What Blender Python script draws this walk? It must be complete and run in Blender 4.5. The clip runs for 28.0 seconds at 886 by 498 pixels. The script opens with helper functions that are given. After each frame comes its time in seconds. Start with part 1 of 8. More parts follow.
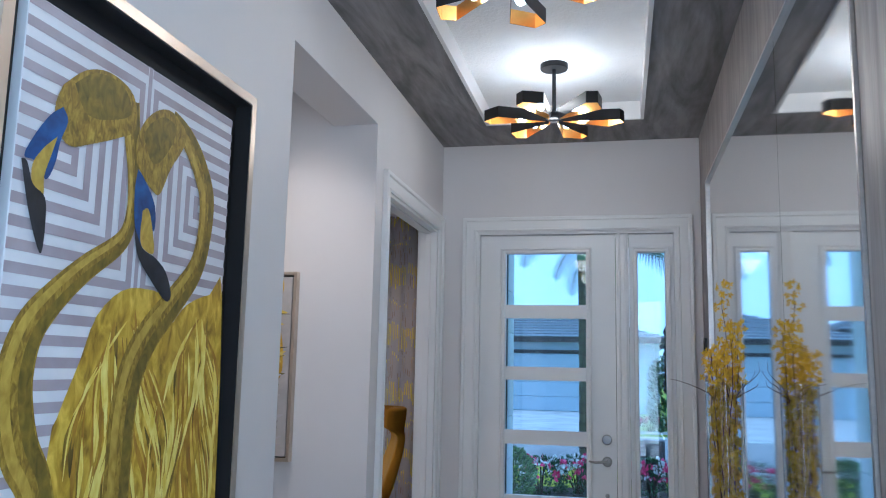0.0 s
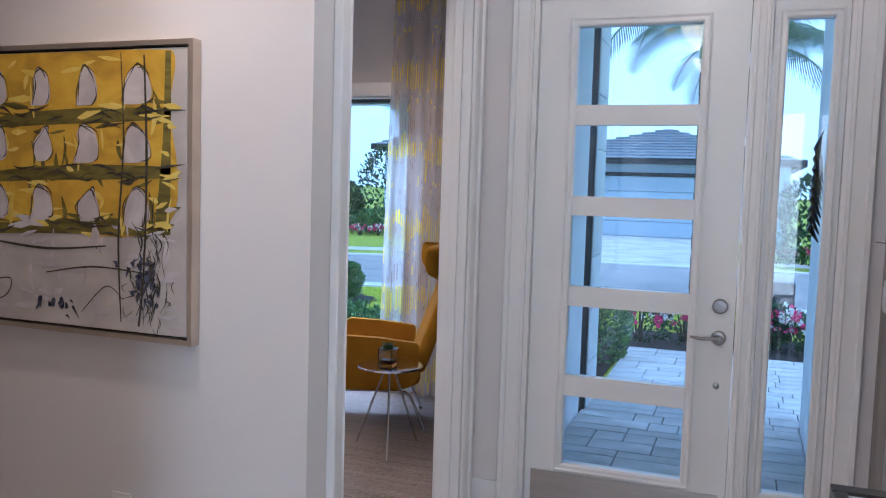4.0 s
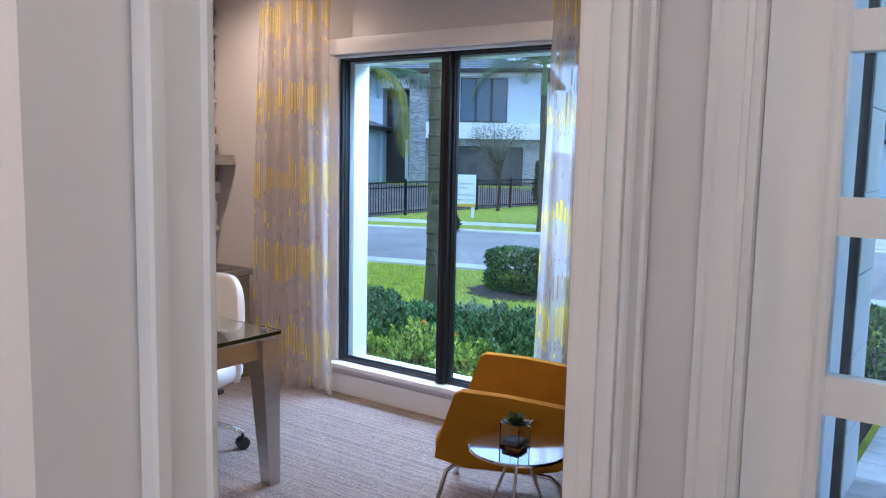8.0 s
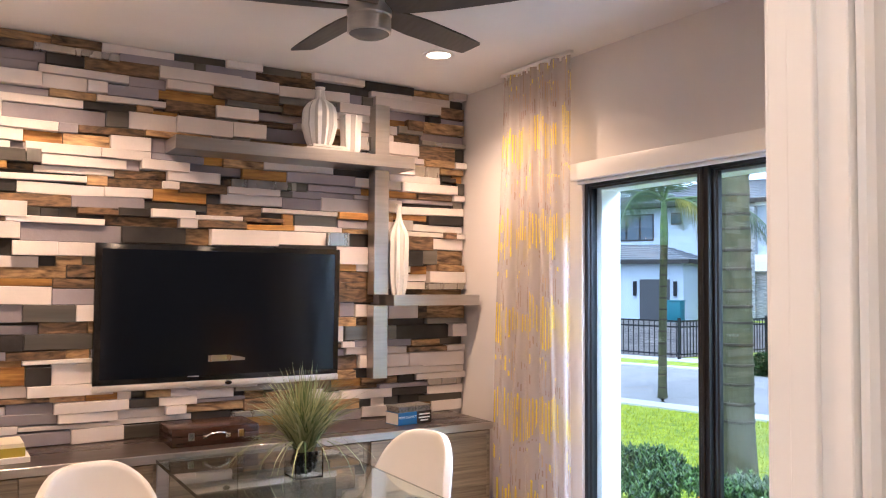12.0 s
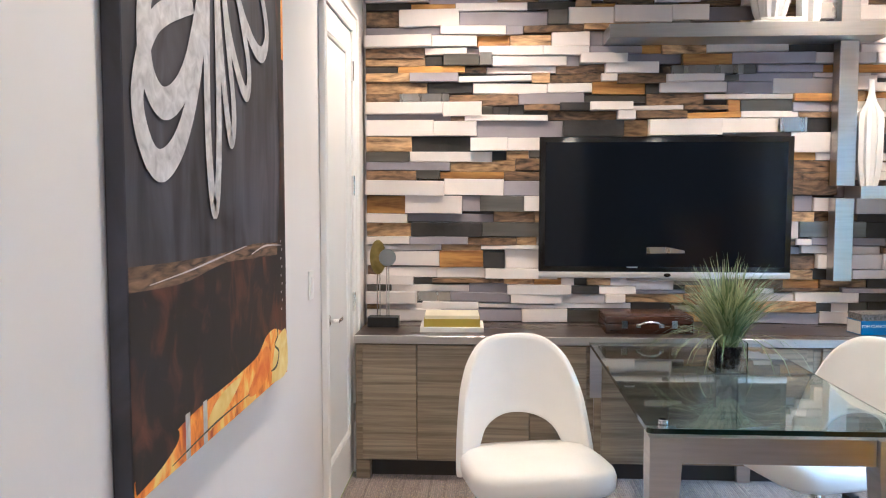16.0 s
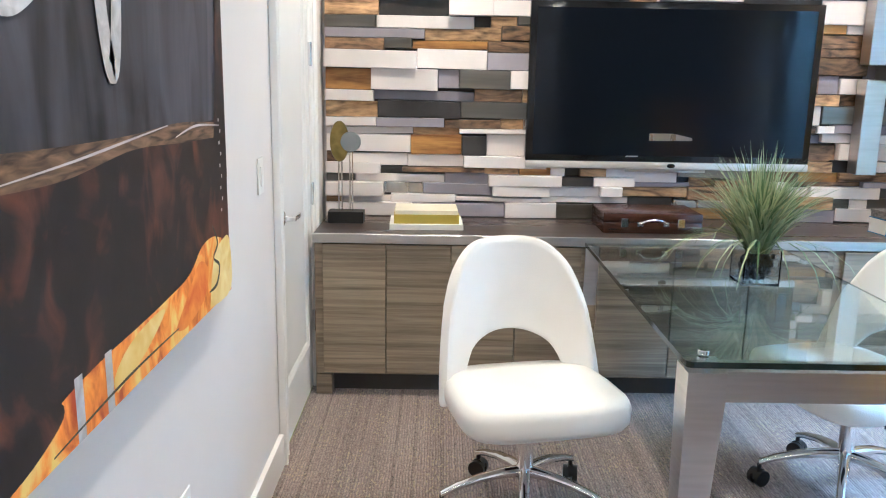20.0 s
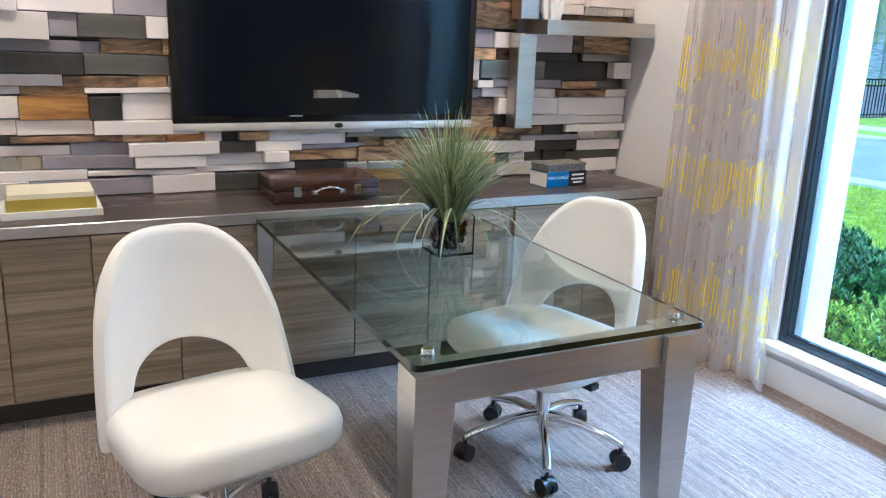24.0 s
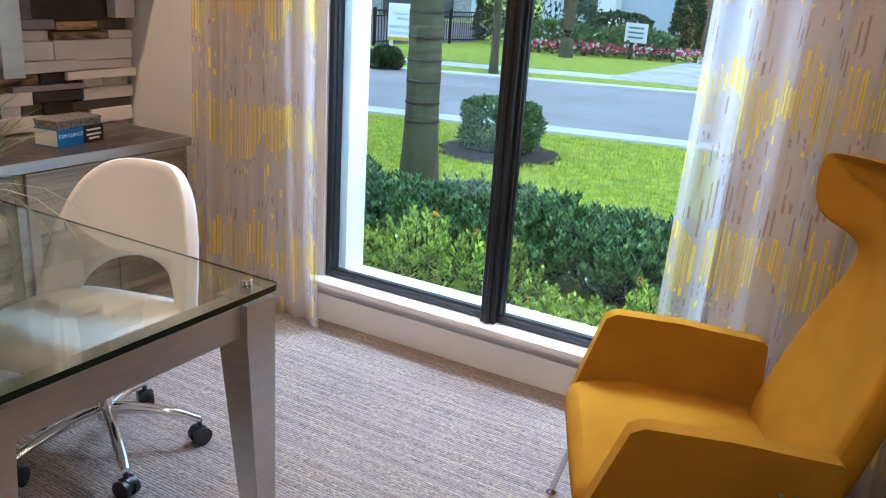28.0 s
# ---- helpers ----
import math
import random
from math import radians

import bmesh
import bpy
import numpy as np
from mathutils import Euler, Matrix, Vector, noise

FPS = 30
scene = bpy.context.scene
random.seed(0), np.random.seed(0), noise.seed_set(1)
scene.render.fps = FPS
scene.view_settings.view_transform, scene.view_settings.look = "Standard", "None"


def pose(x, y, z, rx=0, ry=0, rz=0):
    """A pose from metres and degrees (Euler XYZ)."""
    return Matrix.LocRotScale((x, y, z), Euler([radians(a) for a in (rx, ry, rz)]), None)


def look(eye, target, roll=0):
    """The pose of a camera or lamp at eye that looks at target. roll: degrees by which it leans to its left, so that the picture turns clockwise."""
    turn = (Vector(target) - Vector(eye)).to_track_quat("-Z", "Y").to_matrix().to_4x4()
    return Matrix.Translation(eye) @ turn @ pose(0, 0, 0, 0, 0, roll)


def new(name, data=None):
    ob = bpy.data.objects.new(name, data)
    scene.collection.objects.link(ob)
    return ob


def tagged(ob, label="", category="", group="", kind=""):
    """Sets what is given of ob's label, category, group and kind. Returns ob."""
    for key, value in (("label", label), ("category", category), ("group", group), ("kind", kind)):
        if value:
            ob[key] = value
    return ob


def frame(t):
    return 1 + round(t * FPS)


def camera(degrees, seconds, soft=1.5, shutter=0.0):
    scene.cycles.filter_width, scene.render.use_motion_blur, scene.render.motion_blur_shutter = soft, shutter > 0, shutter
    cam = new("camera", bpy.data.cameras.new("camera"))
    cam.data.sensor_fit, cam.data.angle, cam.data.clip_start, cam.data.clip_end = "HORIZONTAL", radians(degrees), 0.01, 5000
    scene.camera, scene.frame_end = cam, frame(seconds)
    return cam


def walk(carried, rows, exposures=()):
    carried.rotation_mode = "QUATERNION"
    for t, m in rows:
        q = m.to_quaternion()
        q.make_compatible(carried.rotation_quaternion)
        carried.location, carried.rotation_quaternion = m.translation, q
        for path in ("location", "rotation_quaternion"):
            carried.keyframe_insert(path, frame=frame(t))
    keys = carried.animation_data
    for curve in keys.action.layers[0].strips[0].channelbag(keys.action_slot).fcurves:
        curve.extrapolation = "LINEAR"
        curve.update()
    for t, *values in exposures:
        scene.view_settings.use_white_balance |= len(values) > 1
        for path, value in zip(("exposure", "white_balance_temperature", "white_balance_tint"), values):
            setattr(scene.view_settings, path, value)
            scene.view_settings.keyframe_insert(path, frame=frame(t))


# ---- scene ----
cam = camera(57.2, 28.0, soft=1.1)
PATH = [
    (0, (0.028, 1.624, 1.497), (-0.397, 3.557, 1.786), 1.2),
    (0.5, (0.042, 1.793, 1.489), (-0.39, 3.727, 1.76), 1.3),
    (1, (0.05, 1.993, 1.495), (-0.393, 3.929, 1.73), 1.4),
    (1.5, (0.042, 2.203, 1.475), (-0.422, 4.14, 1.656), 1.5),
    (2, (0.041, 2.432, 1.474), (-0.46, 4.365, 1.582), 1.5),
    (2.5, (0.051, 2.671, 1.461), (-0.493, 4.595, 1.497), 1.5),
    (3, (0.032, 2.909, 1.474), (-0.545, 4.823, 1.434), 1.6),
    (3.5, (0.018, 3.163, 1.508), (-0.611, 5.058, 1.396), 1.7),
    (5.5, (-0.073, 4.082, 1.582), (-0.95, 5.868, 1.375), 1.4),
    (6, (-0.137, 4.336, 1.577), (-1.078, 6.087, 1.36), 1.4),
    (6.5, (-0.196, 4.556, 1.568), (-1.193, 6.275, 1.343), 1.4),
    (7, (-0.242, 4.744, 1.582), (-1.295, 6.428, 1.348), 1.3),
    (7.5, (-0.282, 4.92, 1.596), (-1.396, 6.564, 1.356), 1.1),
    (8, (-0.375, 5.095, 1.596), (-1.541, 6.703, 1.361), 1.2),
    (8.5, (-0.412, 5.191, 1.604), (-1.627, 6.764, 1.374), 1.4),
    (9, (-0.428, 5.328, 1.638), (-1.704, 6.851, 1.409), 1.1),
    (9.5, (-0.444, 5.434, 1.633), (-1.777, 6.912, 1.438), 1.2),
    (10, (-0.465, 5.544, 1.62), (-1.857, 6.974, 1.48), 1.1),
    (10.5, (-0.501, 5.621, 1.628), (-1.953, 6.995, 1.555), 0.9),
    (11, (-0.526, 5.742, 1.647), (-2.057, 7.028, 1.644), 0.9),
    (11.5, (-0.547, 5.843, 1.630), (-2.160, 7.023, 1.689), 0.7),
    (12, (-0.569, 5.959, 1.616), (-2.278, 6.994, 1.703), 0.4),
    (12.5, (-0.609, 6.062, 1.603), (-2.409, 6.927, 1.699), 0.1),
    (13, (-0.672, 6.149, 1.595), (-2.545, 6.844, 1.694), -0.1),
    (13.5, (-0.685, 6.225, 1.577), (-2.614, 6.743, 1.669), -0.2),
    (15.5, (-0.569, 6.327, 1.517), (-2.567, 6.267, 1.447), -0.2),
    (16, (-0.569, 6.328, 1.512), (-2.561, 6.216, 1.374), 0.0),
    (16.5, (-0.601, 6.316, 1.491), (-2.585, 6.173, 1.282), 0.1),
    (17, (-0.678, 6.276, 1.481), (-2.651, 6.122, 1.191), 0.3),
    (17.5, (-0.769, 6.227, 1.474), (-2.733, 6.074, 1.126), 0.4),
    (18, (-0.856, 6.191, 1.471), (-2.814, 6.05, 1.09), 0.5),
    (18.5, (-0.935, 6.18, 1.468), (-2.892, 6.059, 1.071), 0.6),
    (19, (-1.033, 6.177, 1.468), (-2.989, 6.088, 1.062), 0.7),
    (19.5, (-1.116, 6.192, 1.469), (-3.072, 6.142, 1.055), 0.8),
    (20, (-1.179, 6.195, 1.472), (-3.134, 6.204, 1.052), 1.0),
    (20.5, (-1.246, 6.197, 1.471), (-3.198, 6.278, 1.042), 1.0),
    (21, (-1.31, 6.195, 1.468), (-3.253, 6.371, 1.027), 1.1),
    (21.5, (-1.372, 6.18, 1.471), (-3.298, 6.47, 1.014), 1.2),
    (23.5, (-1.597, 6.151, 1.467), (-3.388, 6.884, 0.962), 1.8),
    (24, (-1.645, 6.158, 1.477), (-3.383, 7.002, 0.96), 2.1),
    (24.5, (-1.68, 6.182, 1.488), (-3.351, 7.145, 0.961), 2.3),
    (25, (-1.705, 6.206, 1.498), (-3.298, 7.29, 0.96), 2.5),
    (25.5, (-1.731, 6.219, 1.513), (-3.232, 7.421, 0.962), 2.7),
    (26, (-1.777, 6.22, 1.521), (-3.17, 7.539, 0.956), 2.9),
    (26.5, (-1.803, 6.213, 1.533), (-3.086, 7.635, 0.955), 3.1),
    (27, (-1.836, 6.165, 1.523), (-2.992, 7.691, 0.944), 3.6),
    (27.5, (-1.852, 6.163, 1.518), (-2.891, 7.766, 0.925), 3.7),
    (28, (-1.856, 6.172, 1.517), (-2.783, 7.833, 0.899), 3.8),
]
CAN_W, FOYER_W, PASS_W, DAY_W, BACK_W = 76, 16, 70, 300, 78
EXPOSURES = [(0.0, -0.55, 3980, 4), (3.0, -0.27, 4150, 8), (6.0, -0.2, 4500, 13), (8.0, -0.2, 4550, 13), (9.0, 0.1, 4600, 13), (10.0, 0.28, 4600, 14), (12.0, 0.56, 5250, 17), (13.0, 0.6, 5000, 15), (16.0, 0.72, 4250, 2), (20.0, 0.95, 4000, -3), (25.0, 0.52, 4150, 0), (27.0, 0.22, 4600, 4), (28.0, 0.0, 4950, 8)]
walk(cam, [(t, look(eye, target, roll)) for t, eye, target, roll in PATH], EXPOSURES)

# ---- world and daylight ----
world = bpy.data.worlds.new("sky")
scene.world = world
world.use_nodes = True
_wn = world.node_tree.nodes
_sky = _wn.new("ShaderNodeTexSky")
_sky.sky_type, _sky.sun_disc = "NISHITA", False
_sky.sun_elevation, _sky.sun_rotation = radians(62), radians(140)
_sky.air_density, _sky.dust_density = 1.0, 5.0
_bg = _wn["Background"]
_bg.inputs["Strength"].default_value = 0.15
# thin bright cloud over the whole sky
_cloud = _wn.new("ShaderNodeMix")
_cloud.data_type = "RGBA"
_cloud.inputs[0].default_value, _cloud.inputs[7].default_value = 0.65, (14.5, 15.0, 15.6, 1)
world.node_tree.links.new(_sky.outputs[0], _cloud.inputs[6])
world.node_tree.links.new(_cloud.outputs[2], _bg.inputs[0])
_sun = new("sun", bpy.data.lights.new("sun", "SUN"))
_sun.data.energy, _sun.data.angle, _sun.data.color = 1.1, radians(12), (1.0, 0.97, 0.93)
_sun.matrix_world = look((10, -12, 30), (0, 0, 0))
# area lamp added out of view above the office window, standing in for skylight
_day = new("window_fill_lamp", bpy.data.lights.new("window_fill_lamp", "AREA"))
_day.data.shape, _day.data.size, _day.data.size_y = "RECTANGLE", 1.65, 0.8
_day.data.energy, _day.data.color = DAY_W, (0.86, 0.94, 1.0)
_day.matrix_world = look((-3.185, 9.75, 2.98), (-3.1, 5.4, 0.8))
# added fill lamp at an unseen east opening, behind the start of the walk
_back = new("back_fill_lamp", bpy.data.lights.new("back_fill_lamp", "AREA"))
_back.data.shape, _back.data.size, _back.data.size_y = "RECTANGLE", 1.4, 2.2
_back.data.energy, _back.data.color = BACK_W, (1.0, 0.86, 0.68)
_back.matrix_world = look((0.74, 0.75, 1.4), (-1.18, 2.9, 1.3))

# ---- helpers of this scene ----
def box(bm, x0, x1, y0, y1, z0, z1):
    """An axis-aligned block added to bm."""
    m = Matrix.LocRotScale(((x0 + x1) / 2, (y0 + y1) / 2, (z0 + z1) / 2), None, (abs(x1 - x0), abs(y1 - y0), abs(z1 - z0)))
    return bmesh.ops.create_cube(bm, size=1, matrix=m)["verts"]


def soften(bm, w, seg=2, angle=40):
    """Round the sharp edges of a small mesh."""
    es = [e for e in bm.edges if len(e.link_faces) == 2 and e.calc_face_angle(0) > radians(angle)]
    bmesh.ops.bevel(bm, geom=es, offset=w, segments=seg, profile=0.5, affect="EDGES", clamp_overlap=True)


def finish(name, bm, material, smooth=35):
    me = bpy.data.meshes.new(name)
    bmesh.ops.recalc_face_normals(bm, faces=bm.faces)
    bm.to_mesh(me)
    bm.free()
    for m in (material if isinstance(material, (list, tuple)) else [material]):
        me.materials.append(m)
    if smooth:
        me.shade_smooth()
        me.set_sharp_from_angle(angle=radians(smooth))
    return me


def part(name, bm, material, parent, label="", smooth=35):
    """One mesh object under a thing or a part; the mesh is in the coordinates of its parent."""
    ob = new(name, finish(name, bm, material, smooth))
    ob.parent = parent
    return tagged(ob, label)


def solid(name, bm, material, label, category, group="", kind="", smooth=35):
    """A top-level thing that is one mesh, in world coordinates."""
    return tagged(new(name, finish(name, bm, material, smooth)), label, category, group, kind)


def thing(name, m, label, category, group="", kind=""):
    ob = new(name)
    ob.empty_display_size = 0.1
    ob.matrix_basis = m
    return tagged(ob, label, category, group, kind)


def block(x0, x1, y0, y1, z0, z1, bev=0.0, seg=2):
    bm = bmesh.new()
    box(bm, x0, x1, y0, y1, z0, z1)
    if bev:
        soften(bm, bev, seg)
    return bm


def rod(bm, a, b, r, r2=None, seg=12, caps=True):
    """A round bar from a to b."""
    a, b = Vector(a), Vector(b)
    d = b - a
    m = Matrix.Translation((a + b) / 2) @ d.to_track_quat("Z", "Y").to_matrix().to_4x4()
    return bmesh.ops.create_cone(bm, cap_ends=caps, segments=seg, radius1=r, radius2=r if r2 is None else r2, depth=d.length, matrix=m)["verts"]


def lathe(bm, profile, seg=24, at=(0, 0, 0)):
    """A turned body from (radius, height) pairs."""
    rings = []
    for r, z in profile:
        rings.append([bm.verts.new((at[0] + r * math.cos(2 * math.pi * k / seg), at[1] + r * math.sin(2 * math.pi * k / seg), at[2] + z)) for k in range(seg)])
    for a, b in zip(rings, rings[1:]):
        for k in range(seg):
            bm.faces.new((a[k], a[(k + 1) % seg], b[(k + 1) % seg], b[k]))
    for ring, flip in ((rings[0], True), (rings[-1], False)):
        if (ring[0].co - ring[seg // 2].co).length > 1e-4:
            bm.faces.new(list(reversed(ring)) if flip else ring)
    return rings


def sweep(bm, points, r, seg=8):
    """A tube along a line of points; r is a number or one radius for each point."""
    pts = [Vector(p) for p in points]
    rs = r if isinstance(r, (list, tuple)) else [r] * len(pts)
    rings = []
    up = Vector((0, 0, 1))
    for i, p in enumerate(pts):
        d = (pts[min(i + 1, len(pts) - 1)] - pts[max(i - 1, 0)]).normalized()
        s = d.cross(up)
        if s.length < 1e-3:
            s = d.cross(Vector((1, 0, 0)))
        s.normalize()
        u = s.cross(d)
        rings.append([bm.verts.new(p + rs[i] * (math.cos(2 * math.pi * k / seg) * s + math.sin(2 * math.pi * k / seg) * u)) for k in range(seg)])
    for a, b in zip(rings, rings[1:]):
        for k in range(seg):
            bm.faces.new((a[k], a[(k + 1) % seg], b[(k + 1) % seg], b[k]))
    bm.faces.new(list(reversed(rings[0])))
    bm.faces.new(rings[-1])


# ---- materials ----
def piece_chance(n, l, oi):
    """A chance value for each piece, whether it is an object or an island of a joined mesh."""
    geo, total, turn = n.new("ShaderNodeNewGeometry"), n.new("ShaderNodeMath"), n.new("ShaderNodeMath")
    turn.operation = "FRACT"
    l.new(oi.outputs["Random"], total.inputs[0])
    l.new(geo.outputs["Random Per Island"], total.inputs[1])
    l.new(total.outputs[0], turn.inputs[0])
    return turn.outputs[0]


def material(name, color, rough=0.5, metal=0.0, vary=0.06, scale=6.0, bump=0.0, bscale=80.0, spec=0.5, stretch=(1, 1, 1), color2=None, by_piece=0.0, sheen=0.0):
    """A painted or solid surface: two scales of noise in its colour, and a fine relief."""
    m = bpy.data.materials.new(name)
    m.use_nodes = True
    n, l = m.node_tree.nodes, m.node_tree.links
    p = n["Principled BSDF"]
    p.inputs["Roughness"].default_value, p.inputs["Metallic"].default_value = rough, metal
    p.inputs["Specular IOR Level"].default_value = spec
    if sheen:
        p.inputs["Sheen Weight"].default_value = sheen
    tc = n.new("ShaderNodeTexCoord")
    mp = n.new("ShaderNodeMapping")
    mp.inputs["Scale"].default_value = stretch
    l.new(tc.outputs["Object"], mp.inputs[0])
    big = n.new("ShaderNodeTexNoise")
    big.inputs["Scale"].default_value, big.inputs["Detail"].default_value = scale, 6
    l.new(mp.outputs[0], big.inputs["Vector"])
    ramp = n.new("ShaderNodeMix")
    ramp.data_type = "RGBA"
    c2 = color2 or tuple(c * (1 - 2.2 * vary) for c in color)
    ramp.inputs[6].default_value, ramp.inputs[7].default_value = (*color, 1), (*c2, 1)
    ctr = n.new("ShaderNodeMapRange")
    ctr.inputs[1].default_value, ctr.inputs[2].default_value = 0.35, 0.7
    l.new(big.outputs[0], ctr.inputs[0])
    l.new(ctr.outputs[0], ramp.inputs[0])
    out = ramp.outputs[2]
    if by_piece:
        oi = n.new("ShaderNodeObjectInfo")
        hs = n.new("ShaderNodeHueSaturation")
        mr = n.new("ShaderNodeMapRange")
        mr.inputs[3].default_value, mr.inputs[4].default_value = 1 - by_piece, 1 + by_piece
        l.new(piece_chance(n, l, oi), mr.inputs[0])
        l.new(mr.outputs[0], hs.inputs["Value"])
        l.new(out, hs.inputs["Color"])
        out = hs.outputs[0]
    l.new(out, p.inputs["Base Color"])
    rr = n.new("ShaderNodeMapRange")
    rr.inputs[3].default_value, rr.inputs[4].default_value = max(rough - 0.06, 0.02), min(rough + 0.06, 1)
    l.new(big.outputs[0], rr.inputs[0])
    l.new(rr.outputs[0], p.inputs["Roughness"])
    if bump:
        fine = n.new("ShaderNodeTexNoise")
        fine.inputs["Scale"].default_value, fine.inputs["Detail"].default_value = bscale, 4
        l.new(mp.outputs[0], fine.inputs["Vector"])
        b = n.new("ShaderNodeBump")
        b.inputs["Strength"].default_value, b.inputs["Distance"].default_value = bump, 0.01
        l.new(fine.outputs[0], b.inputs["Height"])
        l.new(b.outputs[0], p.inputs["Normal"])
    return m


def glass(name, tint=(1, 1, 1), rough=0.0, ior=1.45):
    m = bpy.data.materials.new(name)
    m.use_nodes = True
    p = m.node_tree.nodes["Principled BSDF"]
    p.inputs["Base Color"].default_value = (*tint, 1)
    p.inputs["Transmission Weight"].default_value, p.inputs["Roughness"].default_value, p.inputs["IOR"].default_value = 1.0, rough, ior
    return m


def emitter(name, color, strength):
    m = bpy.data.materials.new(name)
    m.use_nodes = True
    p = m.node_tree.nodes["Principled BSDF"]
    p.inputs["Base Color"].default_value = (*color, 1)
    p.inputs["Emission Color"].default_value, p.inputs["Emission Strength"].default_value = (*color, 1), strength
    return m


def wood(name, dark, light, scale=(1, 12, 12), rough=0.45, rings=3.0, twist=4.0, by_piece=0.0):
    """Streaked wood grain, long in the direction whose scale is 1."""
    m = bpy.data.materials.new(name)
    m.use_nodes = True
    n, l = m.node_tree.nodes, m.node_tree.links
    p = n["Principled BSDF"]
    tc, mp = n.new("ShaderNodeTexCoord"), n.new("ShaderNodeMapping")
    mp.inputs["Scale"].default_value = scale
    l.new(tc.outputs["Object"], mp.inputs[0])
    if by_piece:
        oi = n.new("ShaderNodeObjectInfo")
        mul = n.new("ShaderNodeVectorMath")
        mul.operation = "SCALE"
        mul.inputs[0].default_value = (31, 17, 23)
        l.new(oi.outputs["Random"], mul.inputs["Scale"])
        l.new(mul.outputs[0], mp.inputs["Location"])
    a = n.new("ShaderNodeTexNoise")
    a.inputs["Scale"].default_value, a.inputs["Detail"].default_value, a.inputs["Distortion"].default_value = rings, 8, twist
    l.new(mp.outputs[0], a.inputs["Vector"])
    b = n.new("ShaderNodeTexNoise")
    b.inputs["Scale"].default_value, b.inputs["Detail"].default_value = rings * 9, 3
    l.new(mp.outputs[0], b.inputs["Vector"])
    add = n.new("ShaderNodeMath")
    add.operation = "MULTIPLY_ADD"
    add.inputs[1].default_value = 0.35
    l.new(b.outputs[0], add.inputs[0])
    l.new(a.outputs[0], add.inputs[2])
    cr = n.new("ShaderNodeValToRGB")
    cr.color_ramp.elements[0].position, cr.color_ramp.elements[1].position = 0.45, 0.85
    cr.color_ramp.elements[0].color, cr.color_ramp.elements[1].color = (*dark, 1), (*light, 1)
    l.new(add.outputs[0], cr.inputs[0])
    out = cr.outputs[0]
    if by_piece:
        hs, mr = n.new("ShaderNodeHueSaturation"), n.new("ShaderNodeMapRange")
        mr.inputs[3].default_value, mr.inputs[4].default_value = 1 - by_piece, 1 + by_piece
        l.new(piece_chance(n, l, oi), mr.inputs[0])
        l.new(mr.outputs[0], hs.inputs["Value"])
        l.new(out, hs.inputs["Color"])
        out = hs.outputs[0]
    l.new(out, p.inputs["Base Color"])
    p.inputs["Roughness"].default_value = rough
    bp = n.new("ShaderNodeBump")
    bp.inputs["Strength"].default_value, bp.inputs["Distance"].default_value = 0.15, 0.004
    l.new(add.outputs[0], bp.inputs["Height"])
    l.new(bp.outputs[0], p.inputs["Normal"])
    return m


def leafage(name, c1, c2, rough=0.4, spec=0.5):
    m = bpy.data.materials.new(name)
    m.use_nodes = True
    n, l = m.node_tree.nodes, m.node_tree.links
    p = n["Principled BSDF"]
    g = n.new("ShaderNodeNewGeometry")
    cr = n.new("ShaderNodeValToRGB")
    cr.color_ramp.elements[0].color, cr.color_ramp.elements[1].color = (*c1, 1), (*c2, 1)
    l.new(g.outputs["Random Per Island"], cr.inputs[0])
    l.new(cr.outputs[0], p.inputs["Base Color"])
    p.inputs["Roughness"].default_value = rough
    p.inputs["Specular IOR Level"].default_value = spec
    tr = n.new("ShaderNodeBsdfTranslucent")
    l.new(cr.outputs[0], tr.inputs[0])
    mx = n.new("ShaderNodeMixShader")
    mx.inputs[0].default_value = 0.25
    l.new(p.outputs[0], mx.inputs[1])
    l.new(tr.outputs[0], mx.inputs[2])
    l.new(mx.outputs[0], n["Material Output"].inputs[0])
    return m


M_WALL = material("wall_paint", (0.74, 0.71, 0.70), 0.75, vary=0.015, scale=2, bump=0.05, bscale=260)
M_CEIL = material("ceiling_paint", (0.82, 0.81, 0.80), 0.85, vary=0.015, scale=3, bump=0.12, bscale=180)
M_TRAY = material("textured_ceiling", (0.84, 0.84, 0.84), 0.85, vary=0.02, scale=8, bump=0.5, bscale=60)
M_TRIM = material("white_trim", (0.82, 0.81, 0.80), 0.35, vary=0.012, scale=3, bump=0.02, bscale=120)
M_DOOR = material("door_paint", (0.80, 0.80, 0.80), 0.32, vary=0.015, scale=3, bump=0.02, bscale=120)
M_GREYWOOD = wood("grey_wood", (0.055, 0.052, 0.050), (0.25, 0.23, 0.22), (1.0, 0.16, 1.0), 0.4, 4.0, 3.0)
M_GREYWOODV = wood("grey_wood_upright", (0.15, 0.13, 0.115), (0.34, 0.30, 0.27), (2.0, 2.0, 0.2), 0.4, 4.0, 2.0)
M_TILE = material("floor_tile", (0.52, 0.49, 0.46), 0.25, vary=0.08, scale=2, bump=0.03, bscale=40)
M_BLACK = material("black_metal", (0.012, 0.012, 0.013), 0.35, 0.0, vary=0.1, scale=4)
M_GOLD = material("gold_leaf", (0.85, 0.50, 0.12), 0.32, 1.0, vary=0.1, scale=12, bump=0.1, bscale=50)
M_STEEL = material("brushed_steel", (0.56, 0.54, 0.52), 0.32, 1.0, vary=0.05, scale=5, stretch=(1, 1, 14), bump=0.03, bscale=90)
M_CHROME = material("chrome", (0.85, 0.85, 0.86), 0.08, 1.0, vary=0.02)
M_GLASS = glass("window_glass", (0.77, 0.92, 1.0))
M_DOORGLASS = glass("tinted_door_glass", (0.78, 0.92, 1.0))
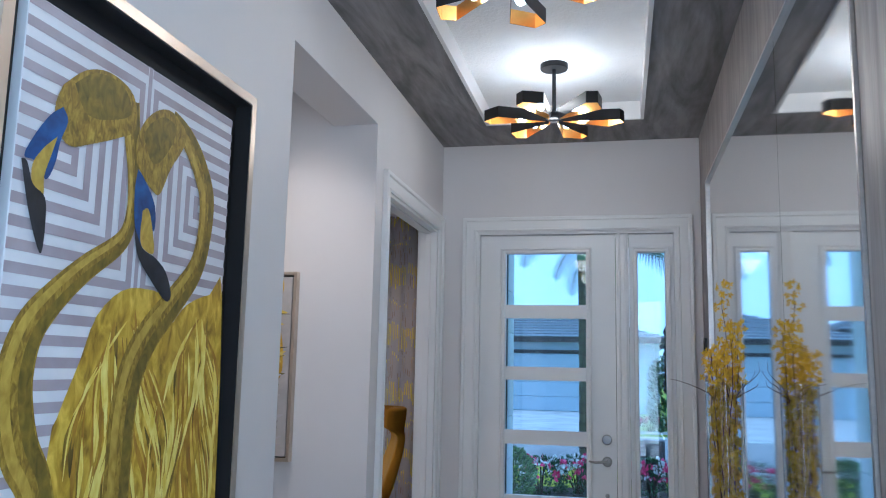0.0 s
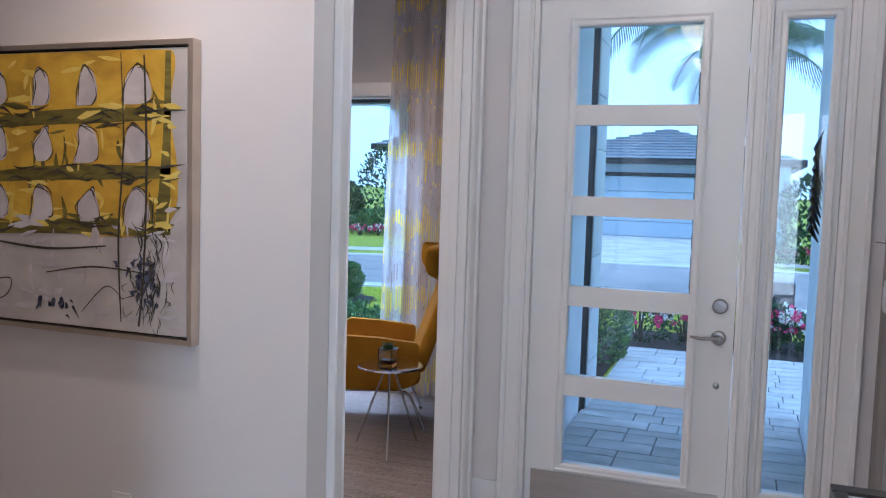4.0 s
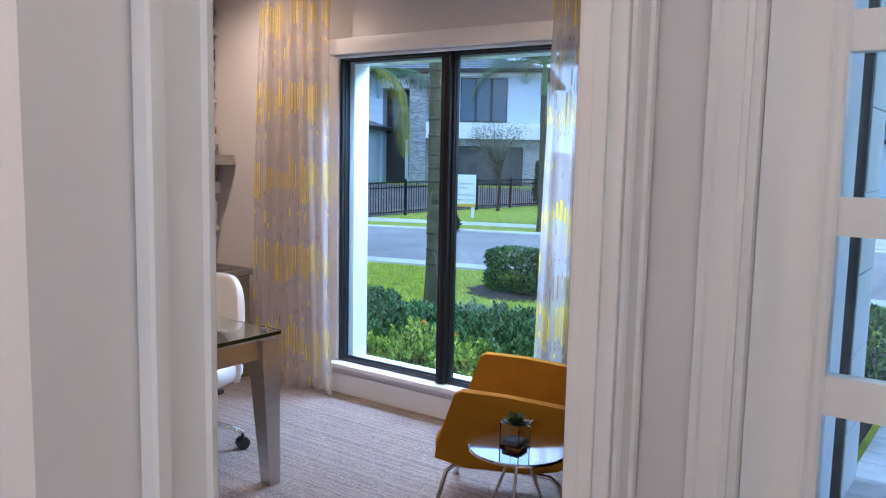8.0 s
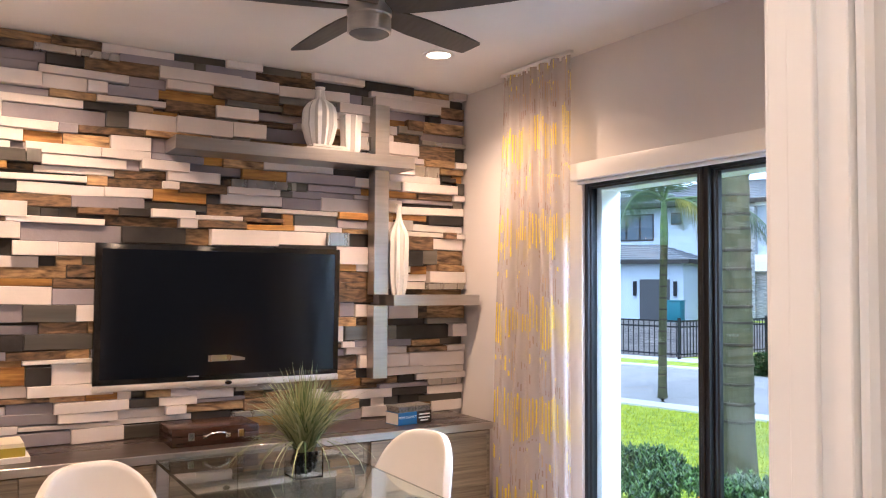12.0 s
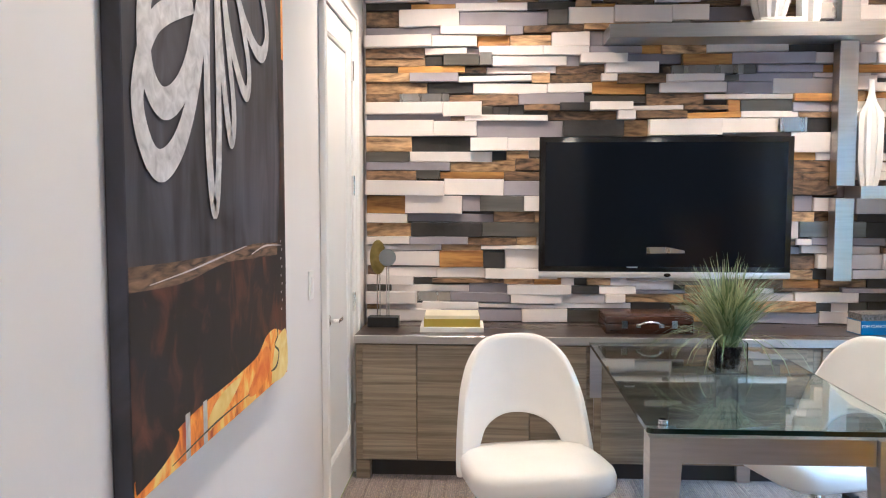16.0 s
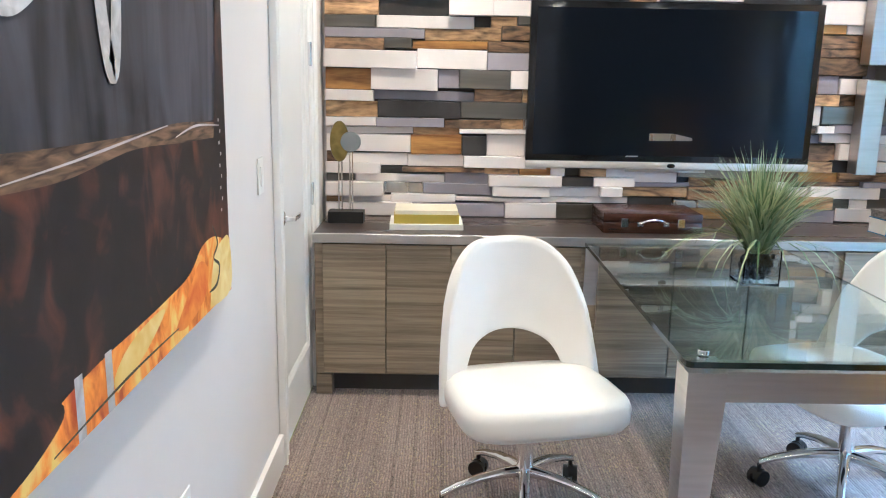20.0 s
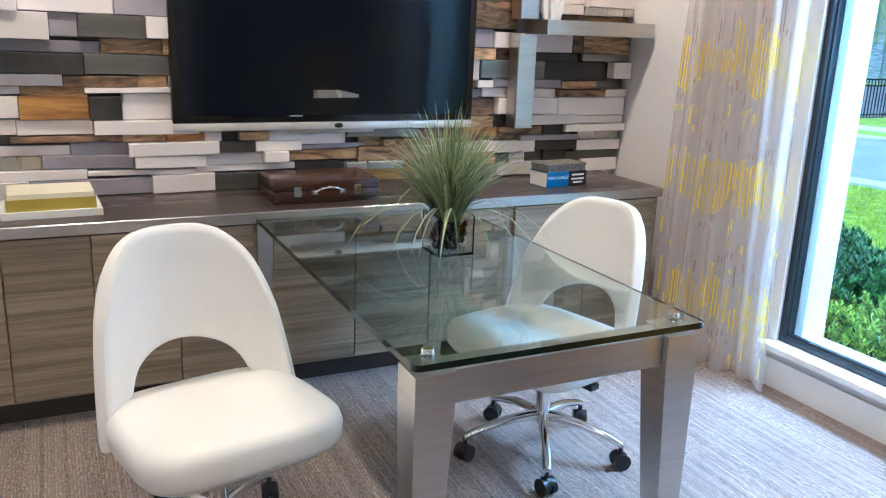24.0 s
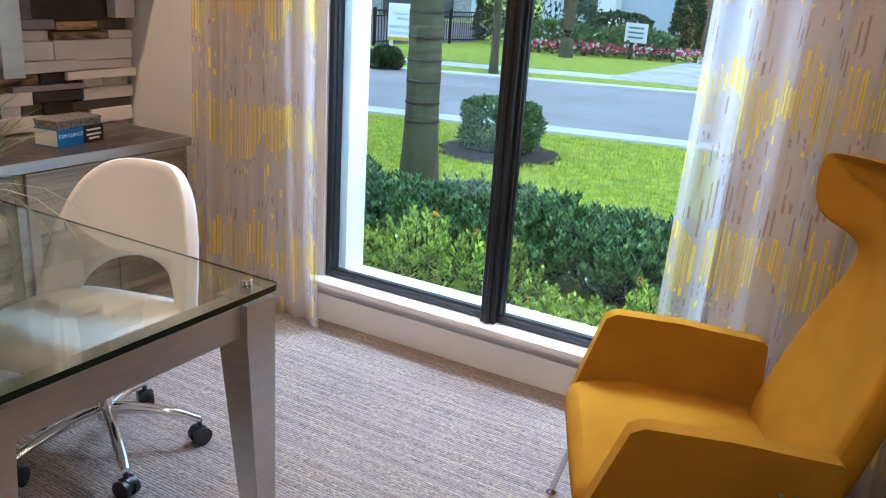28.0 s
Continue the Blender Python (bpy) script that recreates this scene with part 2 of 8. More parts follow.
M_NICKEL = material("dark_nickel", (0.34, 0.33, 0.32), 0.28, 1.0, vary=0.03)
M_MIRROR = material("mirror", (0.9, 0.91, 0.9), 0.01, 1.0, vary=0.0)

# ---- the large structure ----
Z_F, Z_O = 3.04, 2.92


def wall(name, boxes, mat=None, label="smooth wall painted a warm light grey"):
    bm = bmesh.new()
    for b in boxes:
        box(bm, *b)
    return solid(name, bm, mat or M_WALL, label, "wall", kind="structure", smooth=0)


wall("wall_foyer_west", [(-1.42, -1.18, -1.2, 4.40, 0, Z_F), (-1.42, -1.18, 4.40, 5.50, 2.73, Z_F)])
wall("wall_office_east", [(-1.30, -1.18, 5.50, 5.715, 0, Z_F), (-1.30, -1.18, 5.715, 6.95, 2.43, Z_F), (-1.30, -1.18, 6.95, 9.20, 0, Z_F)])
wall("wall_office_south", [(-5.42, -4.86, 5.50, 5.60, 0, Z_F), (-4.86, -4.14, 5.50, 5.60, 2.36, Z_F), (-4.14, -1.30, 5.50, 5.60, 0, Z_F)])
wall("wall_passage", [(-4.2, -1.42, 4.28, 4.40, 0, Z_F), (-4.32, -4.2, 4.28, 5.5, 0, Z_F)])
wall("wall_office_west", [(-5.42, -5.30, 5.60, 9.20, 0, Z_F)])
wall("wall_office_north", [(-5.30, -4.04, 8.97, 9.20, 0, Z_F), (-4.04, -2.33, 8.97, 9.20, 0, 0.21), (-4.04, -2.33, 8.97, 9.20, 2.19, Z_F), (-2.33, -1.30, 8.97, 9.20, 0, Z_F)])
wall("wall_front", [(-1.18, -0.935, 7.08, 7.30, 0, Z_F), (-0.935, 0.40, 7.08, 7.30, 2.43, Z_F), (0.40, 0.70, 7.08, 7.30, 0, Z_F)])
wall("wall_foyer_east", [(0.57, 0.70, -1.2, -0.05, 0, Z_F), (0.57, 0.70, -0.05, 1.55, 2.6, Z_F), (0.57, 0.70, 1.55, 7.08, 0, Z_F)])
wall("wall_foyer_south", [(-1.42, 0.70, -1.32, -1.2, 0, Z_F)])
wall("floor_foyer", [(-1.18, 0.57, -1.2, 7.08, -0.1, 0), (-4.2, -1.18, 4.40, 5.50, -0.1, 0)], M_TILE, "large beige stone floor tiles")
solid("ceiling_office", block(-5.42, -1.30, 5.50, 9.20, Z_O, Z_O + 0.1), M_CEIL, "flat white painted office ceiling", "ceiling", kind="structure", smooth=0)
solid("ceiling_passage", block(-4.32, -1.42, 4.28, 5.50, Z_F - 0.1, Z_F + 0.05), M_CEIL, "flat white painted passage ceiling", "ceiling", kind="structure", smooth=0)
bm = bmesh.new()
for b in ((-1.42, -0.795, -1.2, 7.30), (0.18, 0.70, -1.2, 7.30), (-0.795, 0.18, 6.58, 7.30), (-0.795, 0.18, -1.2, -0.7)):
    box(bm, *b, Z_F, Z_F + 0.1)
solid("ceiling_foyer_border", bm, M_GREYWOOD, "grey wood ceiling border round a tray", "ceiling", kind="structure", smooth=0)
solid("ceiling_foyer_tray", block(-0.9, 0.28, -0.8, 6.68, Z_F + 0.1, Z_F + 0.16), M_TRAY, "white textured tray ceiling", "ceiling", kind="structure", smooth=0)
bm = bmesh.new()
for b in ((-0.795, -0.775, -0.7, 6.58), (0.16, 0.18, -0.7, 6.58), (-0.775, 0.16, 6.56, 6.58)):
    box(bm, *b, Z_F - 0.012, Z_F + 0.1)
solid("trim_tray", bm, M_TRIM, "thin white moulding round the tray ceiling", "trim", kind="structure")
solid("roof_slab", block(-6.2, 1.2, -1.5, 9.7, 3.2, 3.4), M_CEIL, "flat roof slab", "roof", kind="structure")

# ---- trim, doors and the window ----
def rim(bm, u0, u1, z0, z1, prof, place, closed=False):
    """A mitred moulding round an opening. prof: (outwards, proud) pairs; place maps (u, z, proud) into the world."""
    def ring(o, d):
        low = z0 - o if closed else z0
        return [bm.verts.new(place(u, z, d)) for u, z in ((u0 - o, low), (u0 - o, z1 + o), (u1 + o, z1 + o), (u1 + o, low))]
    rows = [ring(o, d) for o, d in prof]
    steps = 4 if closed else 3
    for a, b in zip(rows, rows[1:] + rows[:1]):
        for k in range(steps):
            j = (k + 1) % 4
            bm.faces.new((a[k], a[j], b[j], b[k]))
    if not closed:
        bm.faces.new([r[0] for r in rows])
        bm.faces.new([r[3] for r in reversed(rows)])


CASING = [(-0.004, 0.002), (-0.004, 0.014), (0.008, 0.020), (0.014, 0.015), (0.066, 0.018), (0.072, 0.028), (0.090, 0.030), (0.094, 0.026), (0.094, 0.002)]
BEAD = [(0.0, 0.0), (0.0, 0.010), (0.008, 0.016), (0.022, 0.014), (0.030, 0.020), (0.038, 0.016), (0.038, 0.0)]
at_west = lambda u, z, d: (-1.18 + d, u, z)
at_front = lambda u, z, d: (u, 7.08 - d, z)
at_east_office = lambda u, z, d: (-1.30 - d, u, z)
at_south_office = lambda u, z, d: (u, 5.60 + d, z)

# front door with its sidelight
door = thing("door_1", pose(-0.27, 7.08, 0), "white painted front door with five glass panes and a sidelight", "door", kind="structure")
OFF = Vector((0.27, -7.08, 0))


def here(bm, off):
    bmesh.ops.translate(bm, verts=bm.verts, vec=off)
    return bm


bm = bmesh.new()
rim(bm, -0.935, 0.40, 0, 2.43, CASING, at_front)
part("casing", here(bm, OFF), M_TRIM, door)
bm = bmesh.new()
for b in ((-0.933, -0.912, 7.085, 7.28, 0, 2.428), (0.376, 0.398, 7.085, 7.28, 0, 2.428), (-0.912, 0.376, 7.085, 7.28, 2.408, 2.428)):
    box(bm, *b)
part("jamb", here(bm, OFF), M_TRIM, door)
bm = bmesh.new()
box(bm, 0.0, 0.085, 7.09, 7.20, 0, 2.406)
box(bm, 0.012, 0.03, 7.08, 7.09, 0, 2.406)
box(bm, 0.055, 0.073, 7.08, 7.09, 0, 2.406)
soften(bm, 0.003, 1)
part("mullion", here(bm, OFF), M_TRIM, door)
part("threshold", here(block(-0.91, 0.374, 7.06, 7.30, 0.001, 0.018, 0.004), OFF), M_STEEL, door, "brushed metal threshold")
PANES = [(1.928, 2.278), (1.515, 1.838), (1.100, 1.427), (0.681, 1.008), (0.262, 0.586)]
DX0, DX1, GX0, GX1 = -0.909, -0.003, -0.733, -0.196
bm = bmesh.new()
for b in ((DX0, GX0, 0.02, 2.404), (GX1, DX1, 0.02, 2.404), (GX0, GX1, 2.278, 2.404), (GX0, GX1, 0.02, 0.262)):
    box(bm, b[0], b[1], 7.115, 7.160, b[2], b[3])
for (lo, _), (_, hi) in zip(PANES, PANES[1:]):
    box(bm, GX0, GX1, 7.108, 7.160, hi, lo)
leaf = part("door_leaf", here(bm, OFF), M_DOOR, door, smooth=0)
bm = bmesh.new()
rim(bm, GX0, GX1, 0.262, 2.278, BEAD, lambda u, z, d: (u, 7.115 - d, z), True)
part("glazing_bead", here(bm, OFF), M_DOOR, leaf)
for lo, hi in PANES:
    g = part("pane", here(block(GX0 - 0.01, GX1 + 0.01, 7.128, 7.140, lo - 0.01, hi + 0.01), OFF), M_DOORGLASS, leaf, "clear glass door pane")
    g.visible_shadow = False
part("kick_plate", here(block(DX0 + 0.03, DX1 - 0.03, 7.110, 7.1145, 0.03, 0.215, 0.001, 1), OFF), M_STEEL, leaf, "brushed steel kick plate")
KX = -0.065
bm = bmesh.new()
lathe(bm, [(0.032, 0), (0.032, 0.006), (0.026, 0.014), (0.014, 0.016), (0.012, 0.05)], 24)
bmesh.ops.rotate(bm, verts=bm.verts, matrix=Matrix.Rotation(radians(90), 3, "X"))
sweep(bm, [(0, -0.048, 0), (-0.03, -0.055, 0.002), (-0.075, -0.052, -0.002), (-0.115, -0.046, 0.003)], [0.010, 0.009, 0.008, 0.006], 10)
here(bm, Vector((KX, 7.115, 0.918)))
part("handle", here(bm, OFF), M_NICKEL, leaf, "dark nickel lever handle")
bm = bmesh.new()
lathe(bm, [(0.033, 0), (0.033, 0.012), (0.026, 0.022), (0.012, 0.023), (0.012, 0.03), (0.004, 0.03)], 24)
bmesh.ops.rotate(bm, verts=bm.verts, matrix=Matrix.Rotation(radians(90), 3, "X"))
here(bm, Vector((KX, 7.115, 1.057)))
part("deadbolt", here(bm, OFF), M_NICKEL, leaf, "dark nickel deadbolt")
bm = bmesh.new()
lathe(bm, [(0.014, 0), (0.014, 0.006), (0.006, 0.01)], 16)
bmesh.ops.rotate(bm, verts=bm.verts, matrix=Matrix.Rotation(radians(90), 3, "X"))
here(bm, Vector((KX, 7.115, 0.705)))
part("lock_button", here(bm, OFF), M_NICKEL, leaf, "small nickel lock button")
bm = bmesh.new()
SX0, SX1 = 0.142, 0.316
for b in ((0.087, SX0, 0.02, 2.404), (SX1, 0.374, 0.02, 2.404), (SX0, SX1, 2.279, 2.404), (SX0, SX1, 0.02, 0.262)):
    box(bm, b[0], b[1], 7.115, 7.160, b[2], b[3])
side = part("sidelight", here(bm, OFF), M_DOOR, door, smooth=0)
bm = bmesh.new()
rim(bm, SX0, SX1, 0.262, 2.279, BEAD, lambda u, z, d: (u, 7.115 - d, z), True)
part("glazing_bead", here(bm, OFF), M_DOOR, side)
g = part("pane", here(block(SX0 - 0.01, SX1 + 0.01, 7.128, 7.140, 0.252, 2.289), OFF), M_DOORGLASS, side, "clear glass sidelight pane")
g.visible_shadow = False

# cased opening into the office
opening = thing("door_2", pose(-1.24, 6.33, 0), "white cased doorway without a door leaf", "doorway", kind="structure")
OFF2 = Vector((1.24, -6.33, 0))
bm = bmesh.new()
rim(bm, 5.715, 6.95, 0, 2.43, CASING, at_west)
part("casing", here(bm, OFF2), M_TRIM, opening)
bm = bmesh.new()
rim(bm, 5.715, 6.95, 0, 2.43, CASING, at_east_office)
part("casing", here(bm, OFF2), M_TRIM, opening)
bm = bmesh.new()
for b in ((-1.300, -1.180, 5.713, 5.733, 0, 2.428), (-1.300, -1.180, 6.932, 6.952, 0, 2.428), (-1.300, -1.180, 5.733, 6.932, 2.408, 2.428),
          (-1.262, -1.222, 5.733, 5.745, 0, 2.408), (-1.262, -1.222, 6.920, 6.932, 0, 2.408), (-1.262, -1.222, 5.745, 6.920, 2.396, 2.408)):
    box(bm, *b)
soften(bm, 0.002, 1)
part("jamb", here(bm, OFF2), M_TRIM, opening)

# closet door in the office
closet = thing("door_3", pose(-4.5, 5.60, 0), "closed white two-panel closet door with a chrome lever", "door", kind="structure")
OFF3 = Vector((4.5, -5.60, 0))
bm = bmesh.new()
rim(bm, -4.86, -4.14, 0, 2.36, CASING, at_south_office)
part("casing", here(bm, OFF3), M_TRIM, closet)
bm = bmesh.new()
for b in ((-4.855, -4.77, 0.01, 2.352), (-4.23, -4.145, 0.01, 2.352), (-4.77, -4.23, 2.24, 2.352), (-4.77, -4.23, 0.01, 0.24)):
    box(bm, b[0], b[1], 5.560, 5.602, b[2], b[3])
leaf = part("door_leaf", here(bm, OFF3), M_DOOR, closet, smooth=0)
bm = bmesh.new()
box(bm, -4.77, -4.23, 5.564, 5.588, 0.24, 2.24)
rim(bm, -4.765, -4.235, 0.245, 2.235, [(-0.012, -0.012), (-0.006, -0.004), (0.006, 0.001), (0.006, -0.012)], at_south_office, True)
part("panel", here(bm, OFF3), M_DOOR, leaf)
for z in (0.33, 0.93, 1.55, 2.15):
    bm = block(-4.868, -4.850, 5.602, 5.611, z - 0.05, z + 0.05, 0.002, 1)
    rod(bm, (-4.858, 5.612, z - 0.052), (-4.858, 5.612, z + 0.052), 0.007, seg=10)
    part("hinge", here(bm, OFF3), M_CHROME, leaf, "satin metal hinge")
bm = bmesh.new()
lathe(bm, [(0.028, 0), (0.028, 0.006), (0.012, 0.012), (0.010, 0.05)], 20)
bmesh.ops.rotate(bm, verts=bm.verts, matrix=Matrix.Rotation(radians(-90), 3, "X"))
sweep(bm, [(0, 0.046, 0), (-0.04, 0.052, 0.003), (-0.085, 0.048, -0.002), (-0.11, 0.044, 0.002)], [0.009, 0.008, 0.007, 0.005], 10)
here(bm, Vector((-4.20, 5.602, 0.93)))
part("handle", here(bm, OFF3), M_CHROME, leaf, "chrome lever handle")

# office window
M_FRAME = material("window_aluminium", (0.012, 0.013, 0.015), 0.35, 0.0, vary=0.05)
M_STUCCO = material("white_stucco", (0.80, 0.80, 0.80), 0.85, vary=0.03, scale=4, bump=0.3, bscale=90)
win = thing("window_1", pose(-3.185, 9.0, 0.21), "tall two-light window in a black aluminium frame", "window", kind="structure")
OFF4 = Vector((3.185, -9.0, -0.21))
WX0, WX1, WZ0, WZ1 = -4.04, -2.33, 0.21, 2.19
bm = bmesh.new()
for b in ((WX0, WX0 + 0.024, WZ0, WZ1), (WX1 - 0.024, WX1, WZ0, WZ1), (WX0 + 0.024, WX1 - 0.024, WZ1 - 0.024, WZ1), (WX0 + 0.024, WX1 - 0.024, WZ0, WZ0 + 0.026)):
    box(bm, b[0], b[1], 8.985, 9.065, b[2], b[3])
soften(bm, 0.004, 1)
part("window_frame", here(bm, OFF4), M_FRAME, win)
bm = bmesh.new()
box(bm, -3.218, -3.152, 8.962, 9.065, WZ0 - 0.002, WZ1 - 0.002)
box(bm, -3.230, -3.218, 8.99, 9.05, WZ0 + 0.032, WZ1 - 0.03)
box(bm, -3.152, -3.140, 8.99, 9.05, WZ0 + 0.032, WZ1 - 0.03)
box(bm, -3.195, -3.175, 8.952, 8.962, WZ0 - 0.002, WZ1 - 0.002)
soften(bm, 0.003, 1)
part("mullion", here(bm, OFF4), M_FRAME, win)
for a, b in ((WX0 + 0.018, -3.225), (-3.145, WX1 - 0.018)):
    bm = bmesh.new()
    rim(bm, a + 0.012, b - 0.012, WZ0 + 0.036, WZ1 - 0.034, [(0, 0), (0, 0.010), (0.008, 0.016), (0.008, 0)], lambda u, z, d: (u, 9.02 - d, z), True)
    part("sash_bead", here(bm, OFF4), M_FRAME, win)
    g = part("pane", here(block(a, b, 9.022, 9.034, WZ0 + 0.022, WZ1 - 0.02), OFF4), M_GLASS, win, "clear glass window pane")
    g.visible_shadow = False
bm = bmesh.new()
box(bm, WX0 - 0.05, WX1 + 0.05, 8.905, 8.985, 0.178, 0.209)
soften(bm, 0.006, 2)
part("window_sill", here(bm, OFF4), M_TRIM, win, "white painted window sill")
bm = bmesh.new()
for b in ((WX0 - 0.001, WX0 + 0.06, WZ0, WZ1), (WX1 - 0.06, WX1 + 0.001, WZ0, WZ1), (WX0 + 0.06, WX1 - 0.06, WZ0 - 0.001, WZ0 + 0.004), (WX0 + 0.06, WX1 - 0.06, WZ1 - 0.04, WZ1 + 0.001)):
    box(bm, b[0], b[1], 9.066, 9.203, b[2], b[3])
part("outer_reveal", here(bm, OFF4), M_STUCCO, win, "white stucco reveal outside the window")
# opening added out of view so that the fill lamp reaches the foyer
back_win = thing("window_added", pose(0.635, 0.75, 0), "tall glazed opening added unseen in the foyer wall", "window", kind="structure")
for b in ((-0.80, -0.74, 0.0, 2.6), (0.74, 0.80, 0.0, 2.6), (-0.74, 0.74, 2.54, 2.6), (-0.74, 0.74, 0.0, 0.06)):
    part("window_frame", block(-0.04, 0.04, b[0], b[1], b[2], b[3]), M_FRAME, back_win)
g = part("pane", block(-0.006, 0.006, -0.75, 0.75, 0.05, 2.55), M_GLASS, back_win)
g.visible_shadow = False
cass = thing("roller_shade", pose(-3.185, 8.97, 2.19), "white cassette of a rolled-up window shade", "window shade")
part("cassette", block(-0.87, 0.87, -0.085, -0.002, 0.002, 0.098, 0.006), M_TRIM, cass)
bm = bmesh.new()
rod(bm, (-0.84, -0.045, -0.008), (0.84, -0.045, -0.008), 0.011, seg=12)
part("bottom_bar", bm, M_TRIM, cass)

# baseboards
bm = bmesh.new()
for b in ((-4.04, -1.30, 5.60, 5.618), (-5.30, -4.045, 8.952, 8.97), (-4.045, -1.30, 8.952, 8.97)):
    box(bm, *b, 0, 0.13)
for b in ((-1.318, -1.30, 7.05, 8.952), (-1.318, -1.30, 5.618, 5.62)):
    box(bm, *b, 0, 0.13)
soften(bm, 0.004, 1)
solid("baseboard_office", bm, M_TRIM, "white painted office baseboard", "baseboard", kind="structure")
bm = bmesh.new()
for b in ((-1.18, -1.163, -1.2, 4.40), (-4.2, -1.18, 5.482, 5.50), (-1.18, -1.03, 7.062, 7.08), (0.495, 0.56, 7.062, 7.08), (-1.18, -1.163, 5.482, 5.62)):
    box(bm, *b, 0, 0.14)
soften(bm, 0.004, 1)
solid("baseboard_foyer", bm, M_TRIM, "white painted foyer baseboard", "baseboard", kind="structure")

# ---- curtains ----
def curtain_cloth(name, shift=0.0, cover=0.5, tint=0.5):
    """A sheer white voile with rows of small upright dashes in yellow and brown."""
    m = bpy.data.materials.new(name)
    m.use_nodes = True
    n, l = m.node_tree.nodes, m.node_tree.links
    n.remove(n["Principled BSDF"])
    out = n["Material Output"]
    def math_node(op, a, b=None, c=None):
        x = n.new("ShaderNodeMath")
        x.operation = op
        for i, v in enumerate((a, b, c)):
            if v is None:
                continue
            if isinstance(v, (int, float)):
                x.inputs[i].default_value = v
            else:
                l.new(v, x.inputs[i])
        return x.outputs[0]
    uv = n.new("ShaderNodeUVMap")
    sep = n.new("ShaderNodeSeparateXYZ")
    l.new(uv.outputs[0], sep.inputs[0])
    wob = n.new("ShaderNodeTexNoise")
    wob.inputs["Scale"].default_value = 25
    l.new(uv.outputs[0], wob.inputs["Vector"])
    u = math_node("MULTIPLY", math_node("MULTIPLY_ADD", wob.outputs[0], 0.008, sep.outputs[0]), 42.0)
    col, fu = math_node("FLOOR", u), math_node("FRACT", u)
    side = math_node("ABSOLUTE", math_node("SUBTRACT", fu, 0.5))
    slip = n.new("ShaderNodeTexWhiteNoise")
    slip.noise_dimensions = "1D"
    l.new(col, slip.inputs["W"])
    sway = n.new("ShaderNodeTexNoise")
    sway.inputs["Scale"].default_value, sway.inputs["Detail"].default_value = 5.0, 1
    l.new(uv.outputs[0], sway.inputs["Vector"])
    drop = math_node("ADD", math_node("MULTIPLY", slip.outputs[0], 0.16), math_node("MULTIPLY", sway.outputs[0], 0.75))
    fall = math_node("ADD", math_node("MULTIPLY_ADD", sep.outputs[1], -1 / 0.54, shift + 9.0), drop)
    row, fv = math_node("FLOOR", fall), math_node("FRACT", fall)

    def band(f0, f1, jitter, wide, reach, seed):
        """Upright strokes in one band of the repeat, in clusters: 1 where there is print."""
        comb = n.new("ShaderNodeCombineXYZ")
        l.new(math_node("ADD", col, seed * 17.3), comb.inputs[0])
        l.new(row, comb.inputs[1])
        cell = n.new("ShaderNodeTexWhiteNoise")
        cell.noise_dimensions = "2D"
        l.new(comb.outputs[0], cell.inputs["Vector"])
        cs = n.new("ShaderNodeSeparateColor")
        l.new(cell.outputs["Color"], cs.inputs[0])
        group = n.new("ShaderNodeTexNoise")
        group.inputs["Scale"].default_value, group.inputs["Detail"].default_value = 0.19, 1
        l.new(comb.outputs[0], group.inputs["Vector"])
        top = math_node("MULTIPLY_ADD", cs.outputs[0], jitter, f0)
        low = math_node("MULTIPLY_ADD", cs.outputs[1], -jitter, f1)
        inside = math_node("MULTIPLY", math_node("GREATER_THAN", fv, top), math_node("LESS_THAN", fv, low))
        thin = math_node("LESS_THAN", side, math_node("MULTIPLY_ADD", cs.outputs[2], wide, wide * 0.7))
        there = math_node("LESS_THAN", math_node("MULTIPLY_ADD", cell.outputs["Value"], 0.30, group.outputs[0]), reach + 0.15)
        return math_node("MULTIPLY", math_node("MULTIPLY", inside, thin), there)

    prints = [(band(0.00, 0.42, 0.13, 0.18, cover + 0.04, 1), (0.86, 0.68, 0.05, 1)), (band(0.02, 0.40, 0.10, 0.15, cover - 0.05, 2), (0.66, 0.50, 0.10, 1)),
              (band(0.43, 0.49, 0.02, 0.14, cover - 0.09, 3), (0.34, 0.26, 0.22, 1)), (band(0.49, 0.57, 0.03, 0.14, cover - 0.06, 7), (0.36, 0.28, 0.23, 1)),
              (band(0.58, 0.66, 0.02, 0.18, cover - 0.03, 4), (0.84, 0.68, 0.10, 1)), (band(0.60, 0.80, 0.05, 0.15, cover - 0.06, 5), (0.48, 0.37, 0.27, 1)),
              (band(0.80, 0.97, 0.06, 0.14, cover - 0.03, 6), (0.34, 0.25, 0.21, 1))]
    mask, ink = None, None
    for print_mask, colour in prints:
        mk = n.new("ShaderNodeMix")
        mk.data_type = "RGBA"
        l.new(print_mask, mk.inputs[0])
        mk.inputs[7].default_value = colour
        if ink is None:
            mk.inputs[6].default_value = colour
            mask = print_mask
        else:
            l.new(ink, mk.inputs[6])
            mask = math_node("MAXIMUM", mask, print_mask)
        ink = mk.outputs[2]
    mixc = n.new("ShaderNodeMix")
    mixc.data_type = "RGBA"
    # a pale yellow wash behind the yellow strokes
    wash = n.new("ShaderNodeMix")
    wash.data_type = "RGBA"
    wash.inputs[6].default_value, wash.inputs[7].default_value = (0.66, 0.61, 0.60, 1), (0.74, 0.62, 0.20, 1)
    swell = math_node("SINE", math_node("MULTIPLY", math_node("MINIMUM", math_node("DIVIDE", fv, 0.5), 1.0), math.pi))
    spots = n.new("ShaderNodeTexNoise")
    spots.inputs["Scale"].default_value, spots.inputs["Detail"].default_value = 7.0, 2
    l.new(uv.outputs[0], spots.inputs["Vector"])
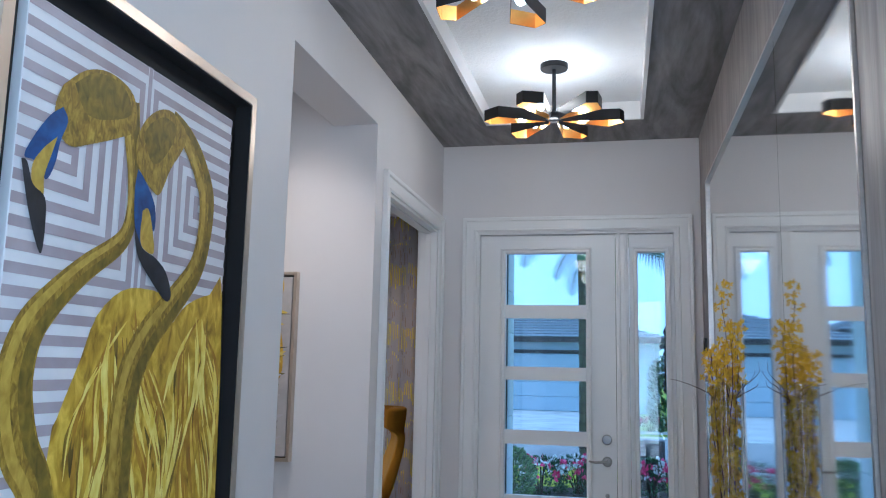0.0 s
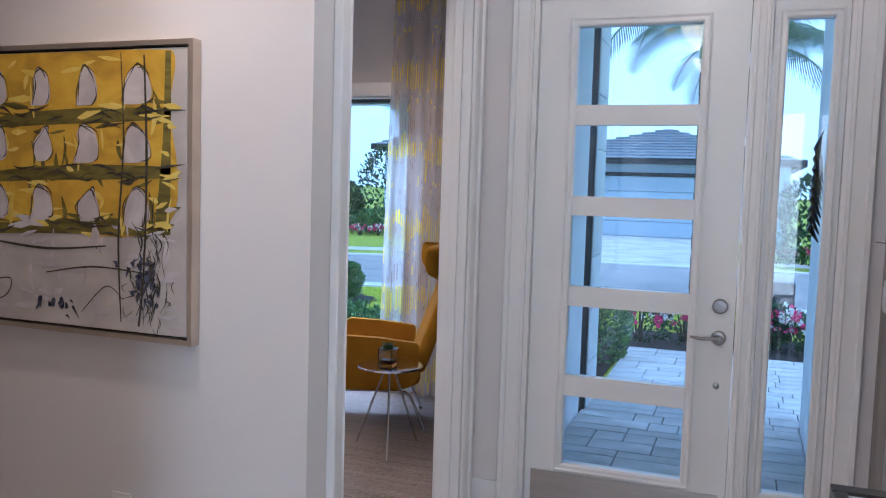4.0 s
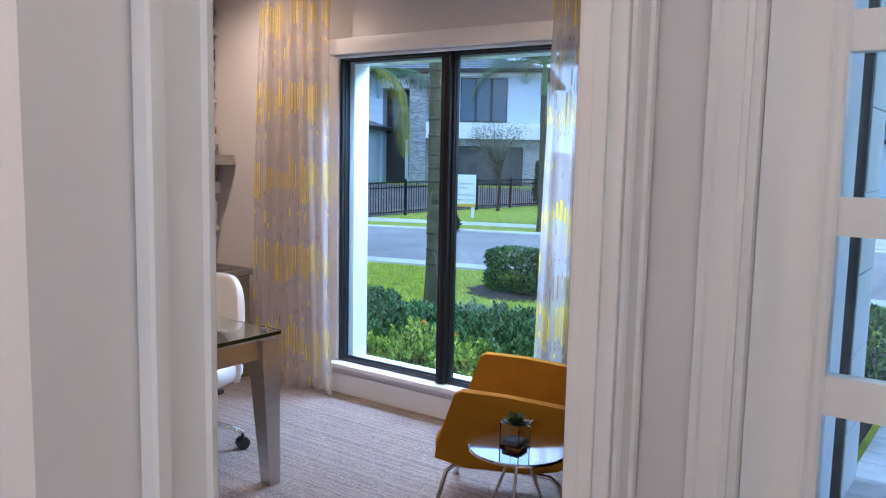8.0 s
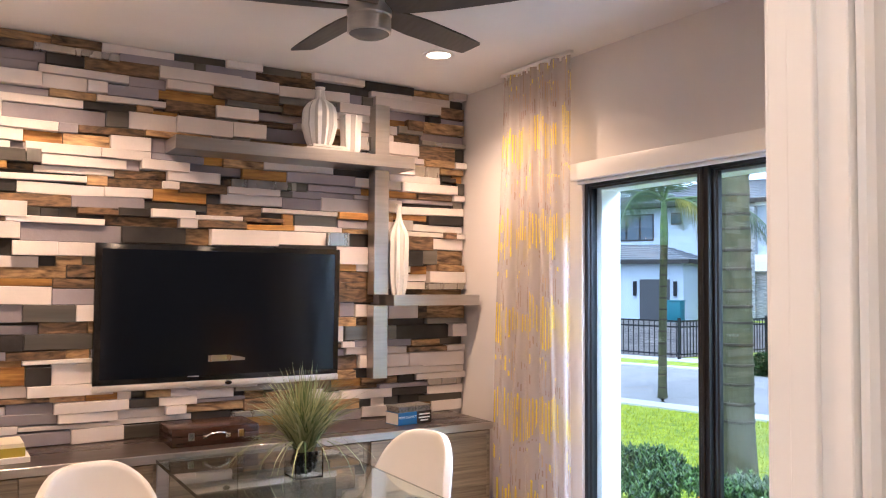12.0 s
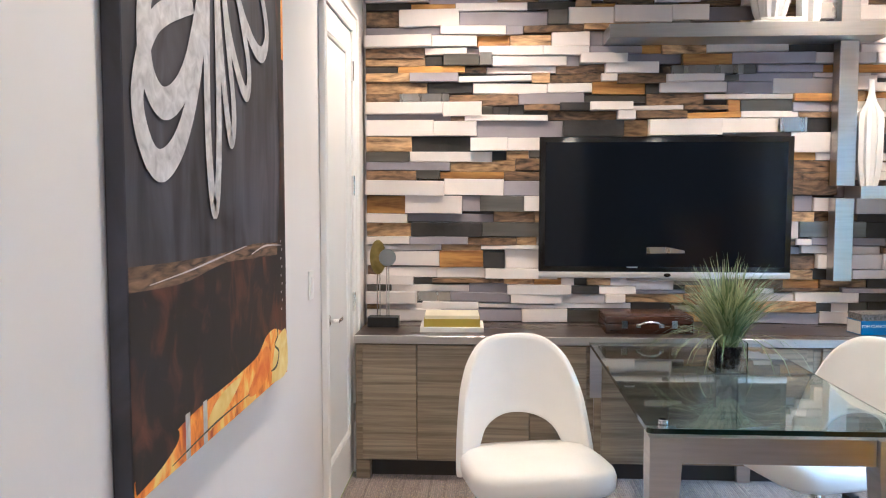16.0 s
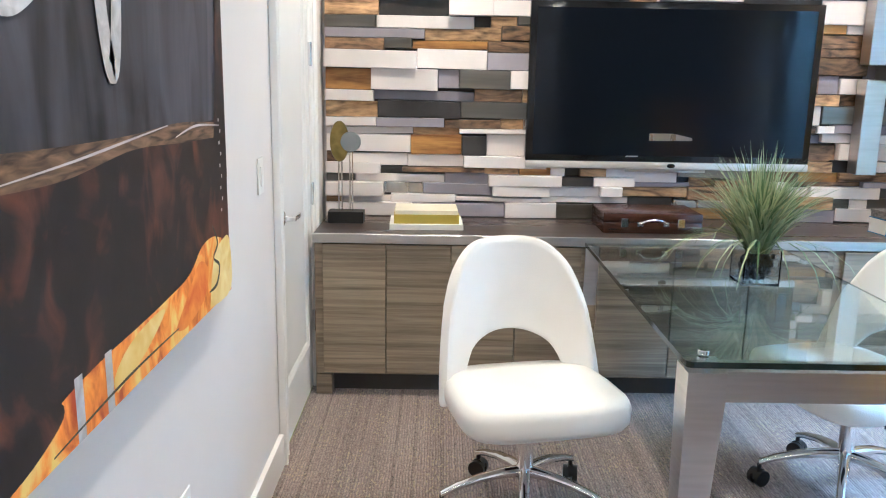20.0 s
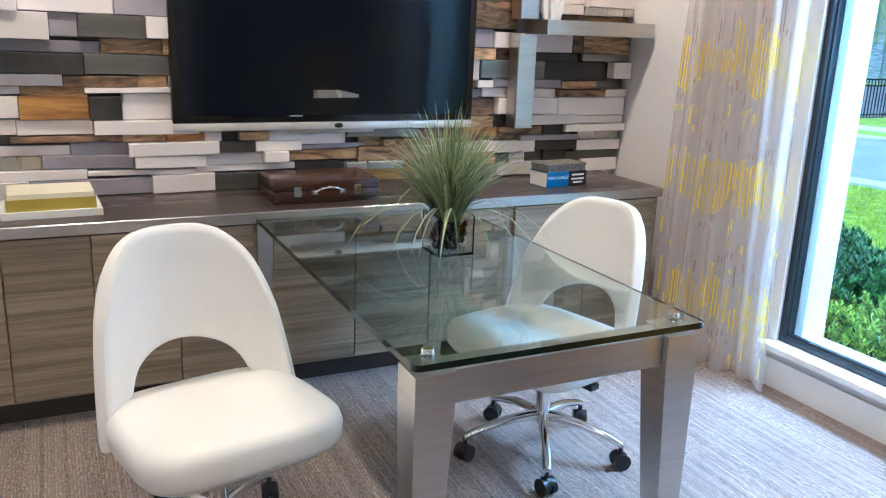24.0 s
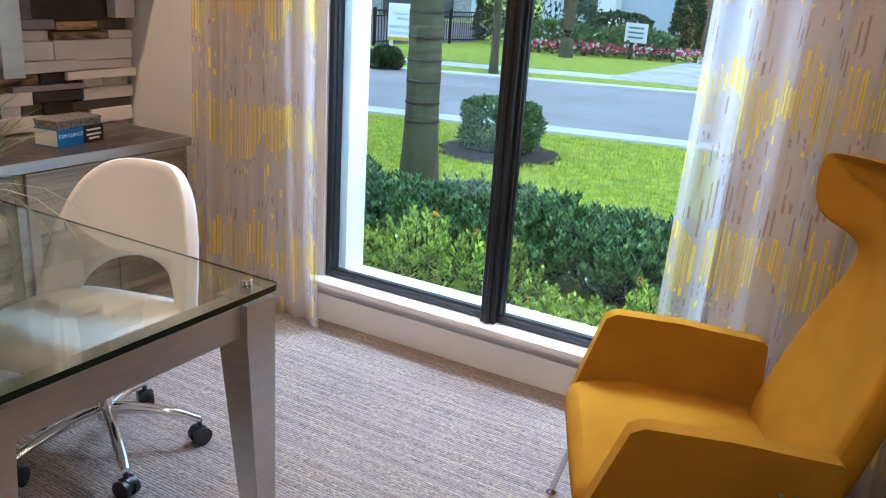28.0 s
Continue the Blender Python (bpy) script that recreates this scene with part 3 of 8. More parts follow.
    l.new(math_node("MULTIPLY", math_node("MULTIPLY", swell, spots.outputs[0]), tint), wash.inputs[0])
    l.new(wash.outputs[2], mixc.inputs[6])
    l.new(mask, mixc.inputs[0])
    l.new(ink, mixc.inputs[7])
    dif, tra, clear = n.new("ShaderNodeBsdfDiffuse"), n.new("ShaderNodeBsdfTranslucent"), n.new("ShaderNodeBsdfTransparent")
    l.new(mixc.outputs[2], dif.inputs[0])
    l.new(mixc.outputs[2], tra.inputs[0])
    m1, m2 = n.new("ShaderNodeMixShader"), n.new("ShaderNodeMixShader")
    m1.inputs[0].default_value = 0.5
    l.new(dif.outputs[0], m1.inputs[1])
    l.new(tra.outputs[0], m1.inputs[2])
    l.new(math_node("MULTIPLY_ADD", mask, -0.30, 0.42), m2.inputs[0])
    l.new(m1.outputs[0], m2.inputs[1])
    l.new(clear.outputs[0], m2.inputs[2])
    l.new(m2.outputs[0], out.inputs[0])
    return m


M_VOILE, M_VOILE2 = curtain_cloth("printed_voile", 0.30, 0.52, 0.75), curtain_cloth("printed_voile_brown", 0.05, 0.54, 0.4)


def curtain(name, top, bottom, y, z0, z1, folds, depth, seed, label, cloth):
    """A hanging cloth: top and bottom are (x0, x1); the folds deepen towards the floor."""
    rnd = random.Random(seed)
    ph = [rnd.uniform(-0.5, 0.5) for _ in range(folds + 2)]
    c = thing(name, pose((bottom[0] + bottom[1]) / 2, y, z0), label, "curtain", "curtains beside the window")
    ox, nu, nv = (bottom[0] + bottom[1]) / 2, folds * 12, 26
    bm = bmesh.new()
    lay = bm.loops.layers.uv.new("UVMap")
    length = folds * 0.20
    grid, uvs = [], {}
    for j in range(nv + 1):
        t = j / nv
        z = (z1 - z0) * t
        line = []
        for i in range(nu + 1):
            s = i / nu
            k = s * folds
            x = (bottom[0] + (bottom[1] - bottom[0]) * s) * (1 - t) + (top[0] + (top[1] - top[0]) * s) * t - ox
            a = ph[int(k)] * (1 - (k % 1)) + ph[int(k) + 1] * (k % 1)
            w = math.sin(2 * math.pi * (k + 0.18 * a)) * depth * (0.55 + 0.45 * (1 - t)) * (0.8 + 0.5 * a)
            w += 0.012 * math.sin(7 * s + 3 * t + seed) + 0.008 * math.sin(19 * s - 5 * t)
            x += 0.014 * math.cos(2 * math.pi * k + 1.3) * (1 - 0.6 * t)
            vtx = bm.verts.new((x, w, z + (0.012 * math.sin(9 * s) if j == 0 else 0)))
            uvs[vtx] = (s * length + seed, z)
            line.append(vtx)
        grid.append(line)
    for a, b in zip(grid, grid[1:]):
        for i in range(nu):
            f = bm.faces.new((a[i], a[i + 1], b[i + 1], b[i]))
            for lp in f.loops:
                lp[lay].uv = uvs[lp.vert]
    part("cloth", bm, cloth, c)
    bm = bmesh.new()
    x0, x1 = top[0] - ox, top[1] - ox
    box(bm, x0 - 0.02, x1 + 0.02, -0.012, 0.012, z1 - z0 + 0.004, z1 - z0 + 0.022)
    part("track", bm, M_TRIM, c, "white ceiling track")
    for i in range(folds * 2):
        bm = bmesh.new()
        rod(bm, (x0 + (x1 - x0) * (i + 0.5) / (folds * 2), 0, z1 - z0 - 0.02), (x0 + (x1 - x0) * (i + 0.5) / (folds * 2), 0, z1 - z0 + 0.006), 0.006, seg=8)
        part("glider", bm, M_TRIM, c)


curtain("curtain", (-4.64, -4.02), (-4.74, -3.965), 8.86, 0.012, 2.895, 6, 0.040, 3, "sheer white curtain printed with yellow and brown dashes", M_VOILE)
curtain("curtain", (-2.42, -1.45), (-2.50, -1.42), 8.86, 0.012, 2.895, 8, 0.040, 8, "sheer white curtain printed with yellow and brown dashes behind the armchair", M_VOILE2)

# ---- lamps of the office ceiling ----
M_CAN = emitter("warm_lamp", (1.0, 0.70, 0.42), 26)
for x, y in ((-4.48, 8.29), (-4.50, 6.25), (-2.25, 7.80), (-2.35, 6.25)):
    c = thing("recessed_light", pose(x, y, Z_O), "round white recessed ceiling light, lit warm", "ceiling light", "recessed lights of the office")
    bm = bmesh.new()
    lathe(bm, [(0.065, -0.002), (0.068, -0.010), (0.09, -0.006), (0.092, 0.0)], 28)
    part("trim_ring", bm, M_TRIM, c)
    bm = bmesh.new()
    lathe(bm, [(0.064, -0.003), (0.064, -0.006)], 28)
    part("lens", bm, M_CAN, c, "glowing warm lens")
    lo = new("recessed_beam", bpy.data.lights.new("recessed_beam", "SPOT"))
    lo.data.energy, lo.data.color, lo.data.spot_size, lo.data.spot_blend, lo.data.shadow_soft_size = CAN_W * (1.25 if x < -4 else 0.85), (1.0, 0.61, 0.31), radians(150), 0.7, 0.06
    lo.location = (x, y, Z_O - 0.03)

# fill lamp added to the passage ceiling, where no lamp is seen
c = thing("recessed_light", pose(-1.57, 4.95, Z_F - 0.1), "round white recessed passage light, added unseen, lit warm", "ceiling light", "recessed lights of the passage")
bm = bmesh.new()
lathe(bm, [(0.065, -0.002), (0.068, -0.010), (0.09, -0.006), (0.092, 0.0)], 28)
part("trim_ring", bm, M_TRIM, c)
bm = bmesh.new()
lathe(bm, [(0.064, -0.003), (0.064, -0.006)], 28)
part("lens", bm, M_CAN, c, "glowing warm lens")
lo = new("passage_fill", bpy.data.lights.new("passage_fill", "SPOT"))
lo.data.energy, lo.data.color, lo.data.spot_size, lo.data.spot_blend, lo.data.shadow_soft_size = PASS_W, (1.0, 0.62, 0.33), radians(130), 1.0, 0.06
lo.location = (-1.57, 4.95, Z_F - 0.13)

# ---- office furniture ----
M_ZEBRA = wood("zebra_veneer", (0.13, 0.10, 0.065), (0.33, 0.27, 0.185), (9.0, 0.35, 16.0), 0.45, 2.6, 0.6, by_piece=0.10)
M_TOP = material("dark_worktop", (0.055, 0.040, 0.034), 0.28, vary=0.15, scale=2.5, stretch=(4, 0.6, 4))
M_DARK = material("dark_plinth", (0.045, 0.04, 0.038), 0.6, vary=0.1)
M_LEATHER = material("white_leather", (0.83, 0.81, 0.78), 0.38, vary=0.02, scale=5, bump=0.12, bscale=320)
M_RUBBER = material("black_plastic", (0.012, 0.012, 0.013), 0.35, vary=0.1)
M_MUSTARD = material("mustard_wool", (0.375, 0.176, 0.001), 0.95, vary=0.07, scale=7, bump=0.4, bscale=420, spec=0.15)
M_ROD = material("polished_rod", (0.62, 0.60, 0.58), 0.16, 1.0, vary=0.03)
M_WHITE = material("white_ceramic", (0.80, 0.79, 0.77), 0.22, vary=0.02, scale=4)
M_DESKGLASS = glass("desk_glass", (0.86, 0.95, 0.91))
M_EDGE = material("glass_edge", (0.006, 0.016, 0.014), 0.08, vary=0.1)


def cabinet(y0, y1, cuts):
    c = thing("cabinet_unit", pose(-5.0, (y0 + y1) / 2, 0), "low cabinet unit with horizontal brown wood-grain doors", "cabinet", "units of the low cabinet wall")
    oy = (y0 + y1) / 2
    bm = bmesh.new()
    box(bm, -0.29, 0.235, y0 - oy + 0.001, y1 - oy - 0.001, 0.10, 0.727)
    part("body", bm, M_ZEBRA, c, smooth=0)
    part("plinth", block(-0.28, 0.17, y0 - oy + 0.03, y1 - oy - 0.03, 0.0, 0.10), M_DARK, c, "recessed dark plinth")
    for y in (y0 - oy + 0.001, y1 - oy - 0.075):
        part("foot", block(0.165, 0.24, y, y + 0.074, 0.0, 0.099, 0.002, 1), M_ZEBRA, c)
    for a, b in zip(cuts, cuts[1:]):
        part("door", block(0.236, 0.256, a - oy + 0.0025, b - oy - 0.0025, 0.112, 0.722, 0.0015, 1), M_ZEBRA, c)


cabinet(5.630, 6.876, (5.667, 5.956, 6.248, 6.543, 6.838))
cabinet(6.876, 7.985, (6.912, 7.257, 7.602, 7.948))
cabinet(7.985, 8.850, (8.02, 8.425, 8.815))
top = thing("worktop", pose(-5.0, 7.24, 0.73), "long dark worktop with a brushed steel front edge on the cabinets", "worktop")
part("slab", block(-0.30, 0.255, -1.61, 1.612, 0.0, 0.0395), M_TOP, top)
part("edge_strip", block(0.256, 0.268, -1.612, 1.614, -0.002, 0.041, 0.002, 1), M_STEEL, top, "brushed steel edge strip")

# glass desk
desk = thing("desk", pose(-4.028, 7.273, 0), "glass-topped desk on a brushed steel frame", "desk")
hx, hy = 0.840, 0.428
bm = bmesh.new()
box(bm, -hx, hx, -hy, hy, 0.733, 0.750)
vert_edges = [e for e in bm.edges if abs(e.verts[0].co.z - e.verts[1].co.z) > 0.01]
bmesh.ops.bevel(bm, geom=vert_edges, offset=0.02, segments=4, affect="EDGES", profile=0.5)
for f in bm.faces:
    f.material_index = 1 if abs(f.normal.z) < 0.5 else 0
g = part("tabletop", bm, [M_DESKGLASS, M_EDGE], desk, "clear greenish glass top with a dark polished edge", smooth=0)
for sx in (-1, 1):
    for sy in (-1, 1):
        bm = bmesh.new()
        x, y = sx * (hx - 0.062), sy * (hy - 0.062)
        t, b = 0.052, 0.032
        ring = []
        for z, r in ((0.0, b), (0.62, t), (0.715, t)):
            k = r
            ox, oy = sx * (t - k), sy * (t - k)
            ring.append([bm.verts.new((x + ox + u * k, y + oy + w * k, z)) for u, w in ((-1, -1), (1, -1), (1, 1), (-1, 1))])
        for a, c in zip(ring, ring[1:]):
            for k in range(4):
                bm.faces.new((a[k], a[(k + 1) % 4], c[(k + 1) % 4], c[k]))
        bm.faces.new(list(reversed(ring[0])))
        bm.faces.new(ring[-1])
        soften(bm, 0.003, 1, 60)
        part("leg", bm, M_STEEL, desk, smooth=0)
        bm = bmesh.new()
        rod(bm, (x, y, 0.7155), (x, y, 0.7325), 0.016, seg=16)
        part("standoff", bm, M_CHROME, desk, "chrome glass standoff")
        bm = bmesh.new()
        lathe(bm, [(0.015, 0.7502), (0.016, 0.7515), (0.016, 0.762), (0.014, 0.764)], 20, (x, y, 0))
        part("glass_cap", bm, M_CHROME, desk, "small chrome cap on the glass")
for sx in (-1, 1):
    part("apron", block(sx * (hx - 0.062) - 0.03, sx * (hx - 0.062) + 0.03, -hy + 0.115, hy - 0.115, 0.625, 0.714, 0.002, 1), M_STEEL, desk)


# office chairs
def office_chair(m, star, label):
    c = thing("office_chair", m, label, "chair", "white office chairs at the desk")
    bm = bmesh.new()
    n = 28
    rows = []
    for z, k in ((0.385, 0.86), (0.39, 0.95), (0.41, 0.995), (0.445, 1.0), (0.470, 0.97), (0.482, 0.88), (0.488, 0.6), (0.49, 0.25)):
        ring = []
        for i in range(n):
            a = 2 * math.pi * i / n
            ca, sa = math.cos(a), math.sin(a)
            e = 0.42
            x = 0.262 * math.copysign(abs(ca) ** e, ca)
            y = 0.283 * math.copysign(abs(sa) ** e, sa) * (1.0 if ca > 0 else 1 - 0.14 * abs(ca))
            ring.append(bm.verts.new((0.035 + x * k, y * k, z + (0.012 * ca if z > 0.42 else 0))))
        rows.append(ring)
    for a, b in zip(rows, rows[1:]):
        for i in range(n):
            bm.faces.new((a[i], a[(i + 1) % n], b[(i + 1) % n], b[i]))
    bm.faces.new(list(reversed(rows[0])))
    bm.faces.new(rows[-1])
    part("seat", bm, M_LEATHER, c, "padded white leather seat", smooth=60)
    bm = bmesh.new()
    nu, nv = 32, 12
    grid = []
    for j in range(nv + 1):
        t = j / nv
        line = []
        for i in range(nu + 1):
            u = -1 + 2 * i / nu
            au = abs(u)
            if au < 0.64:
                low = 0.475 + 0.102 * math.sqrt(max(0.0, 1 - (au / 0.64) ** 2))
            else:
                low = 0.475 - 0.10 * min(1.0, ((au - 0.64) / 0.22)) ** 0.7
            high = 0.66 + 0.250 * max(0.0, 1 - au ** 4) ** 0.42
            z = low + (high - low) * t
            h = (z - 0.38) / 0.52
            half = 0.300 - 0.072 * max(0.0, h) ** 1.6
            x = -0.235 + 0.18 * au ** 2.2 * (1 - 0.45 * max(0, h)) - 0.085 * max(0, h)
            line.append(bm.verts.new((x, u * half, z)))
        grid.append(line)
    for a, b in zip(grid, grid[1:]):
        for i in range(nu):
            bm.faces.new((a[i], a[i + 1], b[i + 1], b[i]))
    bmesh.ops.recalc_face_normals(bm, faces=bm.faces)
    bmesh.ops.solidify(bm, geom=bm.faces[:], thickness=0.044)
    back = part("backrest", bm, M_LEATHER, c, "curved white leather back with an open arch", smooth=60)
    sub = back.modifiers.new("round", "SUBSURF")
    sub.levels = sub.render_levels = 1
    bm = bmesh.new()
    rod(bm, (0, 0, 0.12), (0, 0, 0.27), 0.028, seg=20)
    rod(bm, (0, 0, 0.27), (0, 0, 0.36), 0.014, seg=16)
    part("gas_column", bm, M_CHROME, c, "chrome gas column")
    bm = block(-0.09, 0.10, -0.06, 0.06, 0.345, 0.386, 0.008)
    part("mechanism", bm, M_RUBBER, c, "black tilt mechanism")
    bm = bmesh.new()
    rod(bm, (0.03, 0.06, 0.36), (0.03, 0.20, 0.352), 0.006, seg=8)
    box(bm, 0.012, 0.05, 0.20, 0.245, 0.342, 0.362)
    part("lever", bm, M_RUBBER, c, "black height lever")
    for k in range(5):
        a = radians(star + 72 * k)
        ca, sa = math.cos(a), math.sin(a)
        bm = bmesh.new()
        pts = [(0.015, 0.150), (0.08, 0.147), (0.16, 0.135), (0.24, 0.112), (0.295, 0.088)]
        prof = [(0.021, 0.022), (0.020, 0.019), (0.018, 0.016), (0.016, 0.014), (0.015, 0.012)]
        rings = []
        for (r, z), (w, h) in zip(pts, prof):
            rings.append([bm.verts.new((r * ca - w * math.cos(q) * sa, r * sa + w * math.cos(q) * ca, z + h * math.sin(q))) for q in (2 * math.pi * i / 10 for i in range(10))])
        for p, q in zip(rings, rings[1:]):
            for i in range(10):
                bm.faces.new((p[i], p[(i + 1) % 10], q[(i + 1) % 10], q[i]))
        bm.faces.new(list(reversed(rings[0])))
        bm.faces.new(rings[-1])
        arm = part("base_arm", bm, M_CHROME, c, "polished chrome base arm", smooth=60)
        bm = bmesh.new()
        cx, cy = 0.290 * ca, 0.290 * sa
        tx, ty = -math.sin(a + 0.6), math.cos(a + 0.6)
        for s in (-1, 1):
            rod(bm, (cx + s * 0.008 * tx, cy + s * 0.008 * ty, 0.031), (cx + s * 0.026 * tx, cy + s * 0.026 * ty, 0.031), 0.031, seg=18)
        rod(bm, (cx - 0.01 * tx, cy - 0.01 * ty, 0.04), (cx + 0.01 * tx, cy + 0.01 * ty, 0.04), 0.026, seg=14)
        rod(bm, (cx, cy, 0.05), (cx, cy, 0.085), 0.008, seg=10)
        part("caster", bm, M_RUBBER, arm, "black twin-wheel caster")
    return c


office_chair(pose(-3.745, 6.500, 0, 0, 0, 13), 125, "white leather office chair on chrome casters, turned from the desk")
office_chair(pose(-3.905, 7.680, 0, 0, 0, -74), 118, "white leather office chair on chrome casters, under the desk")

# mustard armchair
arm = thing("armchair", pose(-2.245, 8.165, 0, 0, 0, 204), "mustard yellow wool wing armchair on steel rod legs", "armchair")


def slab(bm, outline, thick, place):
    """A panel with the given outline (a, b), thick to both sides, put in place by a function of (a, b, side)."""
    f, g = [[bm.verts.new(place(a, b, s * thick / 2)) for a, b in outline] for s in (-1, 1)]
    bm.faces.new(list(reversed(f)))
    bm.faces.new(g)
    n = len(f)
    for i in range(n):
        bm.faces.new((f[i], f[(i + 1) % n], g[(i + 1) % n], g[i]))


bm = bmesh.new()
sec = [(0.248, 0.30), (0.268, 0.36), (0.248, 0.412), (0.10, 0.428), (-0.15, 0.405), (-0.33, 0.385), (-0.36, 0.30), (-0.20, 0.255), (0.10, 0.262)]
rows = []
for y in (-0.30, -0.285, 0.0, 0.285, 0.30):
    k = 0.96 if abs(y) > 0.29 else 1.0
    rows.append([bm.verts.new((x * k, y, 0.34 + (z - 0.34) * k + (0.012 if y == 0 and z > 0.4 else 0))) for x, z in sec])
for a, b in zip(rows, rows[1:]):
    for i in range(len(sec)):
        bm.faces.new((a[i], a[(i + 1) % len(sec)], b[(i + 1) % len(sec)], b[i]))
bm.faces.new(list(reversed(rows[0])))
bm.faces.new(rows[-1])
part("seat", bm, M_MUSTARD, arm, smooth=60).modifiers.new("round", "SUBSURF").render_levels = 1
for s in (-1, 1):
    bm = bmesh.new()
    out = [(0.245, 0.31), (0.238, 0.37), (0.160, 0.602), (0.130, 0.618), (-0.06, 0.608), (-0.300, 0.578), (-0.316, 0.565), (-0.320, 0.36), (-0.28, 0.30), (0.10, 0.275)]
    slab(bm, out, 0.050, lambda a, b, d: (a, s * (0.292 + 0.13 * (b - 0.30) + d), b))
    soften(bm, 0.013, 4, 30)
    part("armrest", bm, M_MUSTARD, arm, smooth=60)
bm = bmesh.new()
rows = []
for z, half, x, wing, th in ((0.33, 0.26, -0.27, 0.02, 0.09), (0.45, 0.265, -0.305, 0.02, 0.10), (0.60, 0.262, -0.365, 0.02, 0.095), (0.75, 0.235, -0.43, 0.015, 0.085), (0.86, 0.195, -0.475, 0.01, 0.075),
                             (0.925, 0.178, -0.495, 0.01, 0.07), (0.962, 0.20, -0.503, 0.045, 0.07), (0.985, 0.262, -0.508, 0.13, 0.07), (1.06, 0.278, -0.525, 0.165, 0.07), (1.14, 0.278, -0.542, 0.175, 0.065), (1.172, 0.268, -0.548, 0.165, 0.05)):
    x += 0.045 * max(0.0, min(1.0, (z - 0.55) / 0.45))
    front = [(x + wing * abs(u) ** 2.4, u * half) for u in (-1, -0.8, -0.5, 0, 0.5, 0.8, 1)]
    rear = [(px - th, py * 0.98) for px, py in reversed(front)]
    rows.append([bm.verts.new((px, py, z)) for px, py in front + rear])
for a, b in zip(rows, rows[1:]):
    for i in range(14):
        bm.faces.new((a[i], a[(i + 1) % 14], b[(i + 1) % 14], b[i]))
bm.faces.new(list(reversed(rows[0])))
bm.faces.new(rows[-1])
back = part("backrest", bm, M_MUSTARD, arm, "tall leaning back with a winged headrest", smooth=60)
sub = back.modifiers.new("round", "SUBSURF")
sub.levels = sub.render_levels = 2
for s in (-1, 1):
    bm = bmesh.new()
    sweep(bm, [(0.262, s * 0.285, 0.008), (0.225, s * 0.27, 0.16), (0.205, s * 0.26, 0.235), (0.17, s * 0.255, 0.262), (-0.10, s * 0.25, 0.258), (-0.24, s * 0.25, 0.245), (-0.275, s * 0.255, 0.22), (-0.33, s * 0.27, 0.10), (-0.365, s * 0.28, 0.008)], 0.0095, 10)
    part("leg_frame", bm, M_ROD, arm, "bent polished steel rod", smooth=60)
    for x, y in ((0.262, s * 0.285), (-0.365, s * 0.28)):
        bm = bmesh.new()
        lathe(bm, [(0.016, 0.0), (0.018, 0.004), (0.012, 0.010), (0.009, 0.014)], 16, (x, y, 0))
        part("glide", bm, M_CHROME, arm, "round metal floor glide")
bm = bmesh.new()
rod(bm, (0.10, -0.25, 0.262), (0.10, 0.25, 0.262), 0.0085, seg=10)
rod(bm, (-0.20, -0.25, 0.252), (-0.20, 0.25, 0.252), 0.0085, seg=10)
part("cross_bar", bm, M_ROD, arm)

# side table
st = thing("side_table", pose(-1.872, 7.675, 0), "small round side table with a mirror-bright metal top", "side table")
bm = bmesh.new()
lathe(bm, [(0.186, 0.488), (0.192, 0.490), (0.192, 0.497), (0.188, 0.500)], 56)
part("tabletop", bm, M_CHROME, st, "mirror-polished round metal top", smooth=30)
for a in (172, 64, 292):
    bm = bmesh.new()
    ca, sa = math.cos(radians(a)), math.sin(radians(a))
    rod(bm, (0.025 * ca, 0.025 * sa, 0.487), (0.225 * ca, 0.225 * sa, 0.0), 0.007, 0.006, seg=10)
    part("leg", bm, M_ROD, st, "slim steel rod leg")

M_POT = glass("vase_glass", (0.97, 0.99, 0.99))
M_LEAF = material("succulent_leaf", (0.10, 0.17, 0.06), 0.5, vary=0.25, scale=30)
M_WATER = material("pebbles", (0.03, 0.027, 0.025), 0.4, vary=0.3, scale=30)


def hollow_cube(bm, w, h, t=0.004):
    box(bm, -w, w, -w, w, 0.0, 0.008)
    for b in ((-w, w, -w, -w + t), (-w, w, w - t, w), (-w, -w + t, -w + t, w - t), (w - t, w, -w + t, w - t)):
        box(bm, *b, 0.008, h)


def leaf_blade(bm, base, tip, width, bend=0.0):
    base, tip = Vector(base), Vector(tip)
    d = tip - base
    s = d.cross(Vector((0, 0, 1)))
    s = s.normalized() if s.length > 1e-4 else Vector((1, 0, 0))
    mid = base + d * 0.55 + Vector((0, 0, bend))
    v = [bm.verts.new(p) for p in (base - s * width * 0.5, base + s * width * 0.5, mid + s * width, mid - s * width, tip)]
    bm.faces.new((v[0], v[1], v[2], v[3]))
    bm.faces.new((v[3], v[2], v[4]))


pot = thing("potted_succulent", pose(-1.885, 7.665, 0.5005), "small green succulent in a clear glass cube", "plant")
bm = bmesh.new()
hollow_cube(bm, 0.042, 0.095)
part("glass_cube", bm, M_POT, pot, smooth=0)
bm = bmesh.new()
rnd = random.Random(4)
for i in range(70):
    a, e, r = rnd.uniform(0, 6.28), rnd.uniform(0.1, 1.2), rnd.uniform(0.035, 0.058)
    p = Vector((rnd.uniform(-0.02, 0.02), rnd.uniform(-0.02, 0.02), 0.085))
    leaf_blade(bm, p, p + Vector((r * math.cos(a) * math.cos(e), r * math.sin(a) * math.cos(e), r * math.sin(e))), 0.011)
part("leaves", bm, M_LEAF, pot, smooth=0)
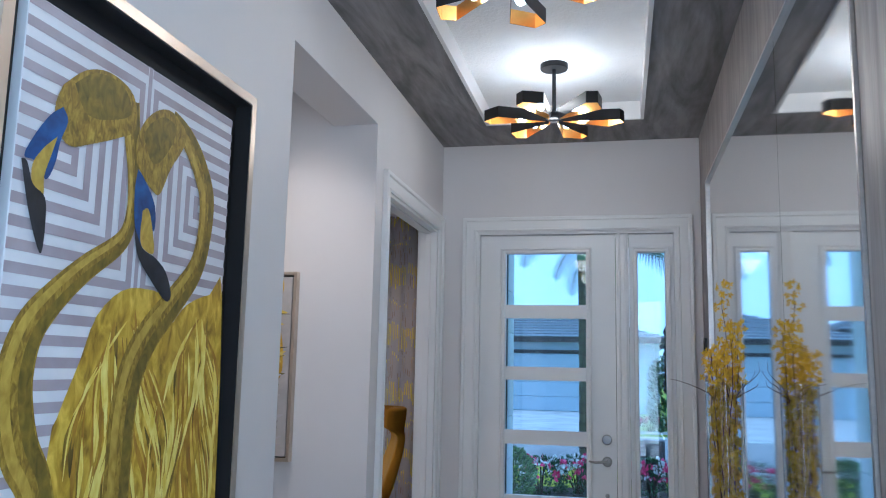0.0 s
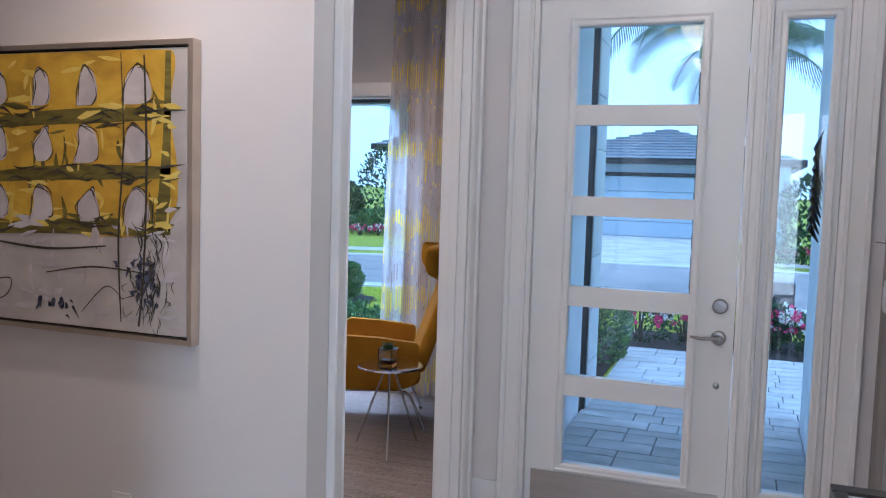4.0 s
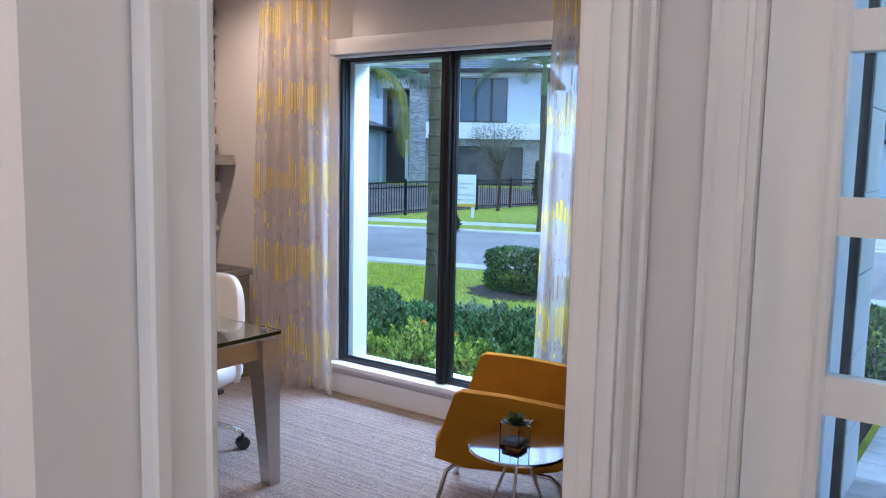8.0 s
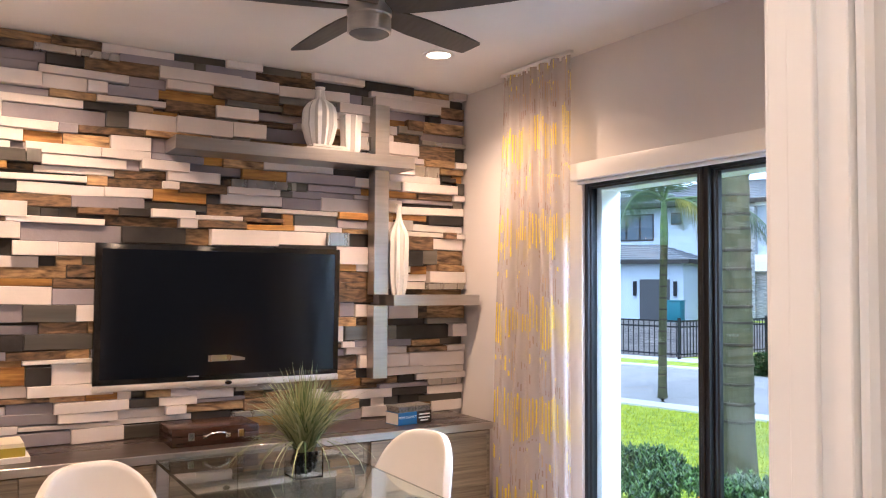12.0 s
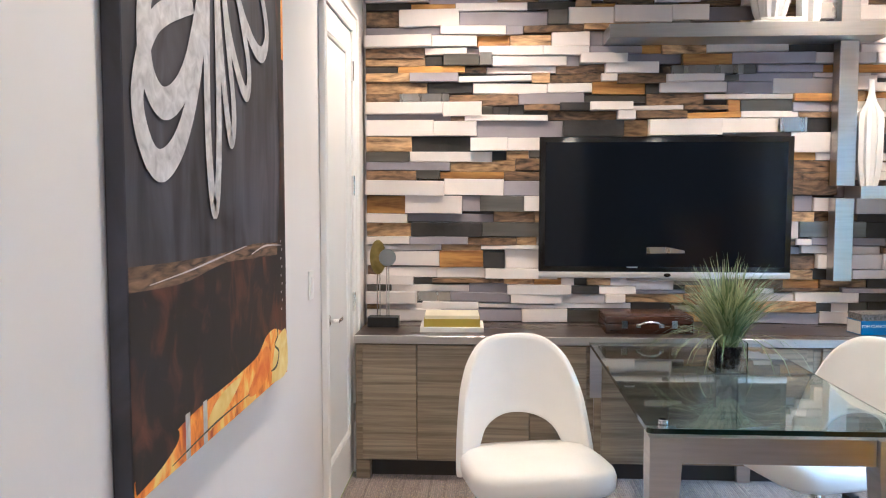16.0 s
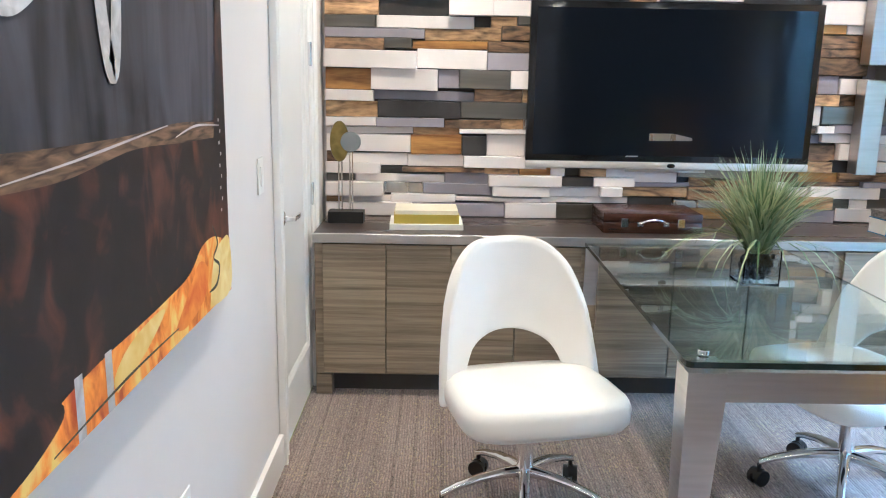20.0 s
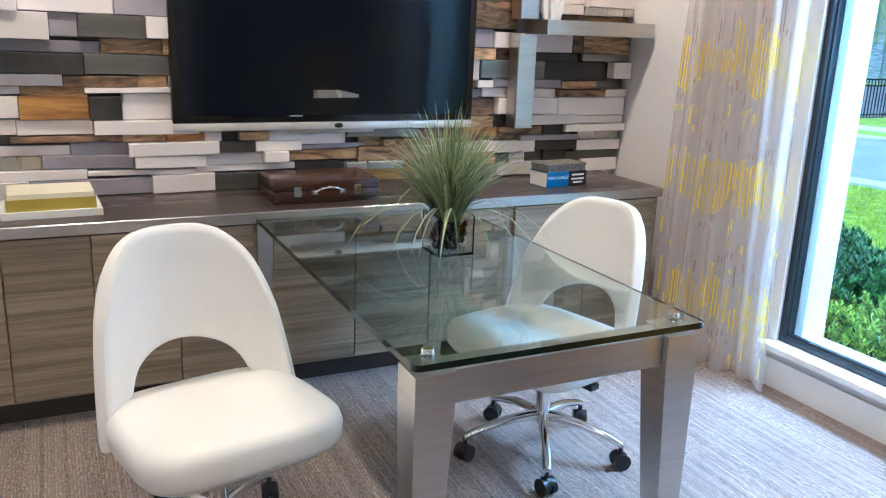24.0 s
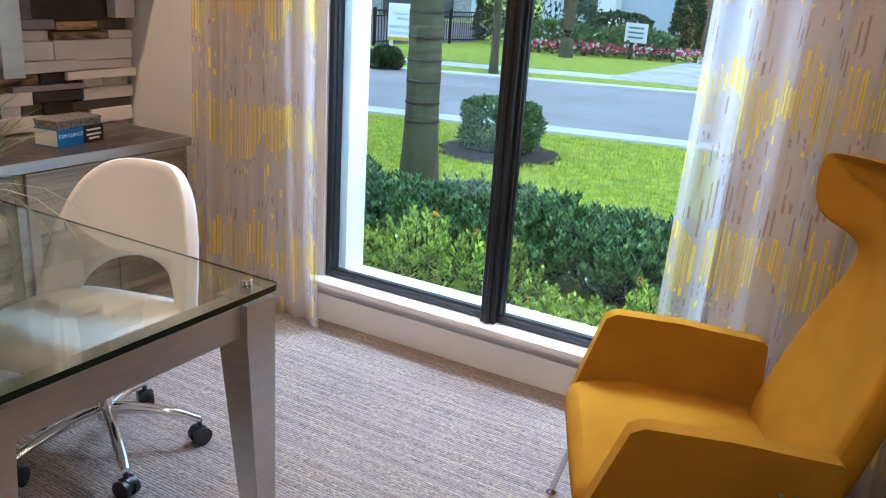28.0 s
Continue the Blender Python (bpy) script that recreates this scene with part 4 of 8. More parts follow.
part("pebble_bed", block(-0.036, 0.036, -0.036, 0.036, 0.009, 0.03, 0.006), M_WATER, pot)

# grass in a glass cube on the desk
M_GRASSBLADE = leafage("grass_blade", (0.06, 0.13, 0.045), (0.46, 0.49, 0.26), 0.35)
pot = thing("potted_grass", pose(-4.055, 7.345, 0.7508), "tuft of green ornamental grass in a glass cube of dark stones", "plant")
bm = bmesh.new()
hollow_cube(bm, 0.066, 0.135)
part("glass_cube", bm, M_POT, pot, smooth=0)
bm = bmesh.new()
rnd = random.Random(11)
for i in range(70):
    r = rnd.uniform(0.010, 0.017)
    m = Matrix.LocRotScale((rnd.uniform(-0.046, 0.046), rnd.uniform(-0.046, 0.046), 0.02 + rnd.random() * 0.085), Euler((rnd.random() * 3, rnd.random() * 3, 0)), (r * 1.4, r, r * 0.8))
    bmesh.ops.create_icosphere(bm, subdivisions=1, radius=1, matrix=m)
part("stones", bm, M_WATER, pot)
bm = bmesh.new()
for i in range(560):
    a = rnd.uniform(0, 2 * math.pi)
    ln, lean = rnd.uniform(0.24, 0.41), 1.25 * rnd.random() ** 0.6
    droop = i % 17 == 0
    if droop:
        ln = rnd.uniform(0.38, 0.46)
    p = Vector((rnd.uniform(-0.03, 0.03), rnd.uniform(-0.03, 0.03), 0.11))
    prev, w = None, rnd.uniform(0.0028, 0.0060)
    side = Vector((-math.sin(a), math.cos(a), 0))
    for k in range(6):
        t = k / 5
        th = 0.55 + 2.0 * t if droop else lean * (0.55 + 0.65 * t * t)
        if k:
            p = p + Vector((math.cos(a) * math.sin(th), math.sin(a) * math.sin(th), math.cos(th))) * ln / 5
            p.z = max(p.z, 0.006)
        ww = w * (1 - t) ** 0.6 + 0.0002
        cur = (bm.verts.new(p - side * ww), bm.verts.new(p + side * ww))
        if prev:
            bm.faces.new((prev[0], prev[1], cur[1], cur[0]))
        prev = cur
part("blades", bm, M_GRASSBLADE, pot, smooth=0)

# television
M_SCREEN = material("dark_screen", (0.006, 0.008, 0.013), 0.10, vary=0.0, spec=0.22)
M_SILVER = material("silver_plastic", (0.66, 0.64, 0.62), 0.3, 0.5, vary=0.03)
M_PIANO = material("gloss_black", (0.006, 0.006, 0.007), 0.12, vary=0.0)
tv = thing("television", pose(-5.27, 7.315, 1.03) @ pose(0, 0, 0, 0, 1.2, 0), "large wall-mounted flat television, switched off", "television")
part("casing", block(0.0, 0.060, -0.702, 0.702, 0.035, 0.797, 0.004), M_PIANO, tv)
part("screen", block(0.0605, 0.0635, -0.668, 0.668, 0.066, 0.766), M_SCREEN, tv, "dark glossy screen")
part("speaker_bar", block(0.0, 0.068, -0.702, 0.702, 0.0, 0.0345, 0.005), M_SILVER, tv, "silver bar under the screen")
bm = bmesh.new()
lathe(bm, [(0.020, 0), (0.020, 0.003), (0.015, 0.004)], 24)
bmesh.ops.rotate(bm, verts=bm.verts, matrix=Matrix.Rotation(radians(90), 3, "Y"))
bmesh.ops.scale(bm, vec=(1, 1, 0.55), verts=bm.verts)
here(bm, Vector((0.0682, 0.02, 0.019)))
part("badge", bm, M_PIANO, tv, "small oval dark badge")
part("wall_mount", block(-0.06, 0.0, -0.3, 0.3, 0.25, 0.6), M_RUBBER, tv)
bm = block(0.0, 0.05, -0.20, 0.20, -0.016, -0.0005, 0.003, 1)
part("sensor_bar", bm, M_STEEL, tv)

# steel shelves on the stone-clad wall
for y, z, deep, y0, y1, h, lb in ((7.70, 2.335, 0.245, -0.735, 0.725, 0.070, "long brushed steel shelf on the clad wall"), (8.60, 1.482, 0.205, -0.29, 0.345, 0.066, "short brushed steel shelf on the clad wall")):
    sh = thing("wall_shelf", pose(-5.235, y, z), lb, "shelf", "steel shelves beside the television")
    part("board", block(0.0, deep - 0.004, y0 + 0.003, y1 - 0.003, 0.0, h), M_STEEL, sh, smooth=0)
    part("front_edge", block(deep - 0.0038, deep, y0, y1, -0.001, h + 0.001, 0.001, 1), M_STEEL, sh, "bright folded steel front edge")
    for a, b in ((y0, y0 + 0.0028), (y1 - 0.0028, y1)):
        part("end_cap", block(0.0, deep - 0.004, a, b, -0.001, h + 0.001), M_STEEL, sh)
sh = thing("wall_upright", pose(-5.235, 8.275, 1.025), "tall brushed steel upright that carries the shelves", "shelf upright", "steel shelves beside the television")
for z0, z1 in ((0.0, 0.456), (0.524, 1.309), (1.381, 1.725)):
    part("post", block(0.0, 0.095, -0.050, 0.050, z0, z1, 0.003, 1), M_STEEL, sh)


def fluted(bm, prof, seg, deep):
    rings = []
    for r, z, k in prof:
        rings.append([bm.verts.new(((r - deep * k * (i % 2)) * math.cos(2 * math.pi * i / seg), (r - deep * k * (i % 2)) * math.sin(2 * math.pi * i / seg), z)) for i in range(seg)])
    for a, b in zip(rings, rings[1:]):
        for i in range(seg):
            bm.faces.new((a[i], a[(i + 1) % seg], b[(i + 1) % seg], b[i]))
    bm.faces.new(list(reversed(rings[0])))
    bm.faces.new(rings[-1])


def vase(x, y, z, prof, label, seg=26, deep=0.014):
    v = thing("vase", pose(x, y, z), label, "vase", "white fluted vases")
    bm = bmesh.new()
    fluted(bm, prof, seg, deep)
    part("body", bm, M_WHITE, v, smooth=28)


vase(-5.11, 7.835, 2.438, [(0.07, 0, 0.3), (0.088, 0.04, 1), (0.108, 0.12, 1), (0.105, 0.20, 1), (0.095, 0.235, 1), (0.075, 0.26, 0.8), (0.036, 0.285, 0.3), (0.026, 0.34, 0), (0.032, 0.358, 0), (0.022, 0.358, 0), (0.018, 0.33, 0)], "white fluted ceramic vase with a short neck")
vase(-5.10, 8.035, 2.4055, [(0.05, 0, 0.6), (0.062, 0.03, 1), (0.066, 0.14, 1), (0.072, 0.235, 1), (0.058, 0.235, 1), (0.05, 0.05, 0.6)], "open white fluted ceramic vase", 14, 0.018)
vase(-5.135, 8.395, 1.5485, [(0.045, 0, 0.5), (0.056, 0.05, 1), (0.066, 0.13, 1), (0.068, 0.36, 1), (0.060, 0.40, 0.9), (0.030, 0.45, 0.3), (0.017, 0.50, 0), (0.015, 0.565, 0), (0.019, 0.575, 0), (0.011, 0.575, 0), (0.01, 0.52, 0)], "tall slender white fluted vase", 18, 0.015)
M_PAPER = material("white_cover", (0.78, 0.76, 0.72), 0.6, vary=0.03)
for dz, w, nm in ((0.0, 0.14, "book"), (0.0175, 0.12, "book")):
    b = thing("book", pose(-5.11, 7.86 + 0.02 * (dz > 0), 2.4055 + dz), "thin white book lying under the vase on the shelf", "book", "white books on the shelf")
    part("cover", block(-0.085, 0.085, -w, w * 0.9, 0.0, 0.0165, 0.002, 1), M_PAPER, b)

# things on the worktop
Z_T = 0.770
sc = thing("sculpture", pose(-5.04, 5.745, Z_T), "small abstract sculpture of gilt and grey discs on rods", "sculpture")
part("base", block(-0.045, 0.045, -0.085, 0.085, 0.0, 0.055, 0.002, 1), M_BLACK, sc, "black stone base")
M_BRONZE = material("aged_bronze", (0.30, 0.24, 0.07), 0.45, 0.8, vary=0.2, scale=20)
M_GREYM = material("grey_disc", (0.28, 0.30, 0.32), 0.4, 0.6, vary=0.1)
for y, top_z in ((-0.035, 0.30), (-0.02, 0.30), (0.018, 0.36), (0.03, 0.36)):
    bm = bmesh.new()
    rod(bm, (0, y, 0.055), (0, y, top_z), 0.003, seg=8)
    part("rod", bm, M_ROD, sc)
bm = bmesh.new()
lathe(bm, [(0.044, -0.008), (0.046, 0), (0.044, 0.008)], 28)
bmesh.ops.scale(bm, vec=(2.1, 1.0, 1), verts=bm.verts)
bmesh.ops.rotate(bm, verts=bm.verts, matrix=Matrix.Rotation(radians(90), 3, "Y"))
here(bm, Vector((0.0, -0.03, 0.385)))
part("tall_disc", bm, M_BRONZE, sc, "tall gilt oval disc")
bm = bmesh.new()
lathe(bm, [(0.046, -0.006), (0.048, 0), (0.046, 0.006)], 28)
bmesh.ops.rotate(bm, verts=bm.verts, matrix=Matrix.Rotation(radians(90), 3, "Y"))
here(bm, Vector((0.02, 0.025, 0.385)))
part("round_disc", bm, M_GREYM, sc, "round grey disc")

M_OLIVE = material("olive_cover", (0.42, 0.33, 0.03), 0.5, vary=0.06)
M_CREAM = material("cream_cover", (0.74, 0.68, 0.52), 0.55, vary=0.05)
for w, d, z, h, mt, lb in ((0.170, 0.125, 0.0, 0.026, M_PAPER, "large white book at the bottom of a stack"), (0.150, 0.11, 0.0265, 0.042, M_OLIVE, "olive yellow book in the middle of a stack"), (0.145, 0.105, 0.069, 0.018, M_CREAM, "cream book on top of a stack")):
    b = thing("book", pose(-4.98, 6.130, Z_T + z, 0, 0, 2), lb, "book", "stack of books on the worktop")
    part("pages", block(-d + 0.004, d - 0.004, -w + 0.002, w - 0.004, 0.003, h - 0.003), M_PAPER, b)
    bm = bmesh.new()
    box(bm, -d, d, -w, w, 0.0, 0.003)
    box(bm, -d, d, -w, w, h - 0.003, h)
    box(bm, d - 0.003, d, -w, w, 0.003, h - 0.003)
    part("cover", bm, mt, b)

M_MAHOG = wood("mahogany", (0.018, 0.008, 0.005), (0.060, 0.024, 0.014), (10, 1, 10), 0.22, 3.0, 1.0)
bc = thing("wooden_case", pose(-4.99, 7.175, Z_T), "dark polished wooden case with a metal handle and clasps", "case")
part("box", block(-0.16, 0.135, -0.228, 0.228, 0.0, 0.052, 0.003), M_MAHOG, bc)
part("lid", block(-0.16, 0.135, -0.228, 0.228, 0.053, 0.092, 0.004), M_MAHOG, bc)
for y in (-0.13, 0.13):
    part("clasp", block(0.135, 0.143, y - 0.016, y + 0.016, 0.030, 0.070, 0.002, 1), M_CHROME, bc, "bright metal clasp")
bm = bmesh.new()
sweep(bm, [(0.139, -0.060, 0.046), (0.156, -0.056, 0.050), (0.166, -0.036, 0.064), (0.168, 0, 0.070), (0.166, 0.036, 0.064), (0.156, 0.056, 0.050), (0.139, 0.060, 0.046)], 0.0065, 8)
for y in (-0.060, 0.060):
    box(bm, 0.1355, 0.146, y - 0.013, y + 0.013, 0.036, 0.056)
part("handle", bm, M_CHROME, bc, "bright metal carrying handle")
M_BLUE = material("blue_cover", (0.02, 0.16, 0.42), 0.4, vary=0.1, scale=30)
M_BLKCOV = material("black_red_cover", (0.02, 0.012, 0.012), 0.4, vary=0.1)
M_CHECK = material("grey_pattern", (0.24, 0.22, 0.20), 0.6, vary=0.35, scale=90)
M_INKW = material("white_print", (0.85, 0.85, 0.83), 0.6, vary=0.0)


def lettering(text, size, m, mat, parent, name="lettering"):
    cu = bpy.data.curves.new(name, "FONT")
    cu.body, cu.size, cu.align_x, cu.align_y, cu.extrude = text, size, "CENTER", "CENTER", 0.0004
    cu.materials.append(mat)
    ob = new(name, cu)
    ob.parent = parent
    ob.matrix_basis = m
    return ob


BASE = pose(-4.955, 8.385, Z_T, 0, 0, 8)
for y0, y1, mt, lb in ((-0.125, 0.012, M_BLUE, "thick blue paperback standing on the worktop"), (0.015, 0.125, M_BLKCOV, "thick black and red paperback on the worktop")):
    b = thing("book", BASE, lb, "book", "paperbacks on the worktop")
    part("pages", block(-0.075, 0.052, y0 + 0.003, y1 - 0.003, 0.003, 0.071), M_PAPER, b)
    bm = bmesh.new()
    box(bm, -0.078, 0.056, y0, y1, 0.0, 0.003)
    box(bm, -0.078, 0.056, y0, y1, 0.071, 0.074)
    box(bm, 0.052, 0.056, y0, y1, 0.003, 0.071)
    part("cover", bm, mt, b)
    if mt is M_BLUE:
        lettering("TOM CLANCY", 0.021, pose(0.0566, (y0 + y1) / 2, 0.045, 90, 0, 90), M_INKW, b)
    else:
        for z, w in ((0.055, 0.04), (0.035, 0.042), (0.018, 0.03)):
            part("print_bar", block(0.0562, 0.0568, 0.07 - w, 0.07 + w, z - 0.004, z + 0.004), M_INKW, b)
b = thing("patterned_box", BASE @ pose(0, 0, 0.0745), "flat grey patterned box lying on two paperbacks", "box")
part("box", block(-0.075, 0.053, -0.12, 0.12, 0.0, 0.024, 0.002, 1), M_CHECK, b)
part("lid", block(-0.078, 0.056, -0.123, 0.123, 0.0245, 0.036, 0.002, 1), M_CHECK, b)

# ceiling fan
M_FANBLADE = material("fan_blade", (0.055, 0.052, 0.052), 0.45, vary=0.1, scale=6, stretch=(1, 8, 8))
M_FROST = material("frosted_lens", (0.16, 0.16, 0.16), 0.25, vary=0.02)
fan = thing("ceiling_fan", pose(-3.545, 7.40, 2.64), "five-blade ceiling fan with a brushed nickel hub, at rest", "ceiling fan")
bm = bmesh.new()
lathe(bm, [(0.084, 0.0), (0.090, 0.004), (0.090, 0.060), (0.087, 0.064), (0.087, 0.070), (0.092, 0.074), (0.092, 0.135), (0.065, 0.160), (0.016, 0.168)], 48)
part("motor_housing", bm, M_STEEL, fan, "brushed nickel drum housing")
bm = bmesh.new()
lathe(bm, [(0.03, -0.018), (0.062, -0.012), (0.082, 0.0)], 40)
part("light_lens", bm, M_FROST, fan, "frosted glass lens, unlit")
bm = bmesh.new()
rod(bm, (0, 0, 0.16), (0, 0, 0.24), 0.013, seg=14)
lathe(bm, [(0.02, 0.215), (0.065, 0.245), (0.07, 0.2795)], 28)
part("downrod", bm, M_STEEL, fan)
for k in range(5):
    bm = bmesh.new()
    rows = []
    for r, w in ((0.09, 0.045), (0.16, 0.062), (0.30, 0.072), (0.58, 0.066), (0.69, 0.056), (0.70, 0.050)):
        rows.append([bm.verts.new((r, s * w, 0.10 - 0.20 * s * w + dz)) for s, dz in ((-1, 0), (1, 0), (1, 0.008), (-1, 0.008))])
    for a, b in zip(rows, rows[1:]):
        for i in range(4):
            bm.faces.new((a[i], a[(i + 1) % 4], b[(i + 1) % 4], b[i]))
    bm.faces.new(list(reversed(rows[0])))
    bm.faces.new(rows[-1])
    bmesh.ops.rotate(bm, verts=bm.verts, matrix=Matrix.Rotation(radians(110 + 72 * k), 3, "Z"))
    part("blade", bm, M_FANBLADE, fan, "dark grey wooden blade", smooth=0)

# wall plates
M_PLATE = material("plate_plastic", (0.80, 0.79, 0.77), 0.4, vary=0.01)
sw = thing("light_switch", pose(-3.837, 5.601, 1.136), "white rocker light switch on the wall", "light switch")
part("plate", block(-0.038, 0.038, 0.0, 0.006, -0.06, 0.06, 0.002, 1), M_PLATE, sw)
part("rocker", block(-0.017, 0.017, 0.006, 0.010, -0.033, 0.033, 0.001, 1), M_TRIM, sw)
for m, lb in ((pose(-2.93, 5.601, 0.44), "white wall outlet under the dark painting"), (pose(-1.87, 5.499, 0.44, 0, 0, 180), "white wall outlet in the passage")):
    o = thing("wall_outlet", m, lb, "outlet")
    part("plate", block(-0.038, 0.038, 0.0, 0.006, -0.06, 0.06, 0.002, 1), M_PLATE, o)
    for z in (-0.028, 0.028):
        part("socket", block(-0.016, 0.016, 0.006, 0.009, z - 0.016, z + 0.016, 0.003, 1), M_TRIM, o)

# ---- foyer ----
M_CHAMP = material("champagne_frame", (0.62, 0.54, 0.44), 0.35, 0.85, vary=0.06, scale=8)
M_CANVASBLK = material("black_backing", (0.008, 0.008, 0.009), 0.7, vary=0.05)


def paint(name, c1, c2, scale=8.0, stretch=(1, 1, 1), contrast=0.25, rough=0.55, c3=None, relief=0.25):
    """Brushed paint: two or three pigments in streaks."""
    m = bpy.data.materials.new(name)
    m.use_nodes = True
    n, l = m.node_tree.nodes, m.node_tree.links
    p = n["Principled BSDF"]
    p.inputs["Roughness"].default_value = rough
    tc, mp = n.new("ShaderNodeTexCoord"), n.new("ShaderNodeMapping")
    mp.inputs["Scale"].default_value = stretch
    l.new(tc.outputs["Object"], mp.inputs[0])
    a = n.new("ShaderNodeTexNoise")
    a.inputs["Scale"].default_value, a.inputs["Detail"].default_value, a.inputs["Distortion"].default_value = scale, 7, 0.8
    l.new(mp.outputs[0], a.inputs["Vector"])
    cr = n.new("ShaderNodeValToRGB")
    e = cr.color_ramp.elements
    e[0].position, e[1].position = 0.5 - contrast, 0.5 + contrast
    e[0].color, e[1].color = (*c1, 1), (*c2, 1)
    if c3:
        e.new(0.5).color = (*c3, 1)
    l.new(a.outputs[0], cr.inputs[0])
    l.new(cr.outputs[0], p.inputs["Base Color"])
    b = n.new("ShaderNodeBump")
    b.inputs["Strength"].default_value, b.inputs["Distance"].default_value = relief, 0.003
    l.new(a.outputs[0], b.inputs["Height"])
    l.new(b.outputs[0], p.inputs["Normal"])
    return m


def smooth_line(pts, n=8):
    """A rounded line through the points."""
    pts = [Vector(p) for p in pts]
    out = []
    for i in range(len(pts) - 1):
        p0, p1, p2, p3 = pts[max(i - 1, 0)], pts[i], pts[i + 1], pts[min(i + 2, len(pts) - 1)]
        for k in range(n):
            t = k / n
            out.append(0.5 * ((2 * p1) + (p2 - p0) * t + (2 * p0 - 5 * p1 + 4 * p2 - p3) * t * t + (3 * p1 - p0 - 3 * p2 + p3) * t ** 3))
    return out + [pts[-1]]


def stroke(bm, pts, widths, z, n=8):
    """A flat brush stroke along (a, b) points on a canvas, z above it."""
    line = smooth_line([(a, b, 0) for a, b in pts], n)
    last = len(line) - 1
    prev = None
    for i, p in enumerate(line):
        t = i / last * (len(widths) - 1)
        k = min(int(t), len(widths) - 2)
        w = widths[k] + (widths[k + 1] - widths[k]) * (t - k)
        d = line[min(i + 1, last)] - line[max(i - 1, 0)]
        s = Vector((-d.y, d.x, 0)).normalized() * w / 2 if d.length else Vector((0, 0, 0))
        cur = (bm.verts.new((p.x - s.x, p.y - s.y, z)), bm.verts.new((p.x + s.x, p.y + s.y, z)))
        if prev:
            bm.faces.new((prev[0], prev[1], cur[1], cur[0]))
        prev = cur


def patch(bm, pts, z, n=6):
    """A flat rounded area with the given outline."""
    line = smooth_line([(a, b, 0) for a, b in list(pts) + [pts[0]]], n)[:-1]
    bm.faces.new([bm.verts.new((p.x, p.y, z)) for p in line])


def rect(bm, a0, a1, b0, b1, z):
    bm.faces.new([bm.verts.new(p) for p in ((a0, b0, z), (a1, b0, z), (a1, b1, z), (a0, b1, z))])


# The canvases lie in a local plane: x along the wall as the viewer reads it, y up, z out of the wall.
def canvas(name, m, w, h, label, mat, thick=0.035):
    c = thing(name, m, label, "painting")
    part("canvas", block(0, w, 0, h, 0.002, thick, 0.002, 1), mat, c, smooth=0)
    return c


def floater(c, w, h, gap, width, depth, mat):
    bm = bmesh.new()
    rim(bm, -gap, w + gap, -gap, h + gap, [(0, 0.002), (0, depth), (width, depth), (width, 0.002)], lambda u, z, d: (u, z, d), True)
    part("frame", bm, mat, c, smooth=0)
    bm = bmesh.new()
    box(bm, -gap, w + gap, -gap, h + gap, 0.0025, 0.010)
    part("backing", bm, M_CANVASBLK, c, smooth=0)


# large yellow and striped painting on the west wall: x runs along +y, from y = 2.99
AW, AH, AY, AZ = 0.895, 1.40, 2.975, 0.845
ON_WEST = Matrix(((0, 0, 1, -1.18), (1, 0, 0, AY), (0, 1, 0, AZ), (0, 0, 0, 1)))
M_MAUVE = paint("mauve_stripe", (0.36, 0.30, 0.33), (0.46, 0.42, 0.47), 6)
M_PALE = paint("pale_stripe", (0.70, 0.71, 0.76), (0.86, 0.86, 0.88), 5)
M_OCHRE = paint("ochre_strokes", (0.13, 0.085, 0.010), (0.50, 0.36, 0.03), 70, (1, 0.5, 1), 0.24, c3=(0.29, 0.195, 0.012))
M_YELL = paint("yellow_strokes", (0.22, 0.13, 0.004), (0.80, 0.60, 0.05), 16, (1.7, 0.8, 1), 0.2, c3=(0.54, 0.36, 0.010))
M_YDARK = paint("umber_strokes", (0.06, 0.04, 0.008), (0.30, 0.20, 0.01), 16, (2.5, 0.6, 1), 0.2)
M_INDIGO = paint("indigo_paint", (0.01, 0.03, 0.14), (0.04, 0.12, 0.40), 18)
M_INK = paint("ink_paint", (0.008, 0.009, 0.012), (0.03, 0.03, 0.04), 20)
art = canvas("framed_painting", ON_WEST, AW, AH, "large framed abstract of yellow curves on mauve and white stripes", M_PALE)
floater(art, AW, AH, 0.070, 0.030, 0.066, M_CHAMP)
bm = bmesh.new()
rim(bm, -0.066, AW + 0.066, -0.066, AH + 0.066, [(0, 0.011), (0, 0.063), (0.0035, 0.063), (0.0035, 0.011)], lambda u, z, d: (u, z, d), True)
part("frame_lining", bm, M_CANVASBLK, art, "black inner lining", smooth=0)
LZ = 0.0362
bm = bmesh.new()
c0, zc, R, PER, BAR = 3.418 - AY, 1.930 - AZ, 0.285, 0.0465, 0.023
for i in range(32):
    d = 0.010 + PER * i
    for sg in (-1, 1):
        end = c0 + sg * max(0.010, R - d - BAR)
        edge = 0.0 if sg < 0 else AW
        for z in (zc + d, zc - d - BAR):
            if z > 0 and z + BAR < AH:
                rect(bm, min(edge, end), max(edge, end), z, z + BAR, LZ)
        if d < R - BAR:
            x = c0 + sg * (R - d)
            rect(bm, min(x, x - sg * BAR), max(x, x - sg * BAR), zc - d - BAR, min(zc + d + BAR, AH), LZ + 0.0003)
rect(bm, c0 - 0.008, c0 + 0.008, zc - 0.30, AH, LZ + 0.0003)
part("stripes", bm, M_MAUVE, art, smooth=0)


def P(*pts):
    return [(y - AY, z - AZ) for y, z in pts]


